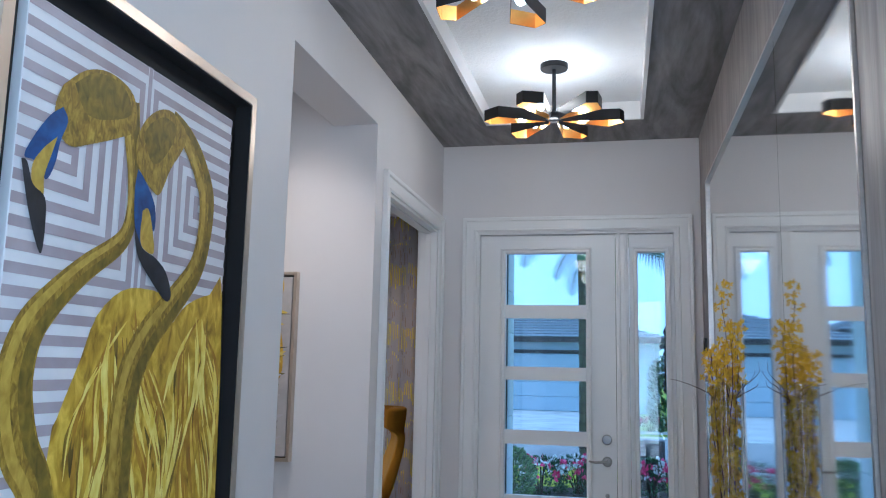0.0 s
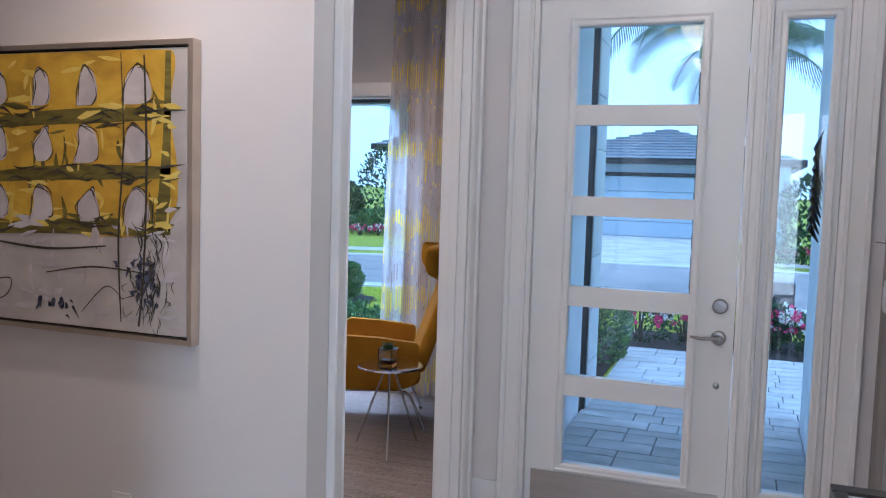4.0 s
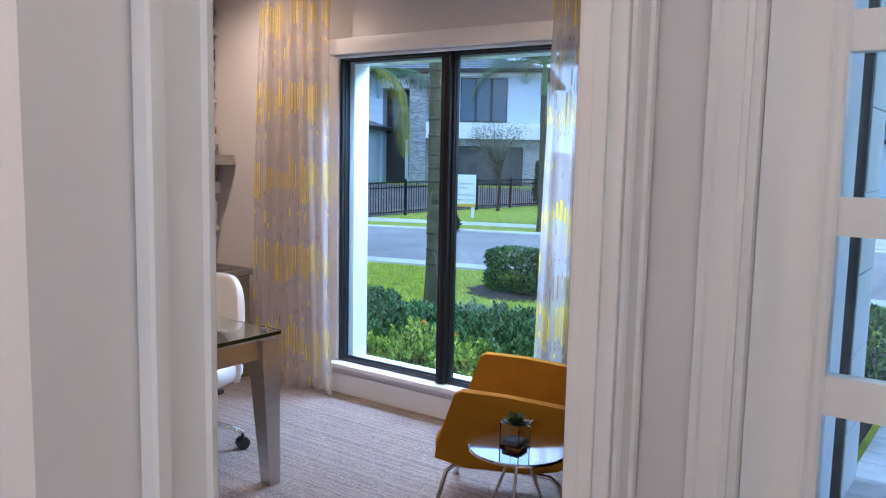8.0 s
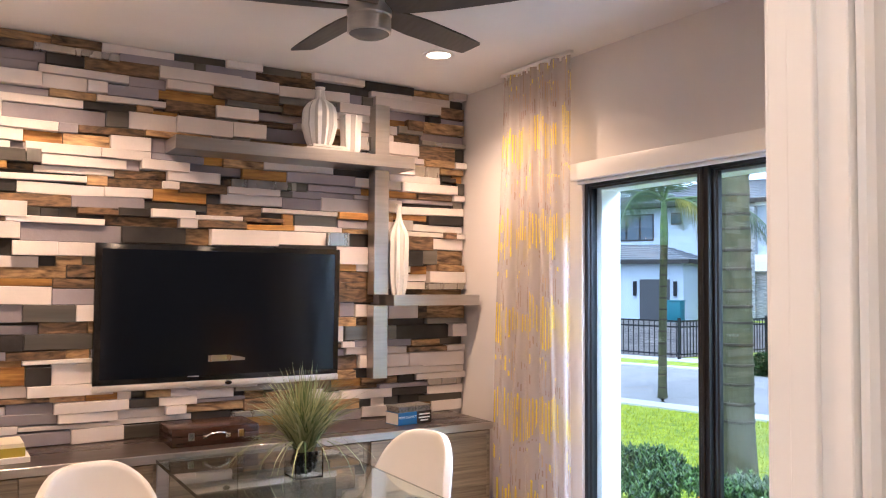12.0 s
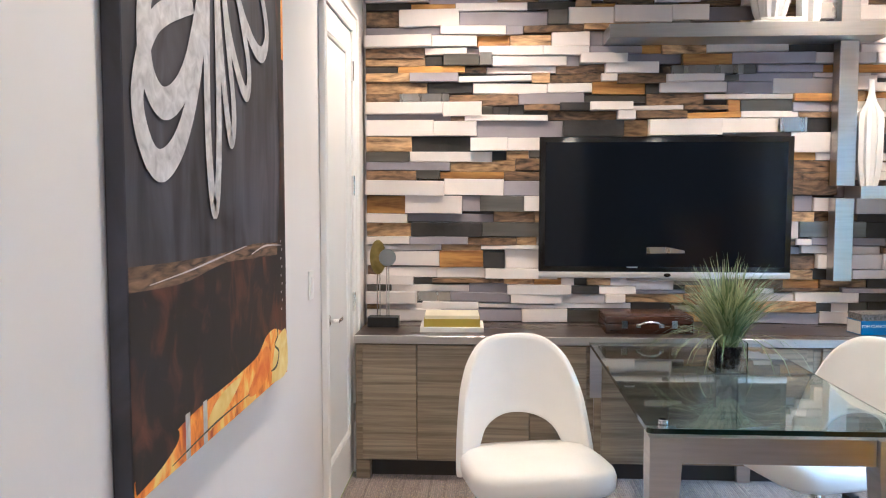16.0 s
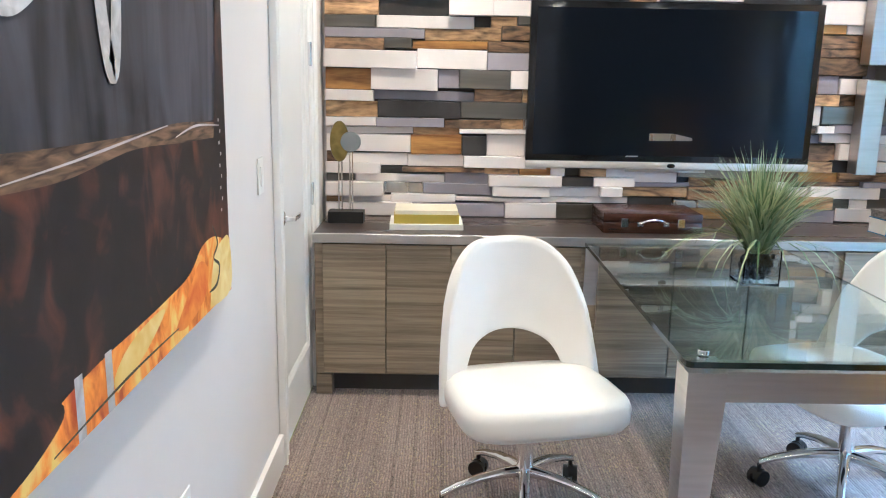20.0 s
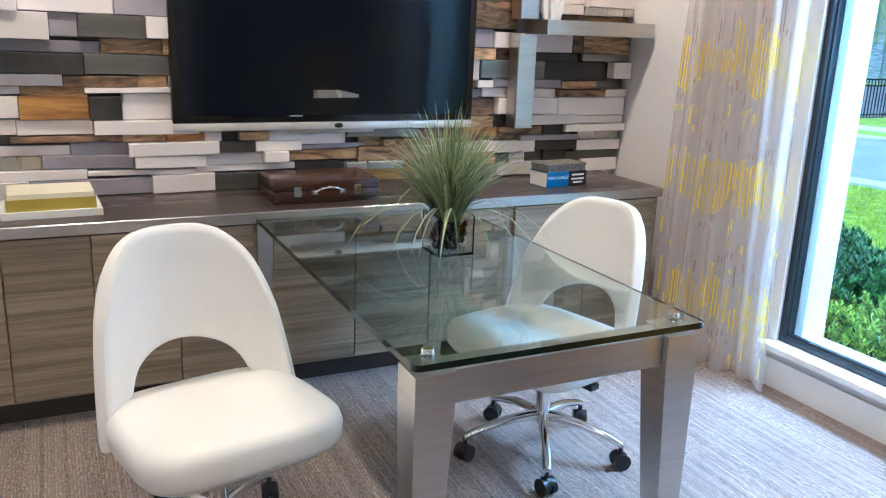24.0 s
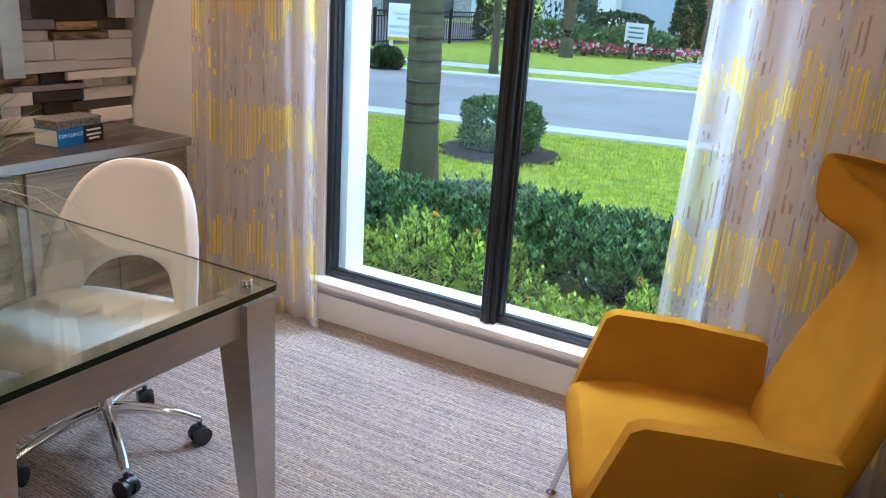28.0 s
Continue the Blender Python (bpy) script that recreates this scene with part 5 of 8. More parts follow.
M_YBRIGHT = paint("lemon_strokes", (0.74, 0.56, 0.02), (0.96, 0.86, 0.22), 20, (2, 0.6, 1), 0.2)
M_YRUST = paint("rust_strokes", (0.26, 0.13, 0.006), (0.50, 0.30, 0.01), 20, (2, 0.6, 1), 0.2)
M_OLIVEP = paint("olive_strokes", (0.10, 0.075, 0.010), (0.28, 0.20, 0.012), 40, (1, 0.6, 1), 0.22)
M_STRAW = paint("straw_strokes", (0.34, 0.23, 0.015), (0.60, 0.44, 0.05), 40, (1, 0.6, 1), 0.22)
for pts, up in ((((3.12, 0.86), (3.15, 1.306), (3.169, 1.374), (3.228, 1.494), (3.275, 1.597), (3.364, 1.664), (3.47, 1.678), (3.552, 1.655), (3.63, 1.5), (3.62, 0.86)), 10),
                (((3.50, 0.86), (3.505, 1.40), (3.519, 1.497), (3.589, 1.588), (3.667, 1.654), (3.79, 1.693), (3.866, 1.69), (3.866, 0.86)), 15)):
    bm = bmesh.new()
    patch(bm, P(*pts), LZ + 0.0001 * up, 3)
    part("yellow_area", bm, M_YELL, art, smooth=0)
rnd = random.Random(61)
# curved brush strokes that fan down from two shoulders
for mt, nm, count, up in ((M_YDARK, "umber_strokes", 46, 18), (M_YRUST, "rust_strokes", 160, 19), (M_YBRIGHT, "lemon_strokes", 120, 20)):
    bm = bmesh.new()
    for i in range(count):
        cx, cz, lo, hi = ((3.40, 1.66, 3.17, 3.62), (3.74, 1.68, 3.53, 3.862))[i % 2]
        go = rnd.uniform(-1, 1)
        u = rnd.uniform(0.0, 0.75)
        ln = rnd.uniform(0.10, 0.30)
        def along(q):
            return (min(max(cx + go * (0.03 + 0.21 * min(q * 1.8, 1) ** 0.7) + 0.03 * math.sin(9 * q + go * 5), lo), hi), max(cz - 0.02 - 0.75 * q - 0.05 * abs(go), 0.87))
        stroke(bm, P(along(u), along(u + ln * 0.5), along(u + ln)), [0.002, rnd.uniform(0.006, 0.022), 0.002], LZ + 0.0001 * up + 0.0000005 * i, 5)
    tagged(part(nm, bm, mt, art, smooth=0), kind="stuff")
NECK_A = [(3.34, 2.13), (3.352, 2.06), (3.371, 1.965), (3.378, 1.868), (3.348, 1.785), (3.22, 1.701), (3.127, 1.629), (3.062, 1.56), (3.034, 1.481), (3.036, 1.404), (3.065, 1.314), (3.12, 1.23), (3.16, 1.08)]
NECK_B = [(3.53, 2.145), (3.609, 2.112), (3.678, 2.057), (3.735, 1.972), (3.735, 1.856), (3.695, 1.752), (3.59, 1.652), (3.487, 1.562), (3.425, 1.469), (3.402, 1.362), (3.40, 1.244), (3.398, 1.1), (3.40, 0.9)]
for line, wide, up in ((NECK_A, [0.07, 0.07, 0.05, 0.043, 0.05, 0.062, 0.073, 0.09, 0.105, 0.11, 0.11, 0.10, 0.10], 22), (NECK_B, [0.05, 0.07, 0.08, 0.085, 0.075, 0.075, 0.085, 0.095, 0.105, 0.105, 0.105, 0.10, 0.10], 25)):
    for nm, mt, k, side in (("curved_band", M_OCHRE, 1.0, 0.0), ("band_shade", M_OLIVEP, 0.34, 0.28), ("band_light", M_STRAW, 0.26, -0.22)):
        bm = bmesh.new()
        pts = P(*line)
        moved = []
        for i, (a, b) in enumerate(pts):
            p, q = pts[max(i - 1, 0)], pts[min(i + 1, len(pts) - 1)]
            ln = math.hypot(q[0] - p[0], q[1] - p[1])
            moved.append((a - (q[1] - p[1]) / ln * side * wide[i], b + (q[0] - p[0]) / ln * side * wide[i]))
        stroke(bm, moved, [w * k for w in wide], LZ + 0.0001 * (up + (1 if side > 0 else 2 if side < 0 else 0)))
        part(nm, bm, mt, art, smooth=0)
for nm, mt, pts, up in (
        ("ochre_head", M_OCHRE, ((3.093, 2.084), (3.162, 2.142), (3.241, 2.168), (3.321, 2.160), (3.360, 2.127), (3.365, 2.063), (3.294, 2.022), (3.203, 1.983), (3.138, 1.959), (3.099, 1.973), (3.074, 2.027)), 30),
        ("olive_crown", M_OLIVEP, ((3.13, 2.10), (3.20, 2.150), (3.30, 2.155), (3.345, 2.10), (3.27, 2.06), (3.18, 2.045)), 31),
        ("ochre_head", M_OCHRE, ((3.381, 1.982), (3.374, 2.038), (3.403, 2.098), (3.462, 2.146), (3.529, 2.160), (3.600, 2.125), (3.589, 2.075), (3.535, 2.006), (3.490, 1.927), (3.442, 1.938), (3.408, 1.960)), 32),
        ("olive_crown", M_OLIVEP, ((3.40, 2.06), (3.43, 2.10), (3.49, 2.135), (3.55, 2.12), (3.51, 2.04), (3.45, 2.00)), 33),
        ("blue_patch", M_INDIGO, ((3.099, 2.036), (3.059, 2.004), (3.016, 1.943), (2.998, 1.902), (3.030, 1.899), (3.065, 1.868), (3.089, 1.908), (3.100, 1.961), (3.118, 2.010)), 34),
        ("ochre_patch", M_STRAW, ((3.090, 1.968), (3.051, 1.932), (3.023, 1.891), (3.029, 1.846), (3.062, 1.835), (3.060, 1.875), (3.076, 1.925)), 35),
        ("blue_patch", M_INDIGO, ((3.388, 1.969), (3.381, 1.910), (3.392, 1.827), (3.427, 1.776), (3.437, 1.835), (3.477, 1.828), (3.473, 1.893), (3.422, 1.949)), 36),
        ("ochre_patch", M_STRAW, ((3.420, 1.87), (3.418, 1.80), (3.44, 1.775), (3.482, 1.772), (3.470, 1.83), (3.445, 1.88)), 37),
        ("black_stroke", M_INK, ((2.990, 1.895), (3.007, 1.893), (3.029, 1.851), (3.068, 1.830), (3.076, 1.772), (3.072, 1.715), (3.053, 1.733), (3.018, 1.808)), 38),
        ("black_stroke", M_INK, ((3.390, 1.828), (3.410, 1.760), (3.466, 1.710), (3.552, 1.655), (3.577, 1.677), (3.542, 1.733), (3.485, 1.763), (3.432, 1.777)), 39)):
    bm = bmesh.new()
    patch(bm, P(*pts), LZ + 0.0001 * up, 4)
    part(nm, bm, mt, art, smooth=0)

# yellow abstract in the passage: x runs along +x
BW, BH = 0.86, 0.89
ON_PASSAGE = Matrix(((1, 0, 0, -2.452), (0, 0, -1, 5.50), (0, 1, 0, 1.048), (0, 0, 0, 1)))
M_BUFF = paint("buff_ground", (0.40, 0.37, 0.36), (0.66, 0.62, 0.57), 5, (1, 1, 1), 0.3)
M_SUN = paint("sun_yellow", (0.34, 0.21, 0.010), (0.76, 0.56, 0.03), 7, (1, 1.4, 1), 0.3, c3=(0.60, 0.37, 0.010))
M_DRAB = paint("drab_wash", (0.05, 0.045, 0.012), (0.26, 0.21, 0.03), 14, (0.7, 2.5, 1), 0.25)
M_CHALK = paint("chalk_white", (0.44, 0.40, 0.42), (0.70, 0.66, 0.66), 9, (1, 1, 1), 0.25)
M_CHARCOAL = paint("charcoal", (0.012, 0.012, 0.012), (0.10, 0.09, 0.06), 60)
M_NAVY = paint("navy_blots", (0.02, 0.025, 0.06), (0.12, 0.13, 0.20), 20)
art = canvas("framed_painting", ON_PASSAGE, BW, BH, "framed yellow and charcoal abstract with pale rounded windows", M_BUFF)
floater(art, BW, BH, 0.008, 0.016, 0.042, M_CHAMP)
rnd = random.Random(21)
bm = bmesh.new()
patch(bm, [(0.0, 0.888), (0.40, 0.888), (0.74, 0.885), (0.815, 0.86), (0.795, 0.70), (0.825, 0.52), (0.80, 0.36), (0.60, 0.30), (0.30, 0.33), (0.002, 0.31), (0.002, 0.6)], LZ, 4)
part("yellow_field", bm, M_SUN, art, smooth=0)
for b in (0.655, 0.475, 0.30):
    bm = bmesh.new()
    stroke(bm, [(0.01, b), (0.25, b + 0.02), (0.5, b + 0.03), (0.80, b + 0.035)], [0.03, 0.045, 0.05, 0.035], LZ + 0.0006)
    part("drab_bar", bm, M_DRAB, art, smooth=0)
bm = bmesh.new()
stroke(bm, [(0.79, 0.88), (0.785, 0.6), (0.77, 0.33)], [0.02, 0.03, 0.06], LZ + 0.0006)
part("drab_bar", bm, M_DRAB, art, smooth=0)
marks = bmesh.new()
for r, b in enumerate((0.778, 0.595, 0.400)):
    for q, a in enumerate((0.095, 0.285, 0.476, 0.672)):
        w, h = rnd.uniform(0.036, 0.048) + 0.008 * (q == 3), rnd.uniform(0.050, 0.062)
        s = rnd.uniform(-0.02, 0.02)
        o = [(a - w + s, b - h), (a - w * 0.9, b - h * 0.1), (a - w * 0.6 + s, b + h * 0.6), (a + s, b + h), (a + w * 0.7, b + h * 0.55), (a + w, b - h * 0.5), (a + w * 0.4, b - h * 0.95)]
        bm = bmesh.new()
        patch(bm, o, LZ + 0.0012)
        part("pale_window", bm, M_CHALK, art, smooth=0)
        for rep in range(3):
            j = lambda p: (p[0] + rnd.uniform(-0.009, 0.009), p[1] + rnd.uniform(-0.009, 0.009))
            stroke(marks, [j(p) for p in (o[:5] if rep < 2 else o[3:])], [0.001, rnd.uniform(0.003, 0.006), 0.001, rnd.uniform(0.003, 0.007), 0.001], LZ + 0.0017 + 0.00002 * rep)
for i in range(60):
    a, b = rnd.gauss(0.715, 0.05), rnd.uniform(0.03, 0.34)
    up = rnd.uniform(-0.12, 0.12)
    stroke(marks, [(a, b), (a + rnd.uniform(-0.02, 0.02), b + up * 0.5), (min(a + rnd.uniform(-0.04, 0.02), 0.85), max(b + up, 0.02))], [0.001, rnd.uniform(0.002, 0.007), 0.001], LZ + 0.0019 + 0.000004 * i, 4)
for i in range(40):
    a, b = rnd.uniform(0.05, 0.80), rnd.choice((0.68, 0.50, 0.33)) + rnd.uniform(-0.03, 0.03)
    stroke(marks, [(a, b), (min(a + 0.04, 0.85), b + rnd.uniform(-0.012, 0.012)), (min(a + rnd.uniform(0.05, 0.12), 0.855), b + rnd.uniform(-0.02, 0.02))], [0.001, rnd.uniform(0.004, 0.012), 0.001], LZ + 0.0021 + 0.000004 * i, 4)
for pts, w in ((((0.61, 0.88), (0.62, 0.6), (0.60, 0.3), (0.61, 0.03)), [0.003, 0.006, 0.008, 0.004]), (((0.70, 0.87), (0.71, 0.55), (0.70, 0.2), (0.68, 0.02)), [0.006, 0.010, 0.006, 0.008]), (((0.02, 0.27), (0.3, 0.25), (0.55, 0.27)), [0.006, 0.009, 0.004]),
              (((0.66, 0.69), (0.77, 0.70), (0.855, 0.70)), [0.008, 0.006, 0.003]), (((0.3, 0.17), (0.5, 0.2), (0.72, 0.19)), [0.004, 0.006, 0.003]), (((0.02, 0.12), (0.14, 0.14), (0.12, 0.08), (0.02, 0.05)), [0.003, 0.005, 0.005, 0.003]), (((0.45, 0.05), (0.55, 0.14), (0.62, 0.1)), [0.003, 0.004, 0.002])):
    stroke(marks, pts, w, LZ + 0.0018)
M_LEMON = paint("lemon_smears", (0.66, 0.48, 0.02), (0.80, 0.68, 0.16), 14, (1, 1.5, 1), 0.25)
for nm, mt, count, up in (("drab_smears", M_DRAB, 70, 0.0007), ("lemon_smears", M_LEMON, 60, 0.0009), ("chalk_smears", M_CHALK, 46, 0.0010)):
    bm = bmesh.new()
    for i in range(count):
        a, b = rnd.uniform(0.03, 0.80), (rnd.uniform(0.30, 0.87) if nm != "chalk_smears" else rnd.uniform(0.03, 0.40))
        if nm == "drab_smears":
            b = rnd.choice((0.68, 0.50, 0.33)) + rnd.gauss(0, 0.03)
        da, db = rnd.uniform(0.03, 0.12), rnd.uniform(-0.03, 0.03)
        if rnd.random() < 0.35:
            da, db = rnd.uniform(-0.02, 0.02), rnd.uniform(0.04, 0.12)
        end = (min(max(a + da, 0.01), 0.84), min(max(b + db, 0.01), 0.88))
        stroke(bm, [(a, b), ((a + end[0]) / 2 + rnd.uniform(-0.01, 0.01), (b + end[1]) / 2), end], [0.004, rnd.uniform(0.010, 0.026), 0.003], LZ + up + 0.000002 * i, 4)
    tagged(part(nm, bm, mt, art, smooth=0), kind="stuff")
tagged(part("charcoal_drawing", marks, M_CHARCOAL, art, smooth=0), kind="stuff")
bm = bmesh.new()
for i in range(60):
    a, b = rnd.gauss(0.70, 0.035), rnd.gauss(0.17, 0.04)
    if i > 44:
        a, b = rnd.uniform(0.26, 0.44), rnd.gauss(0.06, 0.012)
    stroke(bm, [(a, b), (a + rnd.uniform(-0.012, 0.012), b + rnd.uniform(0.0, 0.02)), (a + rnd.uniform(-0.02, 0.02), max(b + rnd.uniform(-0.03, 0.03), 0.02))], [0.003, rnd.uniform(0.008, 0.02), 0.002], LZ + 0.0014 + 0.000004 * i, 4)
tagged(part("navy_blots", bm, M_NAVY, art, smooth=0), kind="stuff")

# dark abstract in the office: x runs along -x, as seen from the room
DW, DH = 1.262, 1.715
ON_SOUTH = Matrix(((-0.948, 0, 0, -2.072), (0, 0, 1, 5.60), (0, 1, 0, 0.905), (0, 0, 0, 1)))
M_SLATE = paint("slate_wash", (0.012, 0.011, 0.013), (0.088, 0.085, 0.11), 5, (2.2, 0.5, 1), 0.22)
M_BROWN = paint("umber_field", (0.012, 0.008, 0.007), (0.15, 0.050, 0.024), 9, (1.0, 0.8, 1), 0.26, c3=(0.016, 0.010, 0.010))
M_TAN = paint("tan_band", (0.020, 0.013, 0.010), (0.26, 0.16, 0.09), 22, (0.5, 3, 1), 0.2)
M_FLAME = paint("orange_strokes", (0.40, 0.06, 0.004), (0.90, 0.66, 0.16), 11, (1.4, 0.8, 1), 0.17, c3=(0.86, 0.30, 0.01))
M_SPRAY = paint("white_spray", (0.34, 0.33, 0.35), (0.66, 0.65, 0.66), 24)
art = canvas("canvas_painting", ON_SOUTH, DW, DH, "large dark abstract canvas with white loops and an orange edge", M_SLATE, 0.042)
LZ = 0.0432


def Q(*pts):
    return [((-2.072 - x) / 0.948, z - 0.905) for x, z in pts]


bm = bmesh.new()
rect(bm, 0.0, DW, 0.0, 0.45, LZ)
part("umber_field", bm, M_BROWN, art, smooth=0)
def swath(bm, low, high, z):
    """A band of paint between two wandering lines."""
    lo, hi = smooth_line([(*p, 0) for p in low], 8), smooth_line([(*p, 0) for p in high], 8)
    for i in range(min(len(lo), len(hi)) - 1):
        bm.faces.new([bm.verts.new((p.x, p.y, z)) for p in (lo[i], lo[i + 1], hi[i + 1], hi[i])])


bm = bmesh.new()
swath(bm, [(0.0, 0.415), (0.3, 0.405), (0.6, 0.425), (0.9, 0.415), (DW, 0.405)], [(0.0, 0.465), (0.3, 0.455), (0.6, 0.452), (0.9, 0.458), (DW, 0.438)], LZ + 0.0005)
part("tan_band", bm, M_TAN, art, smooth=0)
bm = bmesh.new()
swath(bm, [(1.12, 0.30), (1.20, 0.70), (1.17, 1.15), (1.205, 1.70)], [(DW, 0.30), (DW, 0.70), (DW, 1.15), (DW, 1.70)], LZ + 0.0007)
part("umber_edge", bm, M_BROWN, art, smooth=0)
bm = bmesh.new()
edge = smooth_line([(0.0, 0.045, 0), (0.09, 0.060, 0), (0.26, 0.088, 0), (0.42, 0.100, 0), (0.58, 0.104, 0), (0.76, 0.112, 0), (0.90, 0.125, 0), (1.0, 0.165, 0), (1.10, 0.172, 0), (1.20, 0.150, 0), (DW, 0.142, 0)], 6)
for p, q in zip(edge, edge[1:]):
    bm.faces.new([bm.verts.new(v) for v in ((p.x, 0.0, LZ + 0.001), (q.x, 0.0, LZ + 0.001), (q.x, q.y, LZ + 0.001), (p.x, p.y, LZ + 0.001))])
part("orange_edge", bm, M_FLAME, art, smooth=0)
M_REDOR = paint("red_orange", (0.62, 0.10, 0.004), (0.88, 0.34, 0.03), 14, (1, 1, 1), 0.2)
M_PALEY = paint("pale_yellow", (0.72, 0.46, 0.05), (0.92, 0.78, 0.34), 10, (1, 1, 1), 0.22)
for nm, mt, pts in (("pale_yellow_patch", M_PALEY, ((1.05, 0.004), (1.258, 0.004), (1.258, 0.135), (1.20, 0.150), (1.11, 0.125), (1.07, 0.06))),
                    ("red_orange_patch", M_REDOR, ((0.78, 0.03), (0.86, 0.015), (1.0, 0.04), (1.05, 0.10), (0.98, 0.135), (0.88, 0.085))),
                    ("pale_yellow_patch", M_PALEY, ((0.45, 0.02), (0.60, 0.045), (0.72, 0.09), (0.66, 0.10), (0.52, 0.085), (0.44, 0.05))),
                    ("umber_patch", M_BROWN, ((0.01, 0.015), (0.14, 0.03), (0.24, 0.06), (0.22, 0.09), (0.08, 0.062), (0.01, 0.05)))):
    bm = bmesh.new()
    patch(bm, pts, LZ + 0.0012, 4)
    part(nm, bm, mt, art, smooth=0)
bm = bmesh.new()
rect(bm, 1.235, DW, 1.045, 1.69, LZ + 0.0010)
part("orange_side", bm, M_FLAME, art, smooth=0)
for x in (0.285, 0.405):
    bm = bmesh.new()
    rect(bm, x, x + 0.030, 0.0, 0.105, LZ + 0.0014)
    part("pale_drip", bm, M_SPRAY, art, smooth=0)
for i, (pts, w) in enumerate((
        (((-2.62, 2.25), (-2.35, 2.20), (-2.20, 1.98), (-2.17, 1.78), (-2.26, 1.70), (-2.40, 1.78), (-2.52, 2.0), (-2.60, 2.2)), [0.07] * 3),
        (((-2.44, 1.95), (-2.22, 1.86), (-2.13, 1.71), (-2.17, 1.60), (-2.25, 1.57), (-2.36, 1.64), (-2.46, 1.80), (-2.56, 2.1), (-2.62, 2.4)), [0.05, 0.07, 0.05]),
        (((-2.57, 2.3), (-2.53, 1.90), (-2.53, 1.62), (-2.565, 1.47), (-2.60, 1.58), (-2.61, 1.82), (-2.60, 2.25)), [0.04, 0.05, 0.035]),
        (((-2.58, 2.35), (-2.62, 1.95), (-2.66, 1.76), (-2.705, 1.65), (-2.73, 1.74), (-2.67, 1.98), (-2.60, 2.3)), [0.035, 0.045, 0.03]),
        (((-2.60, 2.35), (-2.67, 2.0), (-2.77, 1.84), (-2.85, 1.79), (-2.87, 1.88), (-2.76, 2.08), (-2.62, 2.35)), [0.035, 0.045, 0.03]),
        (((-2.62, 2.38), (-2.75, 2.08), (-2.90, 1.95), (-3.02, 1.93), (-3.06, 2.03), (-2.90, 2.22), (-2.64, 2.40)), [0.035, 0.05, 0.03]),
        (((-2.62, 2.40), (-2.85, 2.30), (-3.05, 2.30), (-3.08, 2.42), (-2.85, 2.48), (-2.63, 2.42)), [0.035, 0.05, 0.03]),
        (((-2.60, 2.42), (-2.40, 2.52), (-2.22, 2.50), (-2.25, 2.38), (-2.45, 2.36), (-2.60, 2.40)), [0.035, 0.05, 0.03]))):
    bm = bmesh.new()
    stroke(bm, Q(*pts), w, LZ + 0.0016 + 0.0003 * i, 10)
    part("white_loop", bm, M_SPRAY, art, smooth=0)
bm = bmesh.new()
for pts, w in ((((0.10, 0.42), (0.35, 0.43), (0.6, 0.445), (0.8, 0.457)), [0.002, 0.005, 0.002]), (((0.85, 0.43), (1.0, 0.445), (1.2, 0.435)), [0.002, 0.006, 0.002])):
    stroke(bm, pts, w, LZ + 0.0012)
for i in range(9):
    rect(bm, 1.19 + 0.012 * (i % 2), 1.20 + 0.012 * (i % 2), 0.22 + 0.028 * i, 0.228 + 0.028 * i, LZ + 0.0012)
tagged(part("pale_marks", bm, M_CHALK, art, smooth=0), kind="stuff")
bm = bmesh.new()
stroke(bm, [(1.10, 0.20), (1.14, 0.15), (1.10, 0.12), (1.15, 0.09), (1.12, 0.05), (1.05, 0.045)], [0.006, 0.010, 0.006, 0.010, 0.012, 0.004], LZ + 0.0015)
stroke(bm, [(0.2, 0.015), (0.5, 0.03), (0.8, 0.03)], [0.003, 0.006, 0.003], LZ + 0.0015)
part("dark_scrawl", bm, M_CHARCOAL, art, smooth=0)

# mirror wall
wall("wall_mirror_cladding", [(0.545, 0.569, 3.52, 7.05, 2.655, 3.038), (0.545, 0.569, 6.70, 7.05, 0.0, 2.655), (0.548, 0.569, 1.56, 3.50, 0.0, 3.038)], M_GREYWOODV, "grey-brown wood cladding round the mirror")
mir = thing("wall_mirror", pose(0.565, 5.15, 0.0), "floor-height mirror of tall panels in a thin metal frame", "mirror")
for y0, y1 in ((3.52, 4.470), (4.474, 6.672)):
    part("mirror_panel", block(-0.012, -0.002, y0 - 5.15, y1 - 5.15, 0.12, 2.640), M_MIRROR, mir, smooth=0)
bm = bmesh.new()
for b in ((3.505, 3.52, 0.105, 2.652), (6.672, 6.690, 0.105, 2.652), (3.52, 6.672, 2.640, 2.652), (3.52, 6.672, 0.105, 0.12)):
    box(bm, -0.026, 0.0, b[0] - 5.15, b[1] - 5.15, b[2], b[3])
part("frame", bm, M_STEEL, mir, "thin metal frame")

# console table with the orchid vase
M_CONSOLE = material("dark_console", (0.030, 0.030, 0.033), 0.28, 0.3, vary=0.1, scale=3)
M_MILK = material("milk_glass", (0.72, 0.75, 0.76), 0.12, vary=0.01)
con = thing("console_table", pose(0.40, 4.955, 0), "dark metal console table with a white glass top", "console table")
CX0, CX1, CY0, CY1 = -0.142, 0.135, -0.74, 0.74
for b in ((CX0, CX1, CY1 - 0.055, CY1), (CX0, CX1, CY0, CY0 + 0.055), (CX0, CX0 + 0.035, CY0 + 0.055, CY1 - 0.055), (CX1 - 0.035, CX1, CY0 + 0.055, CY1 - 0.055)):
    part("top_rail", block(*b, 0.755, 0.800, 0.003, 1), M_CONSOLE, con)
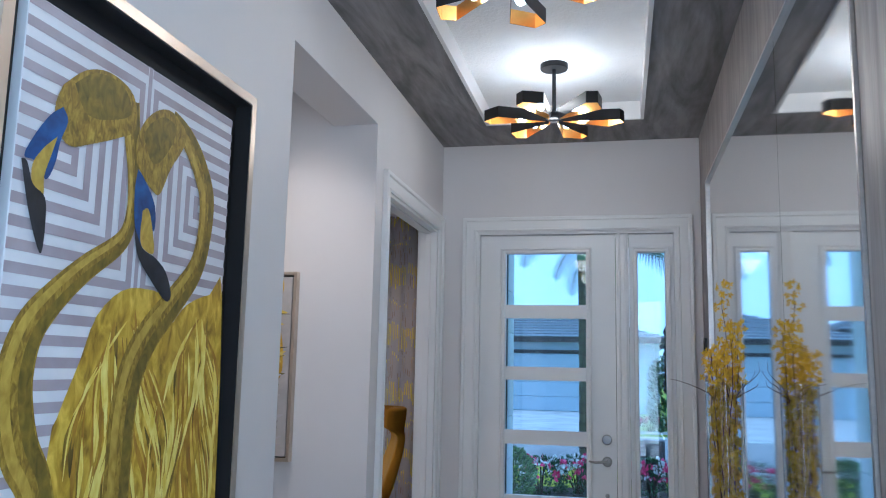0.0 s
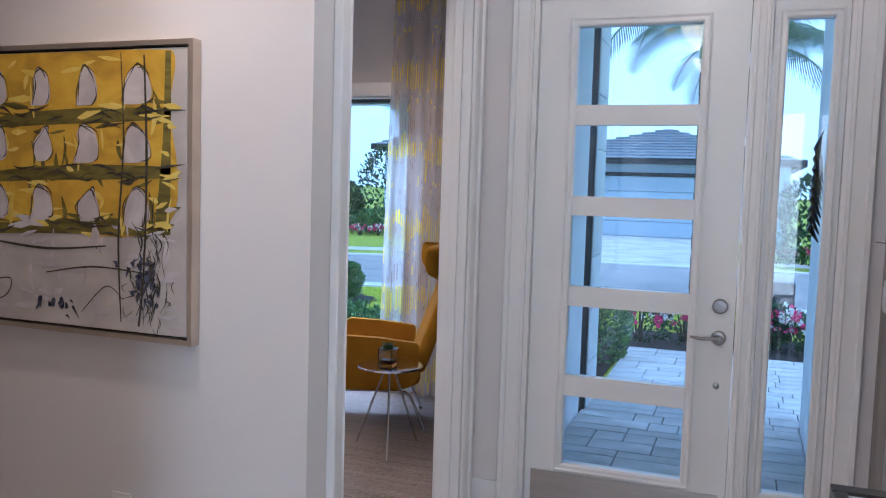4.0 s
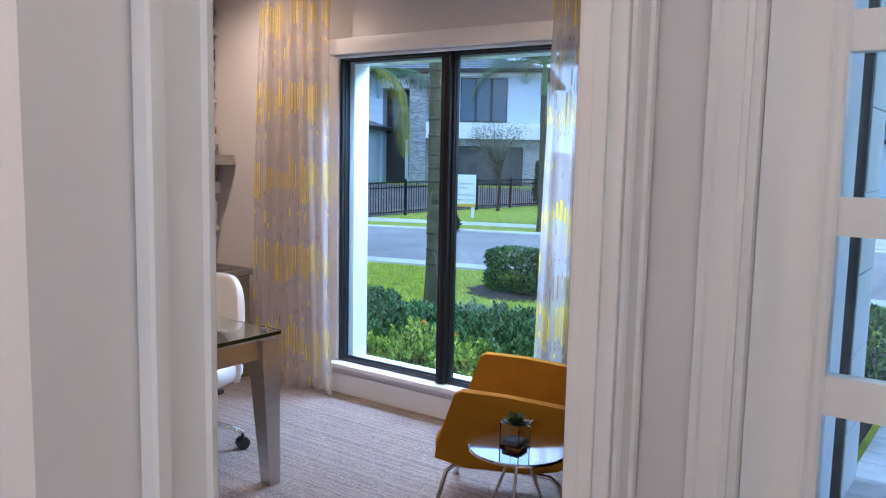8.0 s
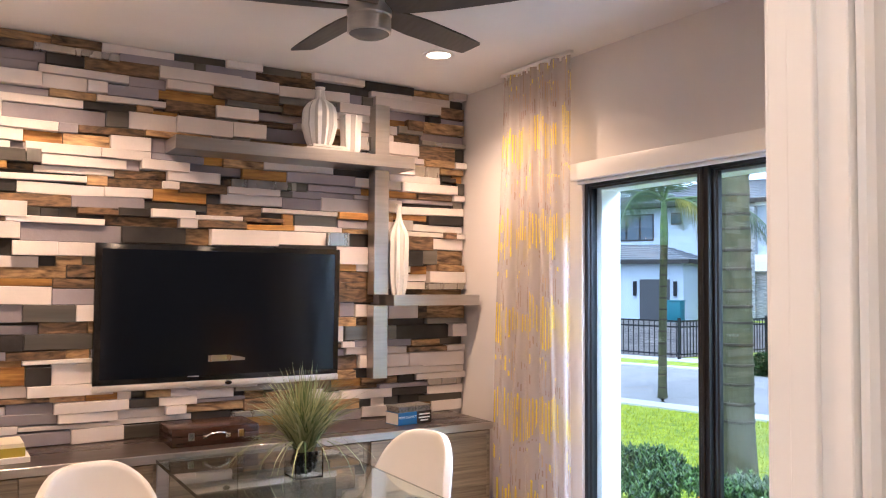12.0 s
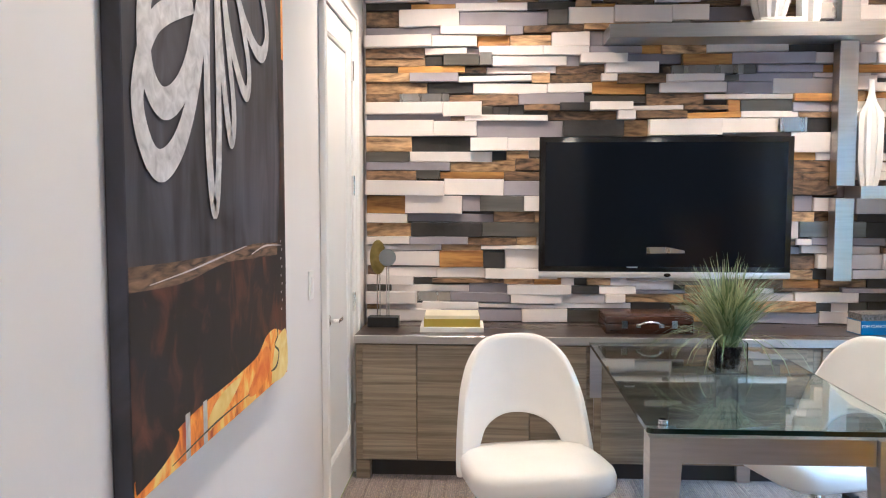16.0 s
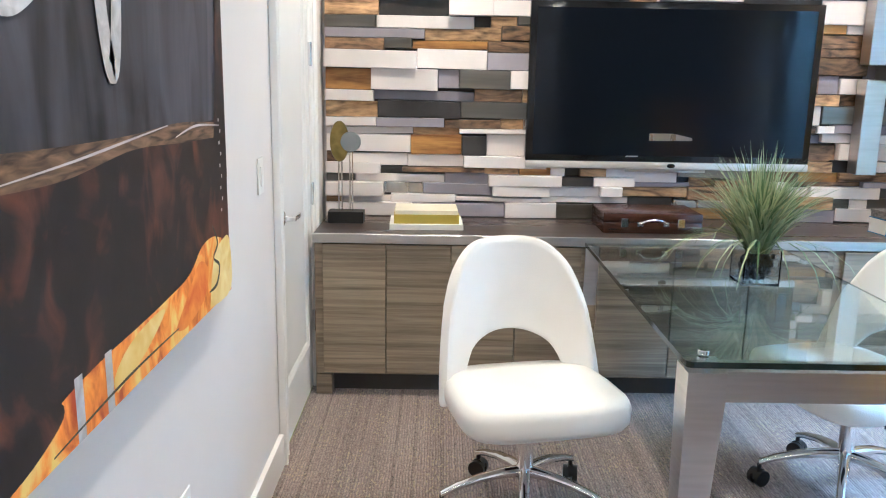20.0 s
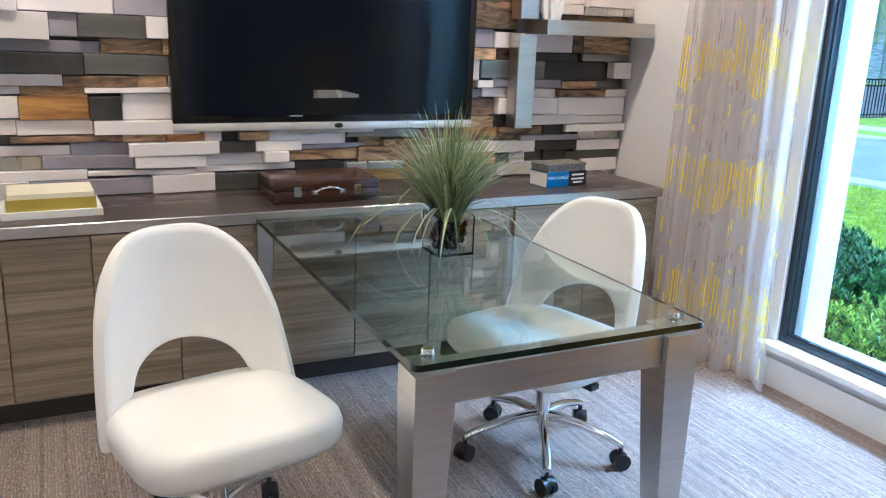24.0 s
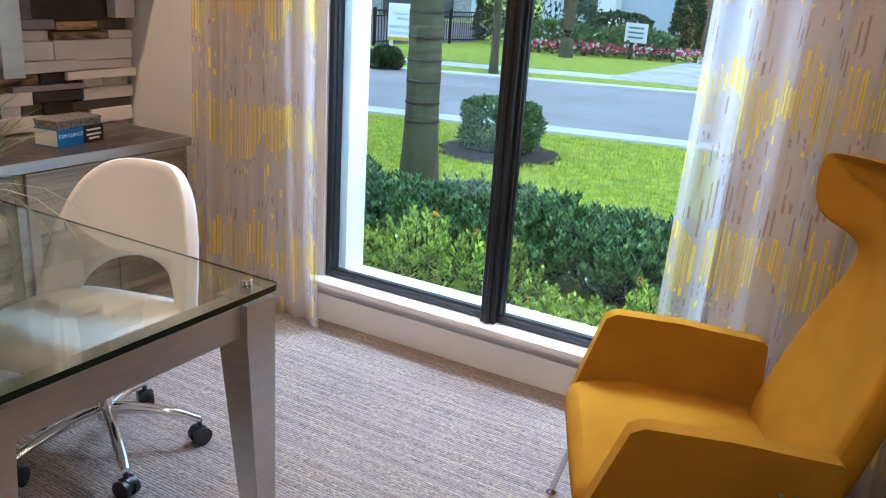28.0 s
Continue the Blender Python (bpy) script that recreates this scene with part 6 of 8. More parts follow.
part("inset_top", block(CX0 + 0.035, CX1 - 0.035, CY0 + 0.055, CY1 - 0.055, 0.778, 0.792), M_MILK, con, "white glass inset")
for y in (CY0, CY1 - 0.055):
    for x in (CX0, CX1 - 0.04):
        part("leg", block(x, x + 0.04, y, y + 0.055, 0.0, 0.754, 0.003, 1), M_CONSOLE, con)
    part("floor_rail", block(CX0 + 0.04, CX1 - 0.04, y, y + 0.055, 0.0, 0.04, 0.003, 1), M_CONSOLE, con)

M_PETAL = leafage("orchid_petal", (0.66, 0.40, 0.003), (0.92, 0.66, 0.01), 0.55)
M_TWIG = material("twig_bark", (0.09, 0.045, 0.03), 0.8, vary=0.2, scale=40)
vs = thing("orchid_vase", pose(0.418, 4.965, 0.7925), "tall clear glass cylinder of yellow orchid sprays and twigs", "vase")
bm = bmesh.new()
lathe(bm, [(0.002, 0.006), (0.060, 0.006), (0.062, 0.02), (0.066, 0.672), (0.070, 0.672), (0.066, 0.0), (0.002, 0.0)], 40)
part("glass_cylinder", bm, M_POT, vs, smooth=30)
bm = bmesh.new()
lathe(bm, [(0.058, 0.008), (0.059, 0.05), (0.03, 0.055), (0.004, 0.055)], 24)
part("pebble_bed", bm, material("amber_pebbles", (0.20, 0.10, 0.05), 0.4, vary=0.4, scale=60), vs)
rnd = random.Random(5)
twigs, blooms = bmesh.new(), bmesh.new()


def bloom(bm, c, r):
    nrm = Vector((rnd.uniform(-1, 1), rnd.uniform(-1, 1), rnd.uniform(-0.6, 0.6))).normalized()
    q = nrm.to_track_quat("Z", "Y")
    for k in range(5):
        a = 2 * math.pi * k / 5 + rnd.uniform(-0.2, 0.2)
        w = r * rnd.uniform(0.8, 1.15)
        pts = [(0.1, 0), (0.55 * math.cos(a - 0.5), 0.55 * math.sin(a - 0.5)), (math.cos(a), math.sin(a)), (0.55 * math.cos(a + 0.5), 0.55 * math.sin(a + 0.5))]
        bm.faces.new([bm.verts.new(c + q @ Vector((x * w if i else 0, y * w if i else 0, (0.25 * w if i == 2 else 0.1 * w) * rnd.uniform(-0.5, 1)))) for i, (x, y) in enumerate(pts)])


for s in range(9):
    a, top_z = 2 * math.pi * s / 9 + 0.4, (1.03 if s == 0 else rnd.uniform(0.72, 0.90))
    pts, p = [], Vector((0.02 * math.cos(a), 0.02 * math.sin(a), 0.03))
    nseg = 14
    for k in range(nseg + 1):
        t = k / nseg
        rr = 0.045 * math.sin(min(t * 1.3, 1) * 1.57) + (0.02 * max(0, t - 0.7) if s else -0.03 * t)
        pts.append(Vector((rr * math.cos(a + 0.8 * t), rr * math.sin(a + 0.8 * t), 0.03 + (top_z - 0.03) * t)) + Vector((rnd.uniform(-1, 1), rnd.uniform(-1, 1), 0)) * 0.006)
    sweep(twigs, pts, [0.0028 * (1 - 0.6 * k / nseg) for k in range(nseg + 1)], 5)
    for k in range(3, nseg + 1):
        for _ in range(13):
            off = Vector((rnd.uniform(-1, 1), rnd.uniform(-1, 1), rnd.uniform(-1, 1))) * 0.030
            if (pts[k] + off).xy.length < 0.058 or pts[k].z > 0.69:
                bloom(blooms, pts[k] + off, rnd.uniform(0.013, 0.021) * (0.8 if k > nseg - 3 else 1))
for s in range(7):
    a = rnd.uniform(0, 6.28)
    p, pts, d = Vector((0.03 * math.cos(a), 0.03 * math.sin(a), 0.60)), [], Vector((math.cos(a) * 0.5, math.sin(a) * 0.5, 1))
    for k in range(9):
        pts.append(p.copy())
        d += Vector((rnd.uniform(-0.6, 0.6) + 0.15 * math.cos(a) - 0.1, rnd.uniform(-0.6, 0.6) + 0.15 * math.sin(a), rnd.uniform(-0.35, 0.15)))
        p += d.normalized() * 0.027
        if p.x > 0.12:
            p.x = 0.12
    sweep(twigs, pts, [0.0022 - 0.0002 * k for k in range(9)], 4)
part("twigs", twigs, M_TWIG, vs)
part("blooms", blooms, M_PETAL, vs, "small yellow orchid blooms", smooth=0)

# chandeliers
M_BULB = emitter("lamp_bulb", (1.0, 0.86, 0.66), 60)


def chandelier(x, y, turn, watts=FOYER_W):
    c = thing("ceiling_lamp", pose(x, y, 2.850, 0, 0, turn), "black ceiling lamp with six gold-lined open shades, lit", "ceiling lamp", "lamps of the foyer ceiling")
    bm = bmesh.new()
    lathe(bm, [(0.072, 0.262), (0.075, 0.267), (0.075, 0.2895)], 32)
    part("canopy", bm, M_BLACK, c)
    bm = bmesh.new()
    rod(bm, (0, 0, 0.02), (0, 0, 0.263), 0.011, seg=14)
    part("stem", bm, M_BLACK, c)
    bm = bmesh.new()
    lathe(bm, [(0.035, -0.018), (0.046, -0.010), (0.046, 0.014), (0.02, 0.024)], 24)
    part("hub", bm, M_BLACK, c)
    for k in range(6):
        m = Matrix.Rotation(radians(60 * k), 4, "Z")
        bm = bmesh.new()
        line = [(0.045, 0.004), (0.30, 0.092), (0.375, 0.012), (0.345, -0.040), (0.045, -0.006)]
        h, t = 0.030, 0.0022
        outer, inner = [], []
        for i, (a, b) in enumerate(line):
            q = Vector((a, b, 0)) + (Vector((0.19, 0.0, 0)) - Vector((a, b, 0))).normalized() * t
            outer.append((bm.verts.new((a, b, -h)), bm.verts.new((a, b, h))))
            inner.append((bm.verts.new((q.x, q.y, -h)), bm.verts.new((q.x, q.y, h))))
        for i in range(4):
            f = bm.faces.new((outer[i][0], outer[i + 1][0], outer[i + 1][1], outer[i][1]))
            f.material_index = 0
            f = bm.faces.new((inner[i][1], inner[i + 1][1], inner[i + 1][0], inner[i][0]))
            f.material_index = 1
            for e in (0, 1):
                bm.faces.new((outer[i][e], outer[i + 1][e], inner[i + 1][e], inner[i][e])).material_index = 0
        bmesh.ops.transform(bm, matrix=m, verts=bm.verts)
        shade = part("shade", bm, [M_BLACK, M_GOLD], c, "bent black metal shade lined with gold", smooth=0)
        bm = bmesh.new()
        rod(bm, (0.04, 0, 0), (0.12, 0.006, 0), 0.009, seg=10)
        rod(bm, (0.12, 0.006, 0), (0.155, 0.009, 0), 0.014, seg=12)
        bmesh.ops.transform(bm, matrix=m, verts=bm.verts)
        part("socket", bm, M_BLACK, shade)
        bm = bmesh.new()
        bmesh.ops.create_uvsphere(bm, u_segments=16, v_segments=10, radius=0.021, matrix=Matrix.Translation((0.178, 0.011, 0)))
        bmesh.ops.transform(bm, matrix=m, verts=bm.verts)
        part("bulb", bm, M_BULB, shade, "glowing frosted bulb")
    lo = new("foyer_glow", bpy.data.lights.new("foyer_glow", "POINT"))
    lo.data.energy, lo.data.color, lo.data.shadow_soft_size = watts, (1.0, 0.69, 0.41), 0.18
    lo.location = (x, y, 2.84)


chandelier(-0.31, 5.88, 8, 1.5 * FOYER_W)
chandelier(-0.34, 4.28, 20)
# the last two are unseen lamps, added along the row to brighten the foyer
chandelier(-0.34, 2.67, 34)
chandelier(-0.34, 1.05, 10)

# wall controls beside the mirror
for z, h, w, lb, nm, mt in ((1.665, 0.045, 0.032, "small dark alarm keypad on the wall", "keypad", M_RUBBER), (1.545, 0.062, 0.042, "white thermostat with a ribbed front", "thermostat", M_PLATE), (1.172, 0.060, 0.040, "white light switch plate beside the mirror", "light_switch", M_PLATE)):
    o = thing(nm, pose(0.5445, 6.865, z), lb, nm.replace("_", " "))
    part("plate", block(-0.016, 0.0, -w, w, -h, h, 0.003, 1), mt, o)
    part("front", block(-0.020, -0.0165, -w * 0.6, w * 0.6, -h * 0.6, h * 0.6, 0.001, 1), M_TRIM if mt is M_PLATE else M_PIANO, o)

# ---- outdoors ----
M_LAWN = material("lawn", (0.42, 0.46, 0.02), 0.9, vary=0.18, scale=9, bump=0.8, bscale=55, color2=(0.12, 0.20, 0.010))
M_ASPH = material("pale_asphalt", (0.32, 0.30, 0.285), 0.85, vary=0.08, scale=0.8, bump=0.2, bscale=120)
M_CONC = material("concrete", (0.62, 0.61, 0.58), 0.85, vary=0.06, scale=1.5, bump=0.2, bscale=80)
M_MULCH = material("dark_mulch", (0.035, 0.025, 0.02), 0.95, vary=0.4, scale=30, bump=1.0, bscale=60)
GZ = -0.15
solid("ground", block(-400, 400, -400, 700, GZ - 0.4, GZ), M_LAWN, "bright green lawn to the horizon", "ground", kind="structure", smooth=0)
solid("ground_near", block(-6.5, 6.5, 7.30, 9.205, GZ, GZ + 0.012), M_MULCH, "dark mulch bed along the house", "ground", kind="structure", smooth=0)


def strip(name, near, far, z, thick, mat, label, cat):
    """A band between two lines y(x), from x = -60 to 60."""
    bm = bmesh.new()
    xs = [-60 + 4 * i for i in range(31)]
    rows = [[bm.verts.new((x, fn(x), zz)) for x in xs] for fn, zz in ((near, z), (far, z), (far, z - thick), (near, z - thick))]
    for a, b in zip(rows, rows[1:] + rows[:1]):
        for i in range(len(xs) - 1):
            bm.faces.new((a[i], a[i + 1], b[i + 1], b[i]))
    return solid(name, bm, mat, label, cat, kind="structure", smooth=0)


near_edge = lambda x: 16.5 + (0.24 * (x + 3.5) if x < -3.5 else 0.0)
far_edge = lambda x: 22.8 + (0.36 * (x + 3.0) if x < -3.0 else 0.0)
strip("road", near_edge, far_edge, GZ + 0.004, 0.1, M_ASPH, "pale grey asphalt street", "road")
strip("curb_near", lambda x: near_edge(x) - 0.45, near_edge, GZ + 0.03, 0.2, M_CONC, "pale concrete gutter kerb", "kerb")
strip("curb_far", far_edge, lambda x: far_edge(x) + 0.4, GZ + 0.03, 0.2, M_CONC, "pale concrete gutter kerb", "kerb")
strip("pavement", lambda x: far_edge(x) + 1.7, lambda x: far_edge(x) + 2.7, GZ + 0.012, 0.1, M_CONC, "pale concrete sidewalk", "pavement")

# porch walls
M_PORCH = material("porch_stucco", (0.84, 0.85, 0.86), 0.8, vary=0.03, scale=3, bump=0.2, bscale=100)
M_CLAD = material("porch_stone_tile", (0.74, 0.75, 0.75), 0.6, vary=0.06, scale=2, bump=0.1, bscale=60, by_piece=0.06)
wall("wall_porch_west", [(-1.30, -1.06, 7.30, 9.30, GZ, 3.2)], M_PORCH, "pale stucco porch wall")
pil = thing("porch_pillar", pose(-1.18, 9.62, GZ), "square porch pillar clad in large pale stone tiles", "pillar")
part("core", block(-0.14, 0.14, -0.20, 0.20, 0.0, 3.6), M_PORCH, pil, smooth=0)
for k in range(9):
    part("tile", block(0.141, 0.155, -0.21, 0.21, 0.004 + 0.40 * k, 0.396 + 0.40 * k, 0.002, 1), M_CLAD, pil)
    part("tile", block(-0.14, 0.155, -0.215, -0.201, 0.004 + 0.40 * k, 0.396 + 0.40 * k, 0.002, 1), M_CLAD, pil)
part("dark_joint", block(0.10, 0.150, -0.245, -0.2155, 0.0, 3.6), M_FRAME, pil, "dark metal joint")
wall("wall_porch_east", [(0.46, 0.80, 7.30, 9.60, GZ, 3.2)], M_PORCH, "pale stucco porch wall")
wall("wall_facade", [(-12.0, -5.42, 5.0, 9.20, GZ, 3.2), (-5.42, -1.30, 9.201, 9.204, GZ, 0.2)], M_PORCH, "pale stucco facade")
solid("porch_roof", block(-1.30, 0.80, 7.30, 9.2, 3.2, 3.5), M_PORCH, "flat porch roof", "roof", kind="structure", smooth=0)
lantern = thing("wall_sculpture", pose(0.44, 8.7, 1.55), "dark metal wall ornament on the porch", "wall ornament")
bm = bmesh.new()
for i in range(9):
    sweep(bm, [(0.0, -0.02 * i + 0.1, -0.28 + 0.05 * i), (-0.05, -0.02 * i + 0.1, -0.20 + 0.06 * i), (-0.02, -0.02 * i + 0.12, -0.10 + 0.06 * i)], [0.004, 0.022, 0.004], 6)
part("metal_leaves", bm, M_BLACK, lantern)
solid("utility_box", block(0.24, 0.61, 13.45, 13.80, GZ, 0.56, 0.02), M_BLACK, "dark square utility box beyond the flowers", "utility box")

# leafy plants
M_HEDGE = leafage("hedge_leaf", (0.010, 0.045, 0.014), (0.17, 0.30, 0.06), 0.30, 1.0)
M_LIME = leafage("lime_leaf", (0.06, 0.13, 0.012), (0.56, 0.62, 0.07), 0.30)
M_DKBUSH = leafage("dark_bush_leaf", (0.012, 0.035, 0.012), (0.05, 0.11, 0.03), 0.45)
M_PALMLEAF = leafage("palm_leaf", (0.018, 0.05, 0.016), (0.07, 0.13, 0.035), 0.4)
M_PALMDRY = leafage("palm_leaf_yellow", (0.16, 0.16, 0.02), (0.42, 0.36, 0.04), 0.5)
M_PINK = leafage("pink_flower", (0.55, 0.02, 0.12), (0.80, 0.10, 0.30), 0.6)
M_WHITEF = leafage("white_flower", (0.65, 0.65, 0.65), (0.85, 0.85, 0.82), 0.6)
M_ORF = leafage("orange_flower", (0.75, 0.30, 0.02), (0.85, 0.45, 0.05), 0.6)
M_TWIGO = material("shrub_twig", (0.06, 0.045, 0.03), 0.9, vary=0.2)


def scatter_leaves(rnd, count, inside, size, verts, faces, aspect=0.58):
    """Add count small pointed leaves, two triangles each, at places that inside() gives with an outward direction."""
    for _ in range(count):
        p, d = inside(rnd)
        d = (d + Vector((rnd.uniform(-1, 1), rnd.uniform(-1, 1), rnd.uniform(-0.6, 1)))).normalized()
        s = d.cross(Vector((rnd.uniform(-1, 1), rnd.uniform(-1, 1), rnd.uniform(-1, 1)))).normalized()
        ln = size * rnd.uniform(0.7, 1.3)
        b = len(verts)
        up = d.cross(s) * ln * 0.12
        verts += [p, p + d * ln * 0.5 + s * ln * aspect * 0.5 + up, p + d * ln, p + d * ln * 0.5 - s * ln * aspect * 0.5 + up]
        faces += [(b, b + 1, b + 2), (b, b + 2, b + 3)]


def leaf_mesh(name, verts, faces, mat, parent, label=""):
    me = bpy.data.meshes.new(name)
    me.from_pydata([tuple(v) for v in verts], [], faces)
    me.materials.append(mat)
    ob = new(name, me)
    ob.parent = parent
    return tagged(ob, label)


def shrub(name, x, y, z, rx, ry, h, count, size, mat, seed, label, cat="shrub", group="", flowers=None, boxy=2.0, z0=0.0):
    """A bush: twigs, and leaves on and under an uneven skin."""
    rnd = random.Random(seed)
    t = thing(name, pose(x, y, z), label, cat, group)
    bm = bmesh.new()
    for k in range(7):
        a, e = rnd.uniform(0, 6.28), rnd.uniform(0.2, 0.7)
        sweep(bm, [(0.03 * math.cos(a), 0.03 * math.sin(a), -0.02), (rx * e * 0.5 * math.cos(a), ry * e * 0.5 * math.sin(a), h * 0.4), (rx * e * math.cos(a), ry * e * math.sin(a), h * 0.8)], [0.016, 0.01, 0.004], 5)
    part("stems", bm, M_TWIGO, t)

    def inside(r):
        a, v = r.uniform(0, 2 * math.pi), r.uniform(0.03, 1)
        ca, sa = math.cos(a), math.sin(a)
        k = (abs(ca) ** (2 * boxy / 2) + abs(sa) ** (2 * boxy / 2)) ** (-1 / (2 * boxy / 2))
        flat = 0.88 if boxy > 4 else 0.55
        prof = (1 - max(0, (v - flat) / (1 - flat)) ** 2.4) ** 0.5 * (0.8 + 0.2 * min(1, v / 0.25))
        bump = 0.86 + (0.12 if boxy > 4 else 0.22) * noise.noise(Vector((ca * 2.2 + seed, sa * 2.2, v * 2.6)))
        depth = r.uniform(0.55, 1) ** 0.45
        rr = k * prof * bump * depth
        return Vector((rx * rr * ca, ry * rr * sa, z0 + (h - z0) * v * (0.93 + 0.07 * bump))), Vector((ca, sa, 0.5 + v * 0.6))
    vs, fs = [], []
    scatter_leaves(rnd, count, inside, size, vs, fs)
    leaf_mesh("leaves", vs, fs, mat, t)
    if flowers:
        for fm, n in flowers:
            vs, fs = [], []
            for _ in range(n):
                p, d = inside(rnd)
                if p.z < 0.45 * h:
                    p.z += 0.45 * h
                p = Vector((p.x * 1.05, p.y * 1.05, min(p.z * 1.03, h)))
                scatter_leaves(rnd, 7, lambda r: (p + Vector((r.uniform(-1, 1), r.uniform(-1, 1), r.uniform(-1, 1))) * size * 0.5, d), size * 0.9, vs, fs, 0.9)
            leaf_mesh("blossoms", vs, fs, fm, t)
    return t


def shoot_shrub(name, x, y, z, rx, ry, h, shoots, leaves, size, mat, seed, label, group, flowers=0, wild=0.25):
    """A loose shrub of leafy shoots that end at uneven heights, with gaps between them."""
    rnd = random.Random(seed)
    t = thing(name, pose(x, y, z), label, "shrub", group)
    bm = bmesh.new()
    vs, fs, fv, ff = [], [], [], []
    for k in range(shoots):
        a, e = rnd.uniform(0, 2 * math.pi), rnd.random() ** 0.5
        cap = h * (1 - 0.38 * e ** 3) * (1 + wild * rnd.uniform(-1, 0.7))
        root = Vector((rx * 0.35 * e * math.cos(a), ry * 0.35 * e * math.sin(a), 0.0))
        knee = Vector((rx * 0.8 * e * math.cos(a), ry * 0.8 * e * math.sin(a), cap * 0.55))
        tip = Vector((rx * e * math.cos(a) + rnd.uniform(-0.04, 0.04), ry * e * math.sin(a) + rnd.uniform(-0.04, 0.04), cap))
        if k % 4 == 0:
            sweep(bm, [root, knee, tip], [0.009, 0.006, 0.002], 4)
        for i in range(leaves):
            u = (i + rnd.random()) / leaves
            p = knee.lerp(tip, u ** 0.8) if u > 0.25 else root.lerp(knee, 0.4 + 0.6 * u / 0.25)
            q = i * 2.4 + rnd.uniform(-0.4, 0.4)
            up = 0.25 + 0.9 * u
            d = (Vector((math.cos(q), math.sin(q), up)) + 0.35 * (tip - knee).normalized()).normalized()
            side = d.cross(Vector((rnd.uniform(-0.4, 0.4), rnd.uniform(-0.4, 0.4), 1))).normalized()
            ln = size * rnd.uniform(0.7, 1.25) * (1.0 if u < 0.85 else 0.75)
            b = len(vs)
            lift = d.cross(side) * ln * 0.10
            vs += [p] + [p + d * ln * f + side * ln * w + (lift if w else lift * 0) for f, w in ((0.25, 0.21), (0.62, 0.24), (1.0, 0.0), (0.62, -0.24), (0.25, -0.21))]
            fs += [(b, b + 1, b + 2, b + 3), (b, b + 3, b + 4, b + 5)]
        if k < flowers:
            for _ in range(26):
                d = Vector((rnd.uniform(-1, 1), rnd.uniform(-1, 1), rnd.uniform(-0.2, 1))).normalized()
                side = d.cross(Vector((rnd.uniform(-1, 1), rnd.uniform(-1, 1), 0.3))).normalized() * 0.006
                b = len(fv)
                fv += [tip - side, tip + side, tip + d * rnd.uniform(0.022, 0.036)]
                ff.append((b, b + 1, b + 2))
    part("stems", bm, M_TWIGO, t)
    leaf_mesh("leaves", vs, fs, mat, t)
    if flowers:
        leaf_mesh("blossoms", fv, ff, M_ORF, t, "feathery orange blossoms")
    return t


# hedge under the window: glossy dark shrubs, with lighter ones in front
for i in range(9):
    shoot_shrub("hedge_shrub", -5.75 + 0.52 * i, 10.50 + 0.10 * (i % 2), GZ, 0.46, 0.50, 0.42 + 0.014 * i + 0.04 * math.sin(i * 2.1), 300, 26, 0.048, M_HEDGE, 40 + i, "dense glossy dark green hedge shrub under the window", "hedge under the window", wild=0.18)
for i, (x, h, n) in enumerate(((-4.95, 0.36, 75), (-4.50, 0.28, 45), (-4.02, 0.42, 80), (-3.62, 0.36, 60), (-3.18, 0.20, 36), (-2.72, 0.30, 48), (-2.32, 0.38, 80), (-1.95, 0.32, 60))):
    shoot_shrub("low_shrub", x, 9.84 + 0.09 * (i % 2), GZ, 0.27, 0.24, h, n, 24, 0.040, M_LIME, 60 + i, "light green low shrub with a few orange flowers", "low shrubs under the window", 2 if i % 2 else 1, 0.35)
shrub("round_bush", -5.58, 13.92, GZ, 0.44, 0.36, 0.56, 5200, 0.045, M_HEDGE, 80, "clipped dark green bush on the lawn", boxy=6)
bm = bmesh.new()
lathe(bm, [(0.66, 0.004), (0.58, 0.02), (0.30, 0.035), (0.1, 0.04)], 48, (-5.58, 13.92, GZ))
for v in bm.verts:
    v.co.x += 0.16 * noise.noise(v.co * 5.0)
    v.co.y += 0.16 * noise.noise(v.co * 5.0 + Vector((7, 3, 1)))
solid("mulch_ring", bm, M_MULCH, "bed of dark mulch round the bush", "mulch bed", kind="structure")
shrub("porch_shrub", -1.28, 11.45, GZ, 0.34, 0.36, 0.72, 1800, 0.06, M_HEDGE, 81, "dark green shrub beside the porch walk")
solid("mulch_porch", block(-2.6, -1.12, 9.9, 13.3, GZ, GZ + 0.02), M_MULCH, "bed of dark mulch beside the walk", "mulch bed", kind="structure")
solid("mulch_flowers", block(-1.5, 2.6, 12.0, 13.3, GZ + 0.0205, GZ + 0.05), M_MULCH, "bed of dark mulch under the flowers", "mulch bed", kind="structure")
for i in range(7):
    shrub("flower_clump", -1.0 + 0.47 * i, 12.55 + 0.2 * (i % 2), GZ + 0.04, 0.34, 0.32, 0.48, 520, 0.055, M_DKBUSH, 90 + i, "low clump of pink and white bedding flowers", "flowers", "flowers by the walk", [(M_PINK, 26), (M_WHITEF, 24)])

# palms
M_PALMBARK = material("palm_bark", (0.095, 0.090, 0.042), 0.85, vary=0.2, scale=7, bump=0.5, bscale=30, stretch=(1, 1, 0.4))
M_SHAFT = material("palm_crownshaft", (0.16, 0.24, 0.10), 0.5, vary=0.12, scale=5)
M_RING = material("palm_ring", (0.06, 0.045, 0.03), 0.9, vary=0.2)


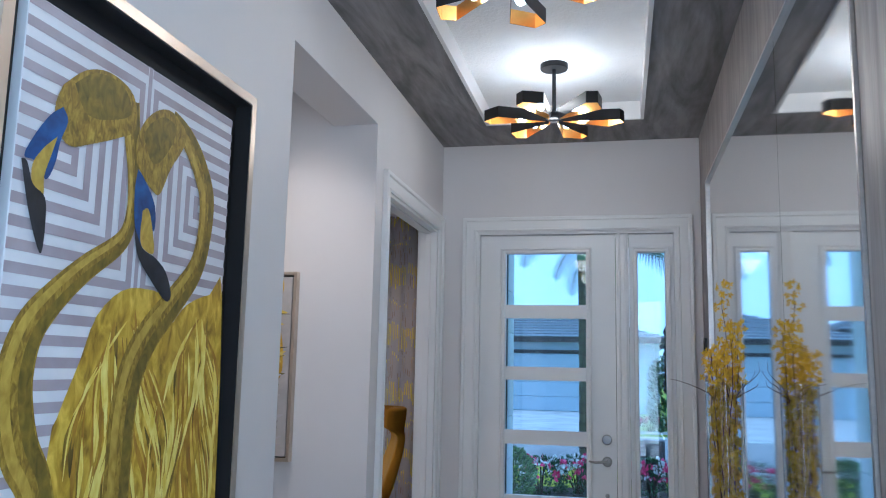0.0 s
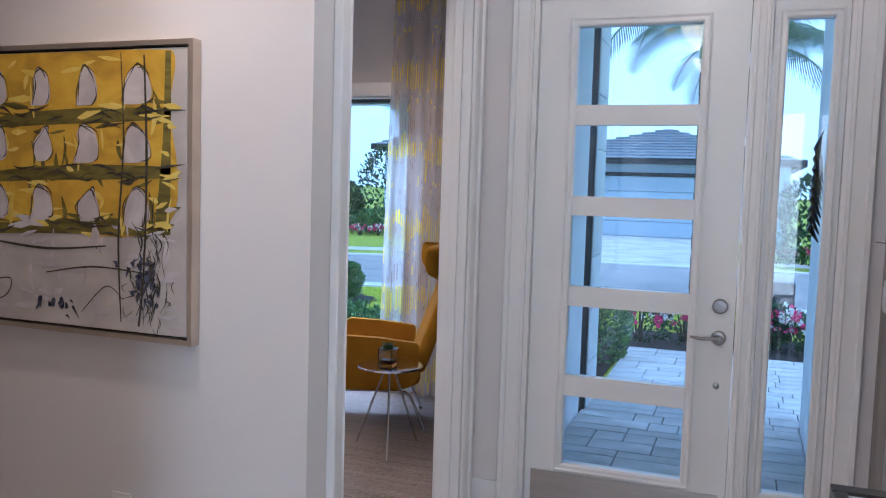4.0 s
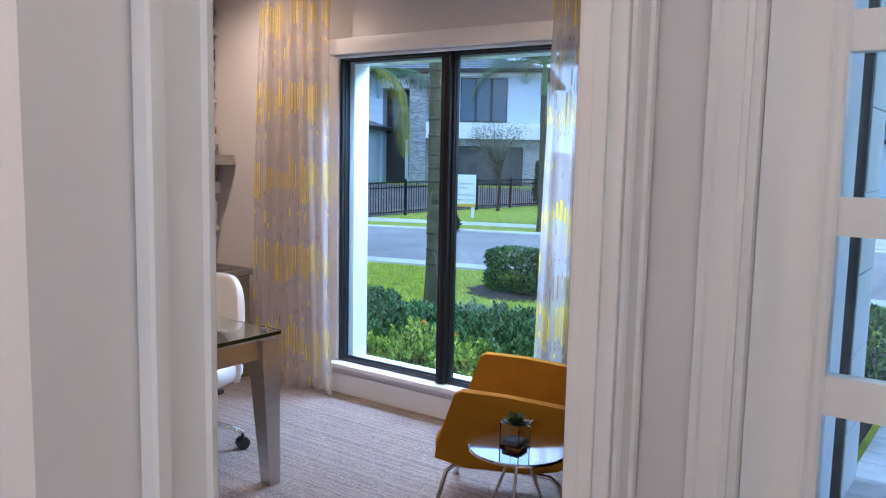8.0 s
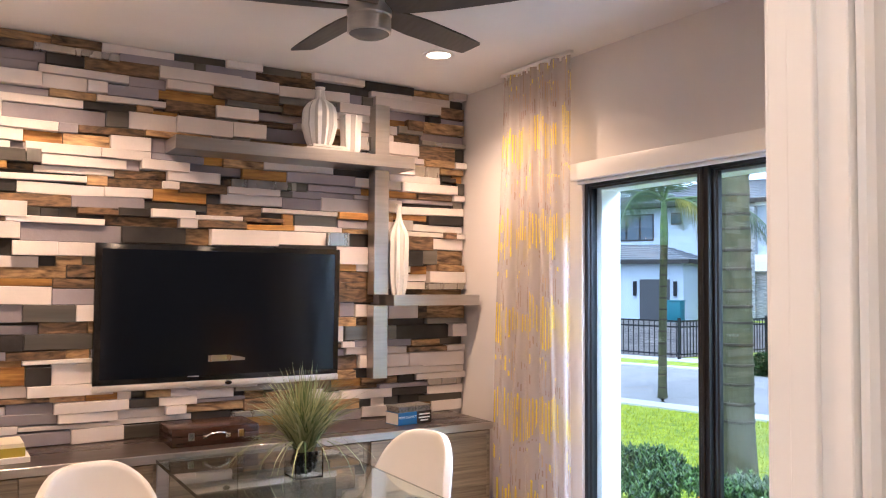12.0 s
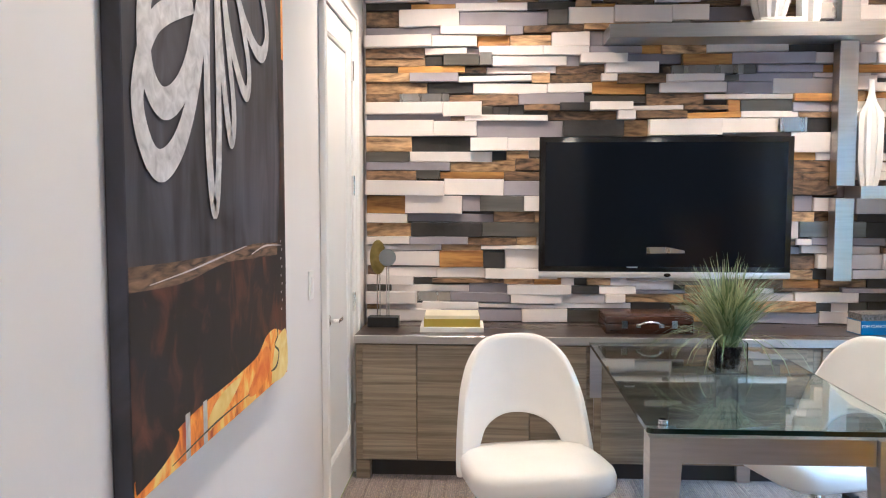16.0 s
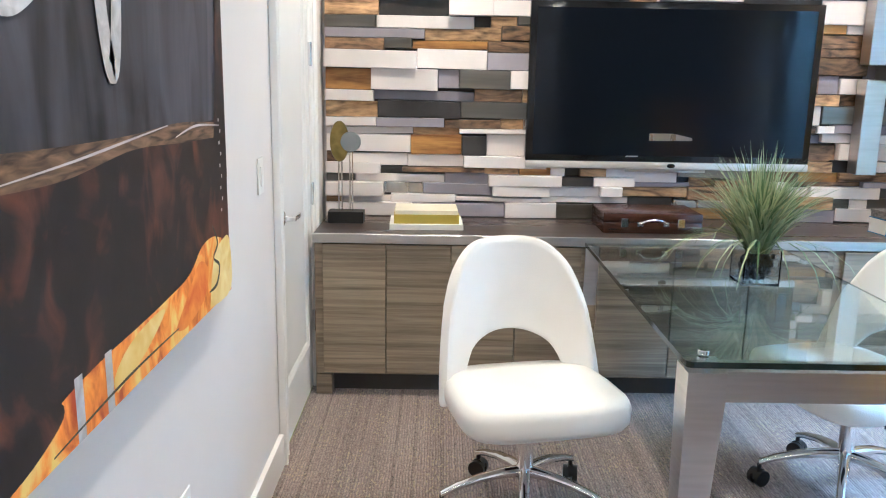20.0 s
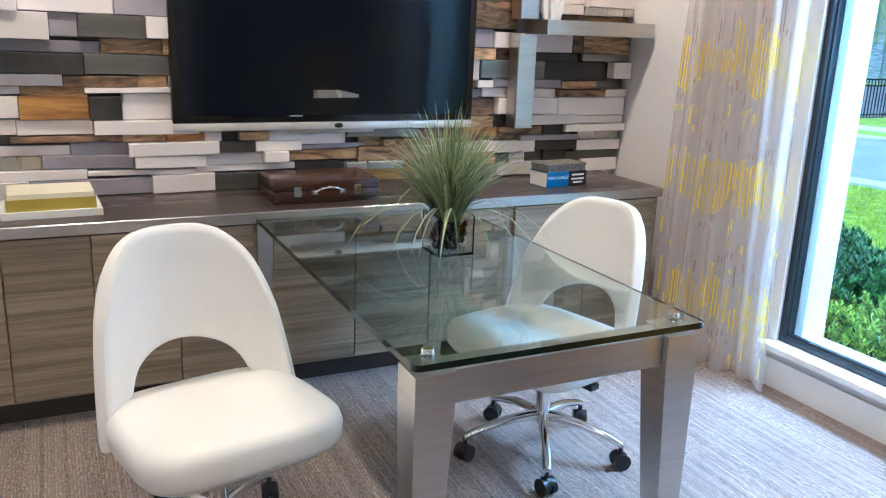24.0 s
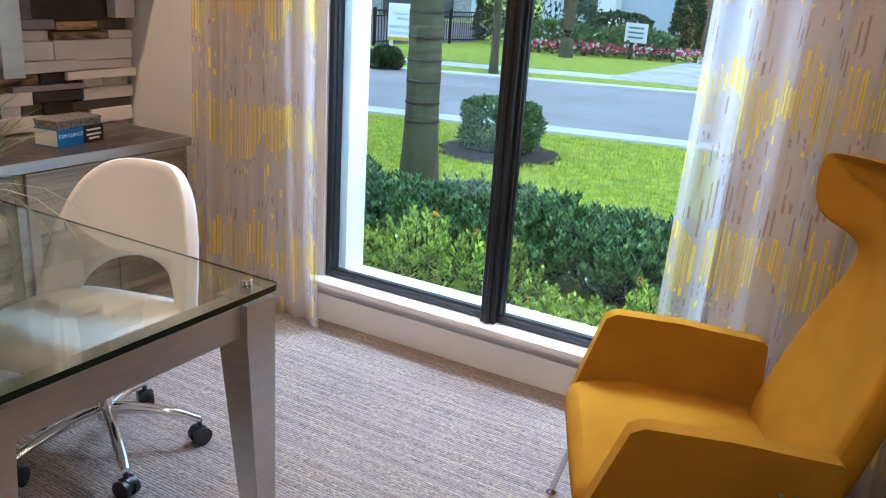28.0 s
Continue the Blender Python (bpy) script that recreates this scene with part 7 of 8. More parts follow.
def palm(x, y, h, r0, r1, fronds, length, seed, label, dry=0, droop=1.0):
    rnd = random.Random(seed)
    t = thing("palm_tree", pose(x, y, GZ), label, "palm tree")
    n = 26
    lean = rnd.uniform(-0.02, 0.02)
    bm = bmesh.new()
    pts = [(lean * h * (k / n) ** 2, 0, h * k / n) for k in range(n + 1)]
    sweep(bm, pts, [r0 + (r1 - r0) * (k / n) + (0.03 * r0 * math.sin(3 * k)) + (0.25 * r0 * max(0, 1 - k / 3)) for k in range(n + 1)], 18)
    part("trunk", bm, M_PALMBARK, t, smooth=50)
    z, k = 0.25, 0
    while z < h - 0.1:
        f = z / h
        bm = bmesh.new()
        rr = r0 + (r1 - r0) * f
        lathe(bm, [(rr * 1.0, -0.012), (rr * 1.045, -0.008), (rr * 1.05, 0.008), (rr * 1.0, 0.013)], 18, (lean * h * f * f, 0, z))
        part("leaf_scar", bm, M_RING, t)
        z += rnd.uniform(0.13, 0.20)
    tx = lean * h
    bm = bmesh.new()
    sweep(bm, [(tx, 0, h - 0.02), (tx, 0, h + 0.3), (tx, 0, h + 0.75)], [r1 * 1.15, r1 * 1.05, r1 * 0.55], 14)
    part("crownshaft", bm, M_SHAFT, t, smooth=50)
    for k in range(fronds):
        a = 2 * math.pi * k / fronds + rnd.uniform(-0.2, 0.2)
        e = rnd.uniform(0.15, 1.1)
        if k < dry:
            a, e = 0.35 + 0.9 * k, 0.25
        verts, faces = [], []
        p = Vector((tx, 0, h + 0.65))
        spine = []
        m = 20
        for i in range(m + 1):
            spine.append(p.copy())
            ang = max(-1.5, e - (1.7 if k < dry else droop) * 1.9 * (i / m) ** (0.9 if k < dry else 1.4))
            p = p + Vector((math.cos(a) * math.cos(ang), math.sin(a) * math.cos(ang), math.sin(ang))) * length / m
        side = Vector((-math.sin(a), math.cos(a), 0))
        for i in range(2, m):
            for half in (0, 0.34, 0.67):
                q = spine[i].lerp(spine[i + 1], half)
                d = (spine[i + 1] - spine[i]).normalized()
                w = length * 0.26 * math.sin(math.pi * min(1, (i + half) / m * 0.9 + 0.12)) ** 0.7
                for s in (-1, 1):
                    o = (side * s * 0.85 + d * 0.55 + Vector((0, 0, -0.45))).normalized() * w * rnd.uniform(0.85, 1.1)
                    th = d * 0.009
                    b = len(verts)
                    verts += [q - th, q + th, q + o * 0.6 + th * 0.8, q + o + Vector((0, 0, -0.10 * w)), q + o * 0.6 - th * 0.8]
                    faces += [(b, b + 1, b + 2, b + 4), (b + 4, b + 2, b + 3)]
        fr = leaf_mesh("frond", verts, faces, M_PALMDRY if k < dry else M_PALMLEAF, t, "yellowing drooping frond" if k < dry else "")
        bm = bmesh.new()
        sweep(bm, spine, [0.022 * (1 - 0.85 * i / m) for i in range(m + 1)], 5)
        part("midrib", bm, M_SHAFT, fr)
    return t


palm(-5.24, 11.75, 5.2, 0.140, 0.105, 11, 2.3, 1, "ringed grey palm trunk rising from the hedge")
palm(-9.35, 15.15, 2.4, 0.066, 0.055, 15, 1.95, 2, "young palm with a yellowing frond beside the street", 2, 0.75)
palm(-0.43, 13.6, 3.25, 0.140, 0.11, 11, 1.9, 3, "tall ringed palm in front of the porch")
palm(-9.45, 21.4, 3.1, 0.085, 0.07, 15, 2.2, 4, "palm on the strip across the street")
palm(-10.3, 27.4, 6.2, 0.16, 0.14, 13, 2.6, 5, "dark-trunked palm among the flowers across the street")
palm(-0.15, 16.6, 3.2, 0.12, 0.09, 15, 2.0, 6, "palm beside the street")

# sign
M_SIGN = material("sign_board", (0.80, 0.80, 0.78), 0.5, vary=0.02)
M_SIGNTXT = material("sign_print", (0.06, 0.22, 0.30), 0.6, vary=0.0)
M_SIGNGOLD = material("sign_gold", (0.55, 0.38, 0.05), 0.6, vary=0.05)
sg = thing("yard_sign", pose(-13.0, 23.4, GZ, 0, 0, 28), "white yard sign on two posts announcing a new model", "sign")
for x in (-0.27, 0.27):
    part("post", block(x - 0.045, x + 0.045, -0.05, 0.05, 0.0, 1.10, 0.005, 1), M_SIGN, sg)
part("board", block(-0.35, 0.35, -0.085, -0.051, 0.30, 1.17, 0.004, 1), M_SIGN, sg)
part("gold_band", block(-0.35, 0.35, -0.0885, -0.0855, 0.30, 0.38), M_SIGNGOLD, sg, "gold band along the foot of the board")
for tx, s, z in (("The Excitement", 0.078, 0.93), ("is Building...", 0.078, 0.82), ("NEW MODEL", 0.108, 0.62), ("COMING SOON!", 0.082, 0.48)):
    lettering(tx, s, pose(0, -0.089, z, 90, 0, 0), M_SIGNTXT, sg)
M_PLQ = material("plaque", (0.75, 0.75, 0.73), 0.5, vary=0.02)
sg = thing("garden_sign", pose(-9.0, 29.3, GZ, 0, 0, -20), "small white garden sign in the flower bed", "sign")
part("post", block(-0.03, 0.03, -0.02, 0.02, 0.0, 0.5), M_PLQ, sg)
part("board", block(-0.38, 0.38, -0.045, -0.021, 0.45, 0.98, 0.004, 1), M_PLQ, sg)
for z in (0.85, 0.72, 0.59):
    part("print_bar", block(-0.26, 0.26, -0.049, -0.0455, z - 0.025, z + 0.025), M_SIGNTXT, sg)

# bare ground behind the fence
M_SOIL = material("bare_soil", (0.17, 0.14, 0.125), 0.95, vary=0.3, scale=2.5, bump=0.6, bscale=30)
bm = bmesh.new()
plot = [(-44.0, 13.2), (-14.7, 21.1), (-14.9, 24.5), (-14.3, 29.6), (-19.0, 42.0), (-44.0, 34.0)]
low, high = [[bm.verts.new((x, y, z)) for x, y in plot] for z in (GZ - 0.05, GZ + 0.014)]
bm.faces.new(list(reversed(low)))
bm.faces.new(high)
for i in range(6):
    bm.faces.new((low[i], low[(i + 1) % 6], high[(i + 1) % 6], high[i]))
solid("ground_plot", bm, M_SOIL, "bare brown soil of the building plot behind the fence", "ground", kind="structure", smooth=0)

# iron fence across the street
M_IRON = material("black_iron", (0.012, 0.012, 0.014), 0.5, 0.3, vary=0.1)
fence_line = [(-25.0, 18.2), (-14.4, 21.0), (-14.6, 24.5), (-14.0, 29.5)]
fn = 0
for (xa, ya), (xb, yb) in zip(fence_line, fence_line[1:]):
    n = max(1, round(math.hypot(xb - xa, yb - ya) / 2.0))
    for k in range(n):
        px, py = xa + (xb - xa) * k / n, ya + (yb - ya) * k / n
        qx, qy = xa + (xb - xa) * (k + 1) / n, ya + (yb - ya) * (k + 1) / n
        ln = math.hypot(qx - px, qy - py)
        f = thing("fence_panel", pose(px, py, GZ, 0, 0, math.degrees(math.atan2(qy - py, qx - px))), "black iron railing panel", "fence", "iron fence across the street")
        part("post", block(-0.03, 0.03, -0.03, 0.03, 0, 1.0), M_IRON, f, smooth=0)
        for z in (0.10, 0.76, 0.90):
            part("rail", block(0.03, ln - 0.03, -0.012, 0.012, z, z + 0.035), M_IRON, f, smooth=0)
        proto = None
        for j in range(15):
            x = ln * (j + 0.5) / 15
            if proto is None:
                proto = finish("bar", block(-0.009, 0.009, -0.009, 0.009, 0.05, 0.91), M_IRON, 0)
            ob = new("bar", proto)
            ob.parent, ob.location = f, (x, 0, 0)

# houses
M_HOUSE = material("house_stucco", (0.54, 0.61, 0.70), 0.85, vary=0.03, scale=0.6, bump=0.15, bscale=20)
M_HOUSE2 = material("house_trim", (0.80, 0.80, 0.79), 0.8, vary=0.02, scale=0.6)
M_ROOFT = material("roof_tile", (0.20, 0.21, 0.23), 0.7, vary=0.12, scale=3, bump=0.4, bscale=8, by_piece=0.08)
M_FASCIA = material("dark_fascia", (0.035, 0.03, 0.028), 0.6, vary=0.1)
M_DKGLASS = material("dark_window_glass", (0.03, 0.07, 0.11), 0.06, vary=0.05, spec=0.9)
M_GARAGE = material("garage_door", (0.40, 0.46, 0.52), 0.5, vary=0.03, scale=0.8)
M_DRIVE = material("driveway_paver", (0.56, 0.53, 0.50), 0.85, vary=0.15, scale=1.5, bump=0.3, bscale=20)
M_GARDARK = material("dark_garage_front", (0.07, 0.07, 0.075), 0.5, vary=0.05)
M_STONE = material("ledge_stone", (0.42, 0.42, 0.42), 0.85, vary=0.3, scale=4, bump=0.8, bscale=9, stretch=(1, 1, 5))
M_TEALBIN = material("teal_plastic", (0.02, 0.16, 0.20), 0.5, vary=0.05)


def hip_roof(h, x0, x1, y0, y1, z, rise, over=0.5, courses=11):
    """A hip roof of overlapping tile courses, with a dark fascia."""
    x0, x1, y0, y1 = x0 - over, x1 + over, y0 - over, y1 + over
    half = min(x1 - x0, y1 - y0) / 2
    for k in range(courses):
        a, b = k / courses, (k + 1) / courses
        bm = bmesh.new()
        ia, ib = half * a, half * b * 1.03
        za, zb = z + rise * a + 0.05, z + rise * b
        lo = [(x0 + ia, y0 + ia, za), (x1 - ia, y0 + ia, za), (x1 - ia, y1 - ia, za), (x0 + ia, y1 - ia, za)]
        hi = [(x0 + ib, y0 + ib, zb), (x1 - ib, y0 + ib, zb), (x1 - ib, y1 - ib, zb), (x0 + ib, y1 - ib, zb)]
        lv, hv = [bm.verts.new(p) for p in lo], [bm.verts.new(p) for p in hi]
        dv = [bm.verts.new((p[0], p[1], p[2] - 0.06)) for p in lo]
        for i in range(4):
            j = (i + 1) % 4
            bm.faces.new((lv[i], lv[j], hv[j], hv[i]))
            bm.faces.new((dv[i], dv[j], lv[j], lv[i]))
        part("tile_course", bm, M_ROOFT, h, smooth=0)
    bm = bmesh.new()
    for b in ((x0, x1, y0, y0 + 0.05), (x0, x1, y1 - 0.05, y1), (x0, x0 + 0.05, y0, y1), (x1 - 0.05, x1, y0, y1)):
        box(bm, *b, z - 0.20, z + 0.02)
    box(bm, x0 + 0.05, x1 - 0.05, y0 + 0.05, y1 - 0.05, z - 0.05, z)
    part("fascia", bm, M_FASCIA, h, smooth=0)


def house_window(h, x0, x1, y, z0, z1, lights=2):
    w = part("window", block(x0, x1, y - 0.04, y + 0.1, z0, z1), M_FASCIA, h, "dark-framed window", smooth=0)
    for k in range(lights):
        a, b = x0 + (x1 - x0) * k / lights, x0 + (x1 - x0) * (k + 1) / lights
        part("pane", block(a + 0.06, b - 0.06, y - 0.055, y - 0.041, z0 + 0.07, z1 - 0.07), M_DKGLASS, w, smooth=0)


# one-storey house straight across from the front door
hb = thing("house", pose(0, 0, GZ), "single-storey pale house with a wide garage and a tiled hip roof", "house")
part("wall", block(-8.0, 1.5, 35.0, 46.0, 0, 2.85), M_HOUSE, hb, smooth=0)
part("wall", block(-15.5, -8.0, 37.5, 46.0, 0, 3.4), M_HOUSE, hb, smooth=0)
hip_roof(hb, -8.0, 1.5, 35.0, 46.0, 2.95, 1.5)
hip_roof(hb, -15.5, -8.0, 37.5, 46.0, 3.5, 1.7)
for k in range(4):
    part("garage_panel", block(-7.2, -1.2, 34.93, 34.99, 0.03 + 0.57 * k, 0.585 + 0.57 * k, 0.01, 1), M_GARAGE, hb, smooth=0)
part("garage_lintel", block(-7.4, -1.0, 34.90, 34.998, 2.31, 2.45), M_FASCIA, hb, smooth=0)
house_window(hb, -14.6, -13.2, 37.5, 0.9, 2.6, 2)
part("entry_door", block(-9.9, -8.9, 37.42, 37.49, 0, 2.4), material("oak_door", (0.40, 0.26, 0.10), 0.5, vary=0.1, scale=4), hb, "warm oak entrance door", smooth=0)
part("stone_pier", block(-8.85, -8.02, 37.0, 37.49, 0, 3.35), M_STONE, hb, "grey ledge stone pier", smooth=0)
part("column", block(-12.9, -12.2, 36.6, 37.3, 0, 3.35), M_HOUSE2, hb, smooth=0)

# two-storey house behind the fence
ha = thing("house", pose(-28.5, 41.5, GZ, 0, 0, 24), "two-storey pale modern house with stone piers and dark windows", "house")
part("wall", block(0.45, 6.6, 0.0, 11.0, 0, 6.1), M_HOUSE, ha, smooth=0)
part("wall", block(-9.5, -2.3, 0.3, 11.0, 0, 6.1), M_HOUSE, ha, smooth=0)
part("entry_wall", block(-2.3, 0.45, 1.2, 11.0, 0, 6.1), M_FASCIA, ha, "dark recessed entrance wall", smooth=0)
part("entry_canopy", block(-2.3, 0.45, 0.1, 1.19, 5.3, 6.1), M_HOUSE2, ha, smooth=0)
hip_roof(ha, -9.5, 6.6, 0.0, 11.0, 6.3, 1.7, 0.6)
part("eave_band", block(0.44, 6.9, -0.35, -0.001, 5.95, 6.24), M_HOUSE2, ha, smooth=0)
part("belt", block(0.45, 6.9, -0.6, -0.001, 2.55, 3.40), M_HOUSE2, ha, "white projecting belt over the garage", smooth=0)
part("stone_band", block(0.45, 6.7, -0.3, -0.001, 2.15, 2.549), M_STONE, ha, "grey ledge stone band", smooth=0)
part("stone_pier", block(-0.5, 0.449, -0.6, 1.19, 0, 5.9), M_STONE, ha, "tall grey ledge stone pier", smooth=0)
for a, b in ((0.45, 2.1), (5.85, 6.7)):
    part("stone_pier", block(a, b, -0.25, -0.001, 0, 2.149), M_STONE, ha, "grey ledge stone pier", smooth=0)
# the open garage's shaded inside is put into this panel's dark colour
part("garage_door", block(2.15, 5.8, -0.05, -0.001, 0.02, 2.148), M_GARDARK, ha, "dark garage front", smooth=0)
house_window(ha, 2.25, 4.85, 0.0, 3.45, 5.85, 3)
house_window(ha, -4.2, -3.6, 0.3, 5.15, 5.8, 1)
house_window(ha, -7.6, -5.2, 0.3, 4.3, 5.8, 3)
d = part("entry_door", block(-1.15, -0.52, 1.10, 1.199, 0, 2.5), M_HOUSE2, ha, "white entrance door with glass lights", smooth=0)
for k in range(5):
    part("pane", block(-0.98, -0.68, 1.08, 1.099, 0.25 + 0.44 * k, 0.60 + 0.44 * k), M_DKGLASS, d, smooth=0)
house_window(ha, -2.0, -1.3, 1.2, 2.9, 4.9, 1)
part("side_wing", block(-9.0, -2.45, -3.0, 0.299, 0, 2.95), M_HOUSE, ha, smooth=0)
hip_roof(ha, -9.0, -2.45, -3.0, 0.8, 3.1, 0.9, 0.45, 7)
part("garage_door", block(-4.75, -3.15, -3.05, -3.001, 0.02, 2.1), M_GARDARK, ha, "dark garage front", smooth=0)
for x in (-5.0, -2.85):
    part("wall_lantern", block(x - 0.08, x + 0.08, -3.14, -3.001, 1.25, 2.0), M_IRON, ha, smooth=0)
bn = thing("wheelie_bin", pose(-28.6, 36.2, GZ, 0, 0, 24), "teal plastic refuse bin", "bin")
part("body", block(-0.35, 0.35, -0.35, 0.35, 0, 1.0, 0.03), M_TEALBIN, bn)
part("lid", block(-0.38, 0.38, -0.38, 0.40, 1.0, 1.08, 0.02), M_TEALBIN, bn)
solid("driveway", block(-7.6, -0.8, 23.2, 34.92, GZ, GZ + 0.02), M_DRIVE, "pale paved driveway", "pavement", kind="structure")

# planting across the street
for i, (x, y, r, h, mt, lb) in enumerate(((-12.4, 31.5, 1.5, 3.2, M_DKBUSH, "tall dark green bush by the house across the street"), (-13.9, 30.3, 0.85, 1.75, M_DKBUSH, "rounded dark green tree across the street"), (-9.2, 35.6, 0.6, 1.9, M_DKBUSH, "clipped dark shrub beside an entrance"), (-11.0, 33.8, 1.3, 1.1, M_DKBUSH, "low dark shrub by a house"),
                                         (-11.6, 29.6, 1.5, 0.8, M_HEDGE, "pale green low hedge across the street"), (-9.4, 30.4, 1.4, 0.75, M_HEDGE, "pale green low hedge across the street"), (-11.1, 19.9, 0.30, 0.32, M_DKBUSH, "small dark bush at the street"), (1.8, 24.5, 1.2, 2.2, M_DKBUSH, "dark shrub by the driveway"), (4.0, 21.0, 1.6, 3.2, M_DKBUSH, "dark leafy tree beside the street"))):
    shrub("far_shrub", x, y, GZ, r, r * 0.9, h, 1500, 0.16, mt, 120 + i, lb, "shrub")
for i in range(9):
    x = -11.9 + 0.56 * i
    shrub("far_flowers", x, 27.7 + 0.28 * i, GZ, 0.36, 0.30, 0.34, 160, 0.07, M_DKBUSH, 140 + i, "low row of pink and white flowers", "flowers", "flower row across the street", [(M_PINK, 24), (M_WHITEF, 12)])
for i in range(4):
    shrub("far_flowers", 0.2 + 0.6 * i, 25.4, GZ, 0.4, 0.35, 0.4, 160, 0.07, M_DKBUSH, 160 + i, "low row of pink and white flowers", "flowers", "flower row across the street", [(M_PINK, 20), (M_WHITEF, 8)])
# bare-looking young tree behind the sign
rnd = random.Random(77)
tr = thing("young_tree", pose(-13.7, 26.3, GZ), "thin young tree with small grey-green leaves", "tree")
bm = bmesh.new()
tips = []
sweep(bm, [(0, 0, 0), (0.03, 0, 0.9), (0, 0.03, 1.6)], [0.06, 0.045, 0.035], 8)
for k in range(16):
    a, z = rnd.uniform(0, 6.28), rnd.uniform(0.9, 1.6)
    p = Vector((0, 0, z))
    pts = []
    d = Vector((math.cos(a), math.sin(a), 1.1))
    for j in range(6):
        pts.append(p.copy())
        d += Vector((rnd.uniform(-0.4, 0.4), rnd.uniform(-0.4, 0.4), rnd.uniform(-0.1, 0.3)))
        p = p + d.normalized() * 0.25
    tips += pts[2:]
    sweep(bm, pts, [0.022 - 0.0035 * j for j in range(6)], 5)
part("trunk", bm, M_TWIGO, tr)
vs, fs = [], []
scatter_leaves(rnd, 2600, lambda r: (r.choice(tips) + Vector((r.uniform(-1, 1), r.uniform(-1, 1), r.uniform(-1, 1))) * 0.25, Vector((0, 0, 0.3))), 0.055, vs, fs)
leaf_mesh("crown", vs, fs, leafage("grey_leaf", (0.08, 0.10, 0.07), (0.20, 0.22, 0.16)), tr)

# blades of the lawn in front of the window and the door
rnd = random.Random(5)
vs, fs = [], []
for _ in range(46000):
    x, y = rnd.uniform(-10.5, 1.8), rnd.uniform(10.95, 16.3)
    if y > near_edge(x) - 0.5 or (x > -2.6 and y < 13.3) or (x + 5.58) ** 2 + (y - 13.92) ** 2 < 0.36:
        continue
    a, h, w = rnd.uniform(0, 6.28), rnd.uniform(0.025, 0.055), rnd.uniform(0.004, 0.008)
    b = len(vs)
    vs += [(x - w * math.cos(a), y - w * math.sin(a), GZ), (x + w * math.cos(a), y + w * math.sin(a), GZ), (x + rnd.uniform(-0.03, 0.03), y + rnd.uniform(-0.03, 0.03), GZ + h)]
    fs.append((b, b + 1, b + 2))
me = bpy.data.meshes.new("lawn_blades")
me.from_pydata(vs, [], fs)
me.materials.append(leafage("lawn_blade", (0.34, 0.40, 0.015), (0.64, 0.66, 0.04), 0.6))
tagged(new("lawn_blades", me), "fine bright green grass blades of the lawn", "grass", kind="stuff")

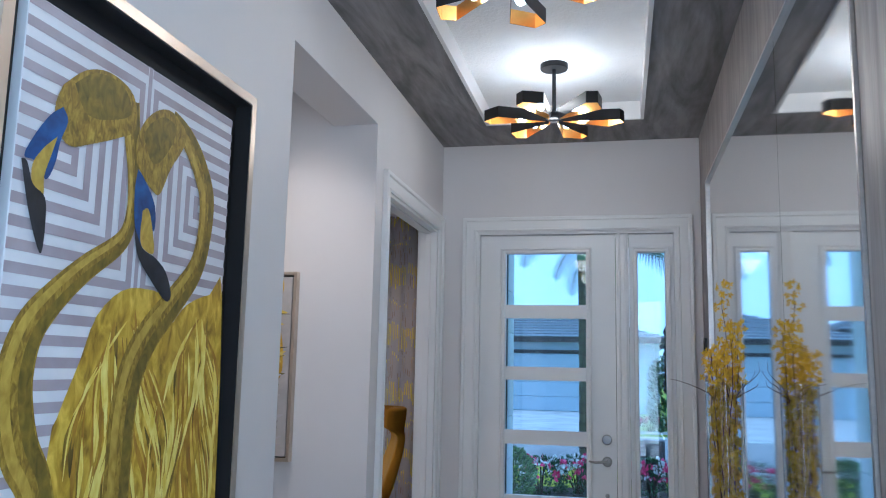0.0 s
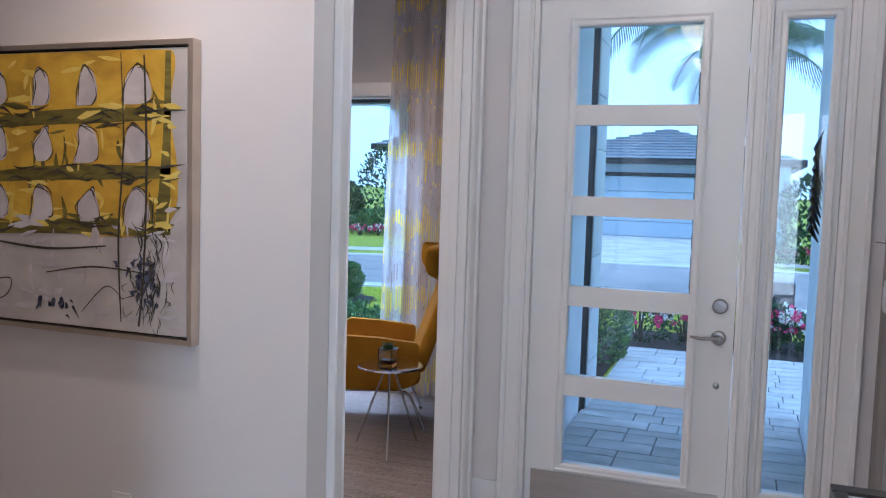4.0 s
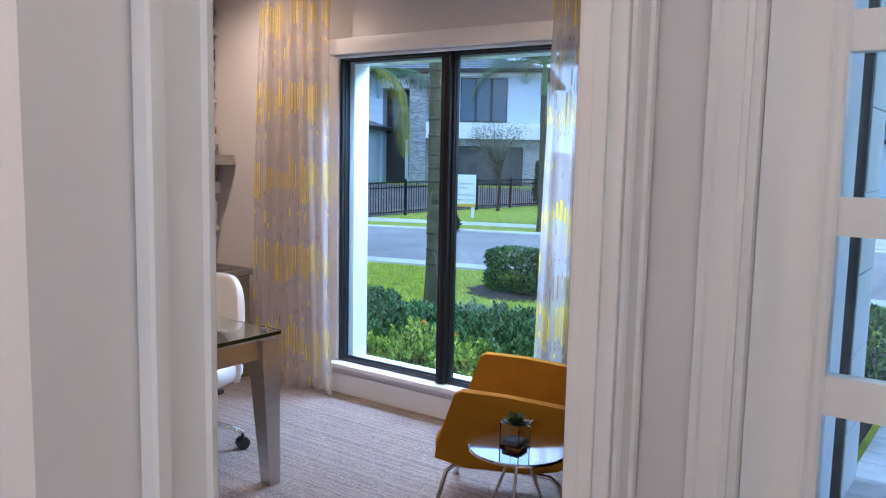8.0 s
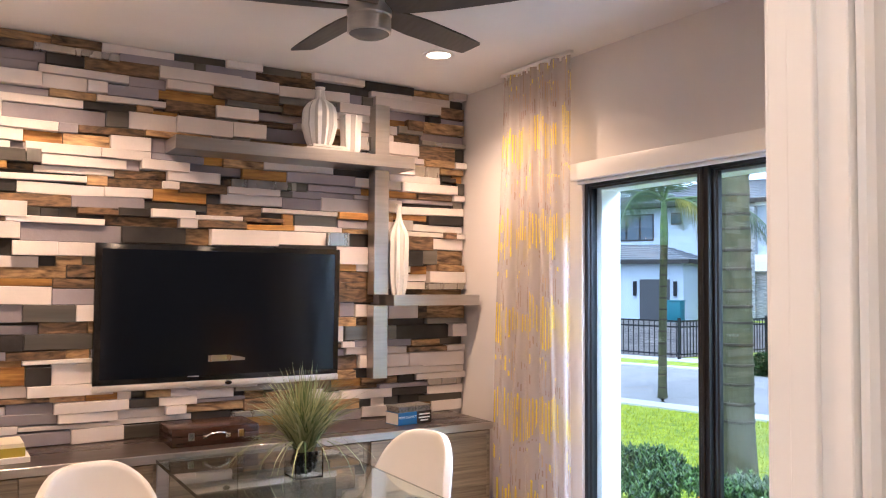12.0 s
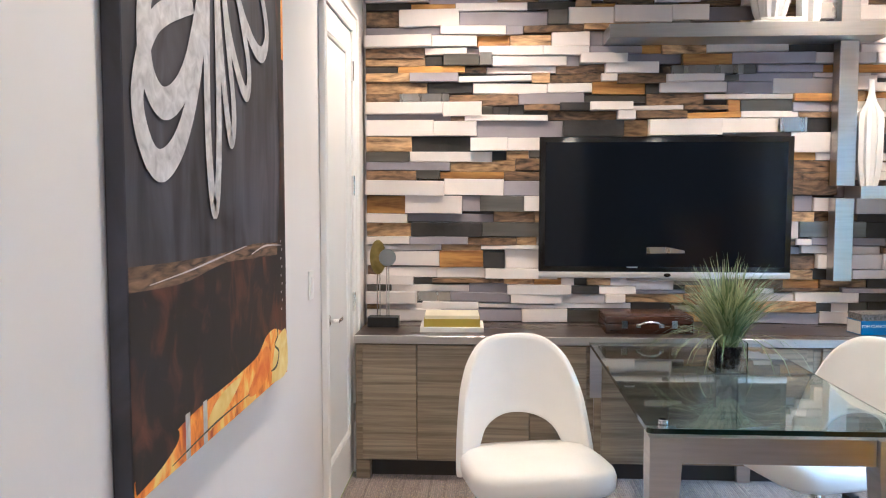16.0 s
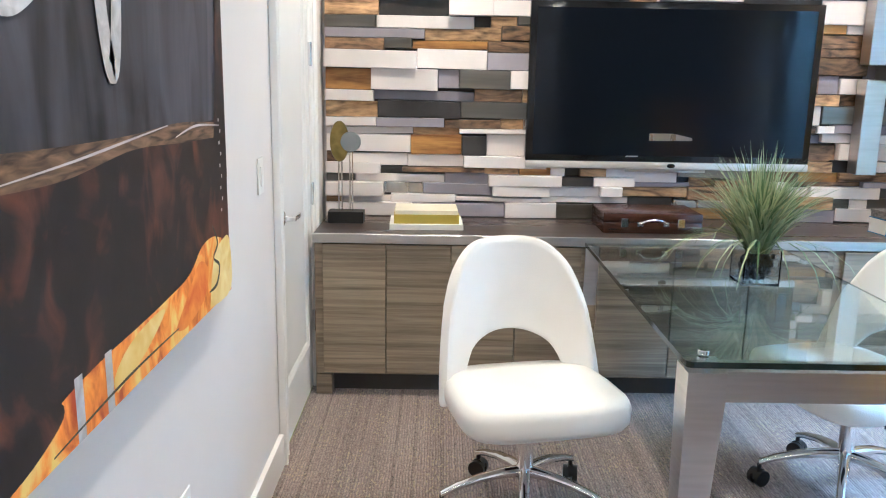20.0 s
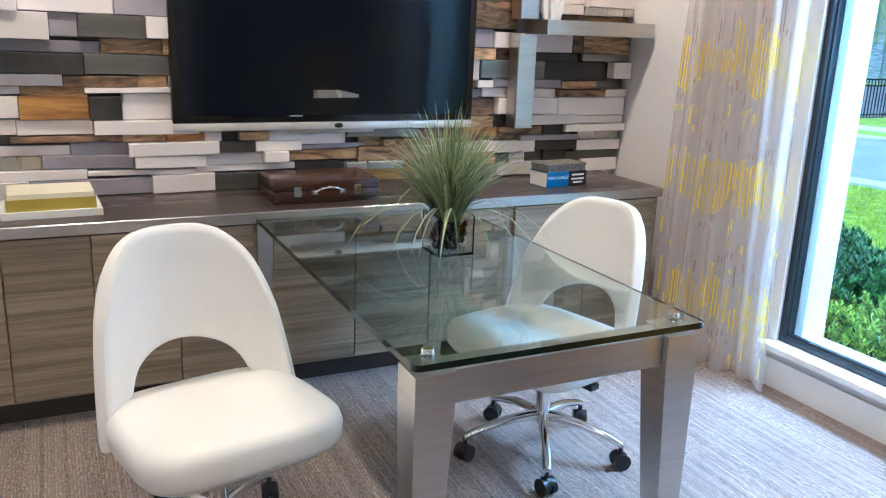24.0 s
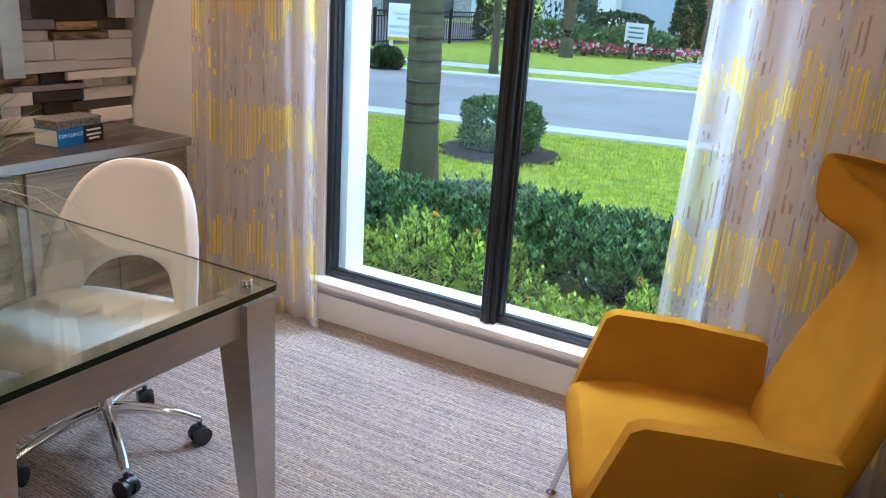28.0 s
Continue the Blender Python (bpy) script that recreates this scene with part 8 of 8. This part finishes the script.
# ---- pieces: carpet, pavers, stone cladding ----
def carpet(name):
    m = bpy.data.materials.new(name)
    m.use_nodes = True
    n, l = m.node_tree.nodes, m.node_tree.links
    p = n["Principled BSDF"]
    p.inputs["Roughness"].default_value = 0.95
    p.inputs["Sheen Weight"].default_value = 0.2
    tc = n.new("ShaderNodeTexCoord")

    def grain(sx, sy, detail):
        mp = n.new("ShaderNodeMapping")
        mp.inputs["Scale"].default_value = (sx, sy, 1.0)
        l.new(tc.outputs["Object"], mp.inputs[0])
        t = n.new("ShaderNodeTexNoise")
        t.inputs["Scale"].default_value, t.inputs["Detail"].default_value = 1.0, detail
        l.new(mp.outputs[0], t.inputs["Vector"])
        return t.outputs[0]

    def calc(op, x, y, z=0.0):
        t = n.new("ShaderNodeMath")
        t.operation = op
        for i, v in enumerate((x, y, z)):
            if isinstance(v, (int, float)):
                t.inputs[i].default_value = v
            else:
                l.new(v, t.inputs[i])
        return t.outputs[0]

    def blend(fac, x, y):
        t = n.new("ShaderNodeMix")
        t.data_type = "RGBA"
        l.new(fac, t.inputs[0])
        for i, v in ((6, x), (7, y)):
            if isinstance(v, tuple):
                t.inputs[i].default_value = (*v, 1)
            else:
                l.new(v, t.inputs[i])
        return t.outputs[2]

    def step(v, lo, hi):
        t = n.new("ShaderNodeMapRange")
        t.inputs[1].default_value, t.inputs[2].default_value = lo, hi
        l.new(v, t.inputs[0])
        return t.outputs[0]

    sep = n.new("ShaderNodeSeparateXYZ")
    l.new(tc.outputs["Object"], sep.inputs[0])
    # cords run along x, 11 mm apart, each of its own tone, with dark grooves between them
    cord = calc("MULTIPLY_ADD", sep.outputs[1], 92.0, calc("MULTIPLY", grain(14, 30, 2), 0.9))
    tone = n.new("ShaderNodeTexWhiteNoise")
    tone.noise_dimensions = "1D"
    l.new(calc("FLOOR", cord, 0.0), tone.inputs["W"])
    groove = step(calc("ABSOLUTE", calc("SUBTRACT", calc("FRACT", cord, 0.0), 0.5), 0.0), 0.24, 0.46)
    loops = grain(75, 150, 2)
    broken = grain(30, 72, 3)
    flecks = calc("MULTIPLY", step(grain(48, 90, 2), 0.55, 0.62), step(grain(5.5, 7.5, 2), 0.47, 0.56))
    shade = calc("ADD", calc("MULTIPLY", tone.outputs[0], 0.20), calc("MULTIPLY_ADD", broken, 0.8, calc("MULTIPLY", loops, 0.9)))
    col = blend(step(shade, 0.62, 1.28), (0.068, 0.050, 0.043), (0.43, 0.342, 0.30))
    col = blend(calc("MULTIPLY", flecks, 0.75), col, (0.42, 0.345, 0.22))
    col = blend(calc("MULTIPLY", groove, step(broken, 0.36, 0.74)), col, (0.030, 0.024, 0.023))
    l.new(col, p.inputs["Base Color"])
    height = calc("SUBTRACT", loops, calc("MULTIPLY", groove, 0.9))
    bp = n.new("ShaderNodeBump")
    bp.inputs["Strength"].default_value, bp.inputs["Distance"].default_value = 0.6, 0.006
    l.new(height, bp.inputs["Height"])
    l.new(bp.outputs[0], p.inputs["Normal"])
    return m


solid("floor_office", block(-5.30, -1.24, 5.60, 8.97, -0.1, 0), carpet("striped_carpet"), "striped grey-brown loop carpet", "floor", kind="structure", smooth=0)
solid("floor_threshold", block(-1.239, -1.18, 5.715, 6.95, -0.1, -0.001), M_TILE, "stone threshold", "floor", kind="structure", smooth=0)

# paver walk from the porch
M_PAVER = material("paver", (0.52, 0.51, 0.50), 0.7, vary=0.12, scale=5, bump=0.3, bscale=50, by_piece=0.14)
base = wall("porch_floor", [(-1.06, 0.46, 7.30, 9.6, GZ - 0.1, GZ + 0.012), (-1.06, 1.2, 9.6, 12.0, GZ - 0.1, GZ + 0.012)], M_CONC, "paver walk on a sand bed")
base.name = "pavement_walk"
rnd = random.Random(31)
shapes = {}
y, row = 7.31, 0
while y < 11.97:
    d = 0.20 if row % 3 else 0.13
    x, right = -1.055 + 0.0, (0.455 if y < 9.45 else 1.19)
    while x < right - 0.03:
        w = min(rnd.choice((0.20, 0.30, 0.40, 0.52)), right - x)
        if right - x - w < 0.08:
            w = right - x
        key = (round(w, 3), d)
        if key not in shapes:
            shapes[key] = finish("paver", block(0.003, w - 0.003, 0.003, d - 0.003, 0.0, 0.05, 0.004, 1), M_PAVER, 0)
        ob = new("paver", shapes[key])
        ob.parent, ob.location = base, (x, y, GZ + 0.0125 + rnd.uniform(0, 0.003))
        x += w
    y += d
    row += 1

# wall of wood, stone and metal blocks
M_B = {
    "white": material("block_white", (0.74, 0.68, 0.65), 0.5, vary=0.05, scale=5, bump=0.1, bscale=60, by_piece=0.10),
    "lilac": material("block_lilac_grey", (0.34, 0.31, 0.35), 0.5, vary=0.12, scale=4, bump=0.1, bscale=60, by_piece=0.18),
    "grey": material("block_grey_metal", (0.20, 0.19, 0.17), 0.32, 0.75, vary=0.2, scale=3, stretch=(1, 0.4, 6), by_piece=0.3),
    "dark": material("block_dark", (0.040, 0.036, 0.034), 0.45, vary=0.3, scale=6, bump=0.2, bscale=40, by_piece=0.3),
    "tan": wood("block_tan_wood", (0.07, 0.035, 0.014), (0.58, 0.38, 0.18), (5, 1.3, 5), 0.5, 1.7, 3.5, by_piece=0.25),
    "ochre": wood("block_ochre_wood", (0.16, 0.06, 0.012), (0.60, 0.33, 0.07), (6, 0.8, 6), 0.45, 1.4, 1.6, by_piece=0.2),
    "umber": wood("block_umber_wood", (0.014, 0.010, 0.008), (0.26, 0.16, 0.08), (5, 1.4, 5), 0.5, 2.0, 4.5, by_piece=0.3),
    "steel": material("block_steel", (0.50, 0.48, 0.45), 0.28, 0.95, vary=0.08, scale=3, stretch=(1, 6, 1), by_piece=0.12),
}
KINDS = ["white"] * 40 + ["lilac"] * 14 + ["grey"] * 11 + ["dark"] * 12 + ["tan"] * 12 + ["ochre"] * 6 + ["umber"] * 19 + ["steel"] * 8
clad = thing("stone_cladding", pose(-5.30, 7.29, 0.77), "feature wall of stacked white, grey, metal and wood blocks", "wall", kind="structure")
part("backing", block(0.0, 0.012, -1.67, 1.672, 0.0, Z_O - 0.772), M_DARK, clad, smooth=0)
rnd = random.Random(9)
rest = {k: ([], []) for k in M_B}
z, made = 0.002, 0


def stagger():
    """How far a joint between courses rises or falls along the wall, in steps."""
    steps, at = [], -1.7
    while at < 1.7:
        steps.append((at, rnd.gauss(0, 0.008)))
        at += rnd.uniform(0.18, 0.6)
    return steps


def joint(steps, y):
    return [d for at, d in steps if at <= y + 1e-6][-1]


low_joint, high_joint = [(-1.7, 0.0)], stagger()
while z < Z_O - 0.775:
    h = min(rnd.choice((0.044, 0.050, 0.056, 0.062, 0.068, 0.086)), Z_O - 0.773 - z)
    if h < 0.02:
        break
    y, last = -1.668, ""
    if Z_O - 0.775 - z - h < 0.02:
        high_joint = [(-1.7, 0.0)]
    while y < 1.66:
        kind = rnd.choice(KINDS)
        while kind == last and kind != "white":
            kind = rnd.choice(KINDS)
        last = kind
        w = rnd.uniform(0.20, 0.50) if kind in ("white", "lilac") else rnd.uniform(0.10, 0.42)
        if rnd.random() < 0.12:
            w = rnd.uniform(0.06, 0.11)
        w = min(w, 1.668 - y)
        if 1.668 - y - w < 0.06:
            w = 1.668 - y
        x = (0.050 if kind in ("white", "steel") else 0.032) + rnd.uniform(-0.022, 0.036)
        foot, head = joint(low_joint, y + w / 2), joint(high_joint, y + w / 2)
        hh = h - 0.0022 + head - foot
        tilt = rnd.gauss(0, 0.010) if w > 0.2 else 0.0
        grow = rnd.uniform(-0.006, 0.010) if rnd.random() < 0.3 else 0.0
        bev = 0.0025
        # a block with worn front edges: back face on the wall, chamfered front
        pts = [(0.0, 0.0, 0.0), (0.0, w - 0.002, 0.0), (0.0, w - 0.002, hh), (0.0, 0.0, hh)]
        sk = rnd.uniform(-0.006, 0.006)
        pts += [(x - bev, 0.0, 0.0), (x - bev + sk, w - 0.002, 0.0), (x - bev + sk, w - 0.002, hh + grow), (x - bev, 0.0, hh + grow)]
        pts += [(x, bev, bev), (x + sk, w - 0.002 - bev, bev), (x + sk, w - 0.002 - bev, hh + grow - bev), (x, bev, hh + grow - bev)]
        tri = [(3, 2, 1, 0), (0, 1, 5, 4), (1, 2, 6, 5), (2, 3, 7, 6), (3, 0, 4, 7), (4, 5, 9, 8), (5, 6, 10, 9), (6, 7, 11, 10), (7, 4, 8, 11), (8, 9, 10, 11)]
        c, s = math.cos(tilt), math.sin(tilt)
        pts = [(a, b * c - (q - hh / 2) * s, hh / 2 + (q - hh / 2) * c + (b - w / 2) * s) for a, b, q in pts]
        if z < 1.30:
            me = bpy.data.meshes.new("block")
            me.from_pydata(pts, [], tri)
            me.materials.append(M_B[kind])
            ob = new("block", me)
            ob.parent, ob.location = clad, (0.0122, y, z + foot)
            made += 1
        else:
            vs, fs = rest[kind]
            b0 = len(vs)
            vs += [(a + 0.0122, b + y, q + z + foot) for a, b, q in pts]
            fs += [tuple(b0 + i for i in f) for f in tri]
        y += w
    z += h
    low_joint, high_joint = high_joint, stagger()
for kind, (vs, fs) in rest.items():
    me = bpy.data.meshes.new("block_courses")
    me.from_pydata(vs, [], fs)
    me.materials.append(M_B[kind])
    ob = new("block_courses", me)
    ob.parent = clad
    tagged(ob, kind="stuff")
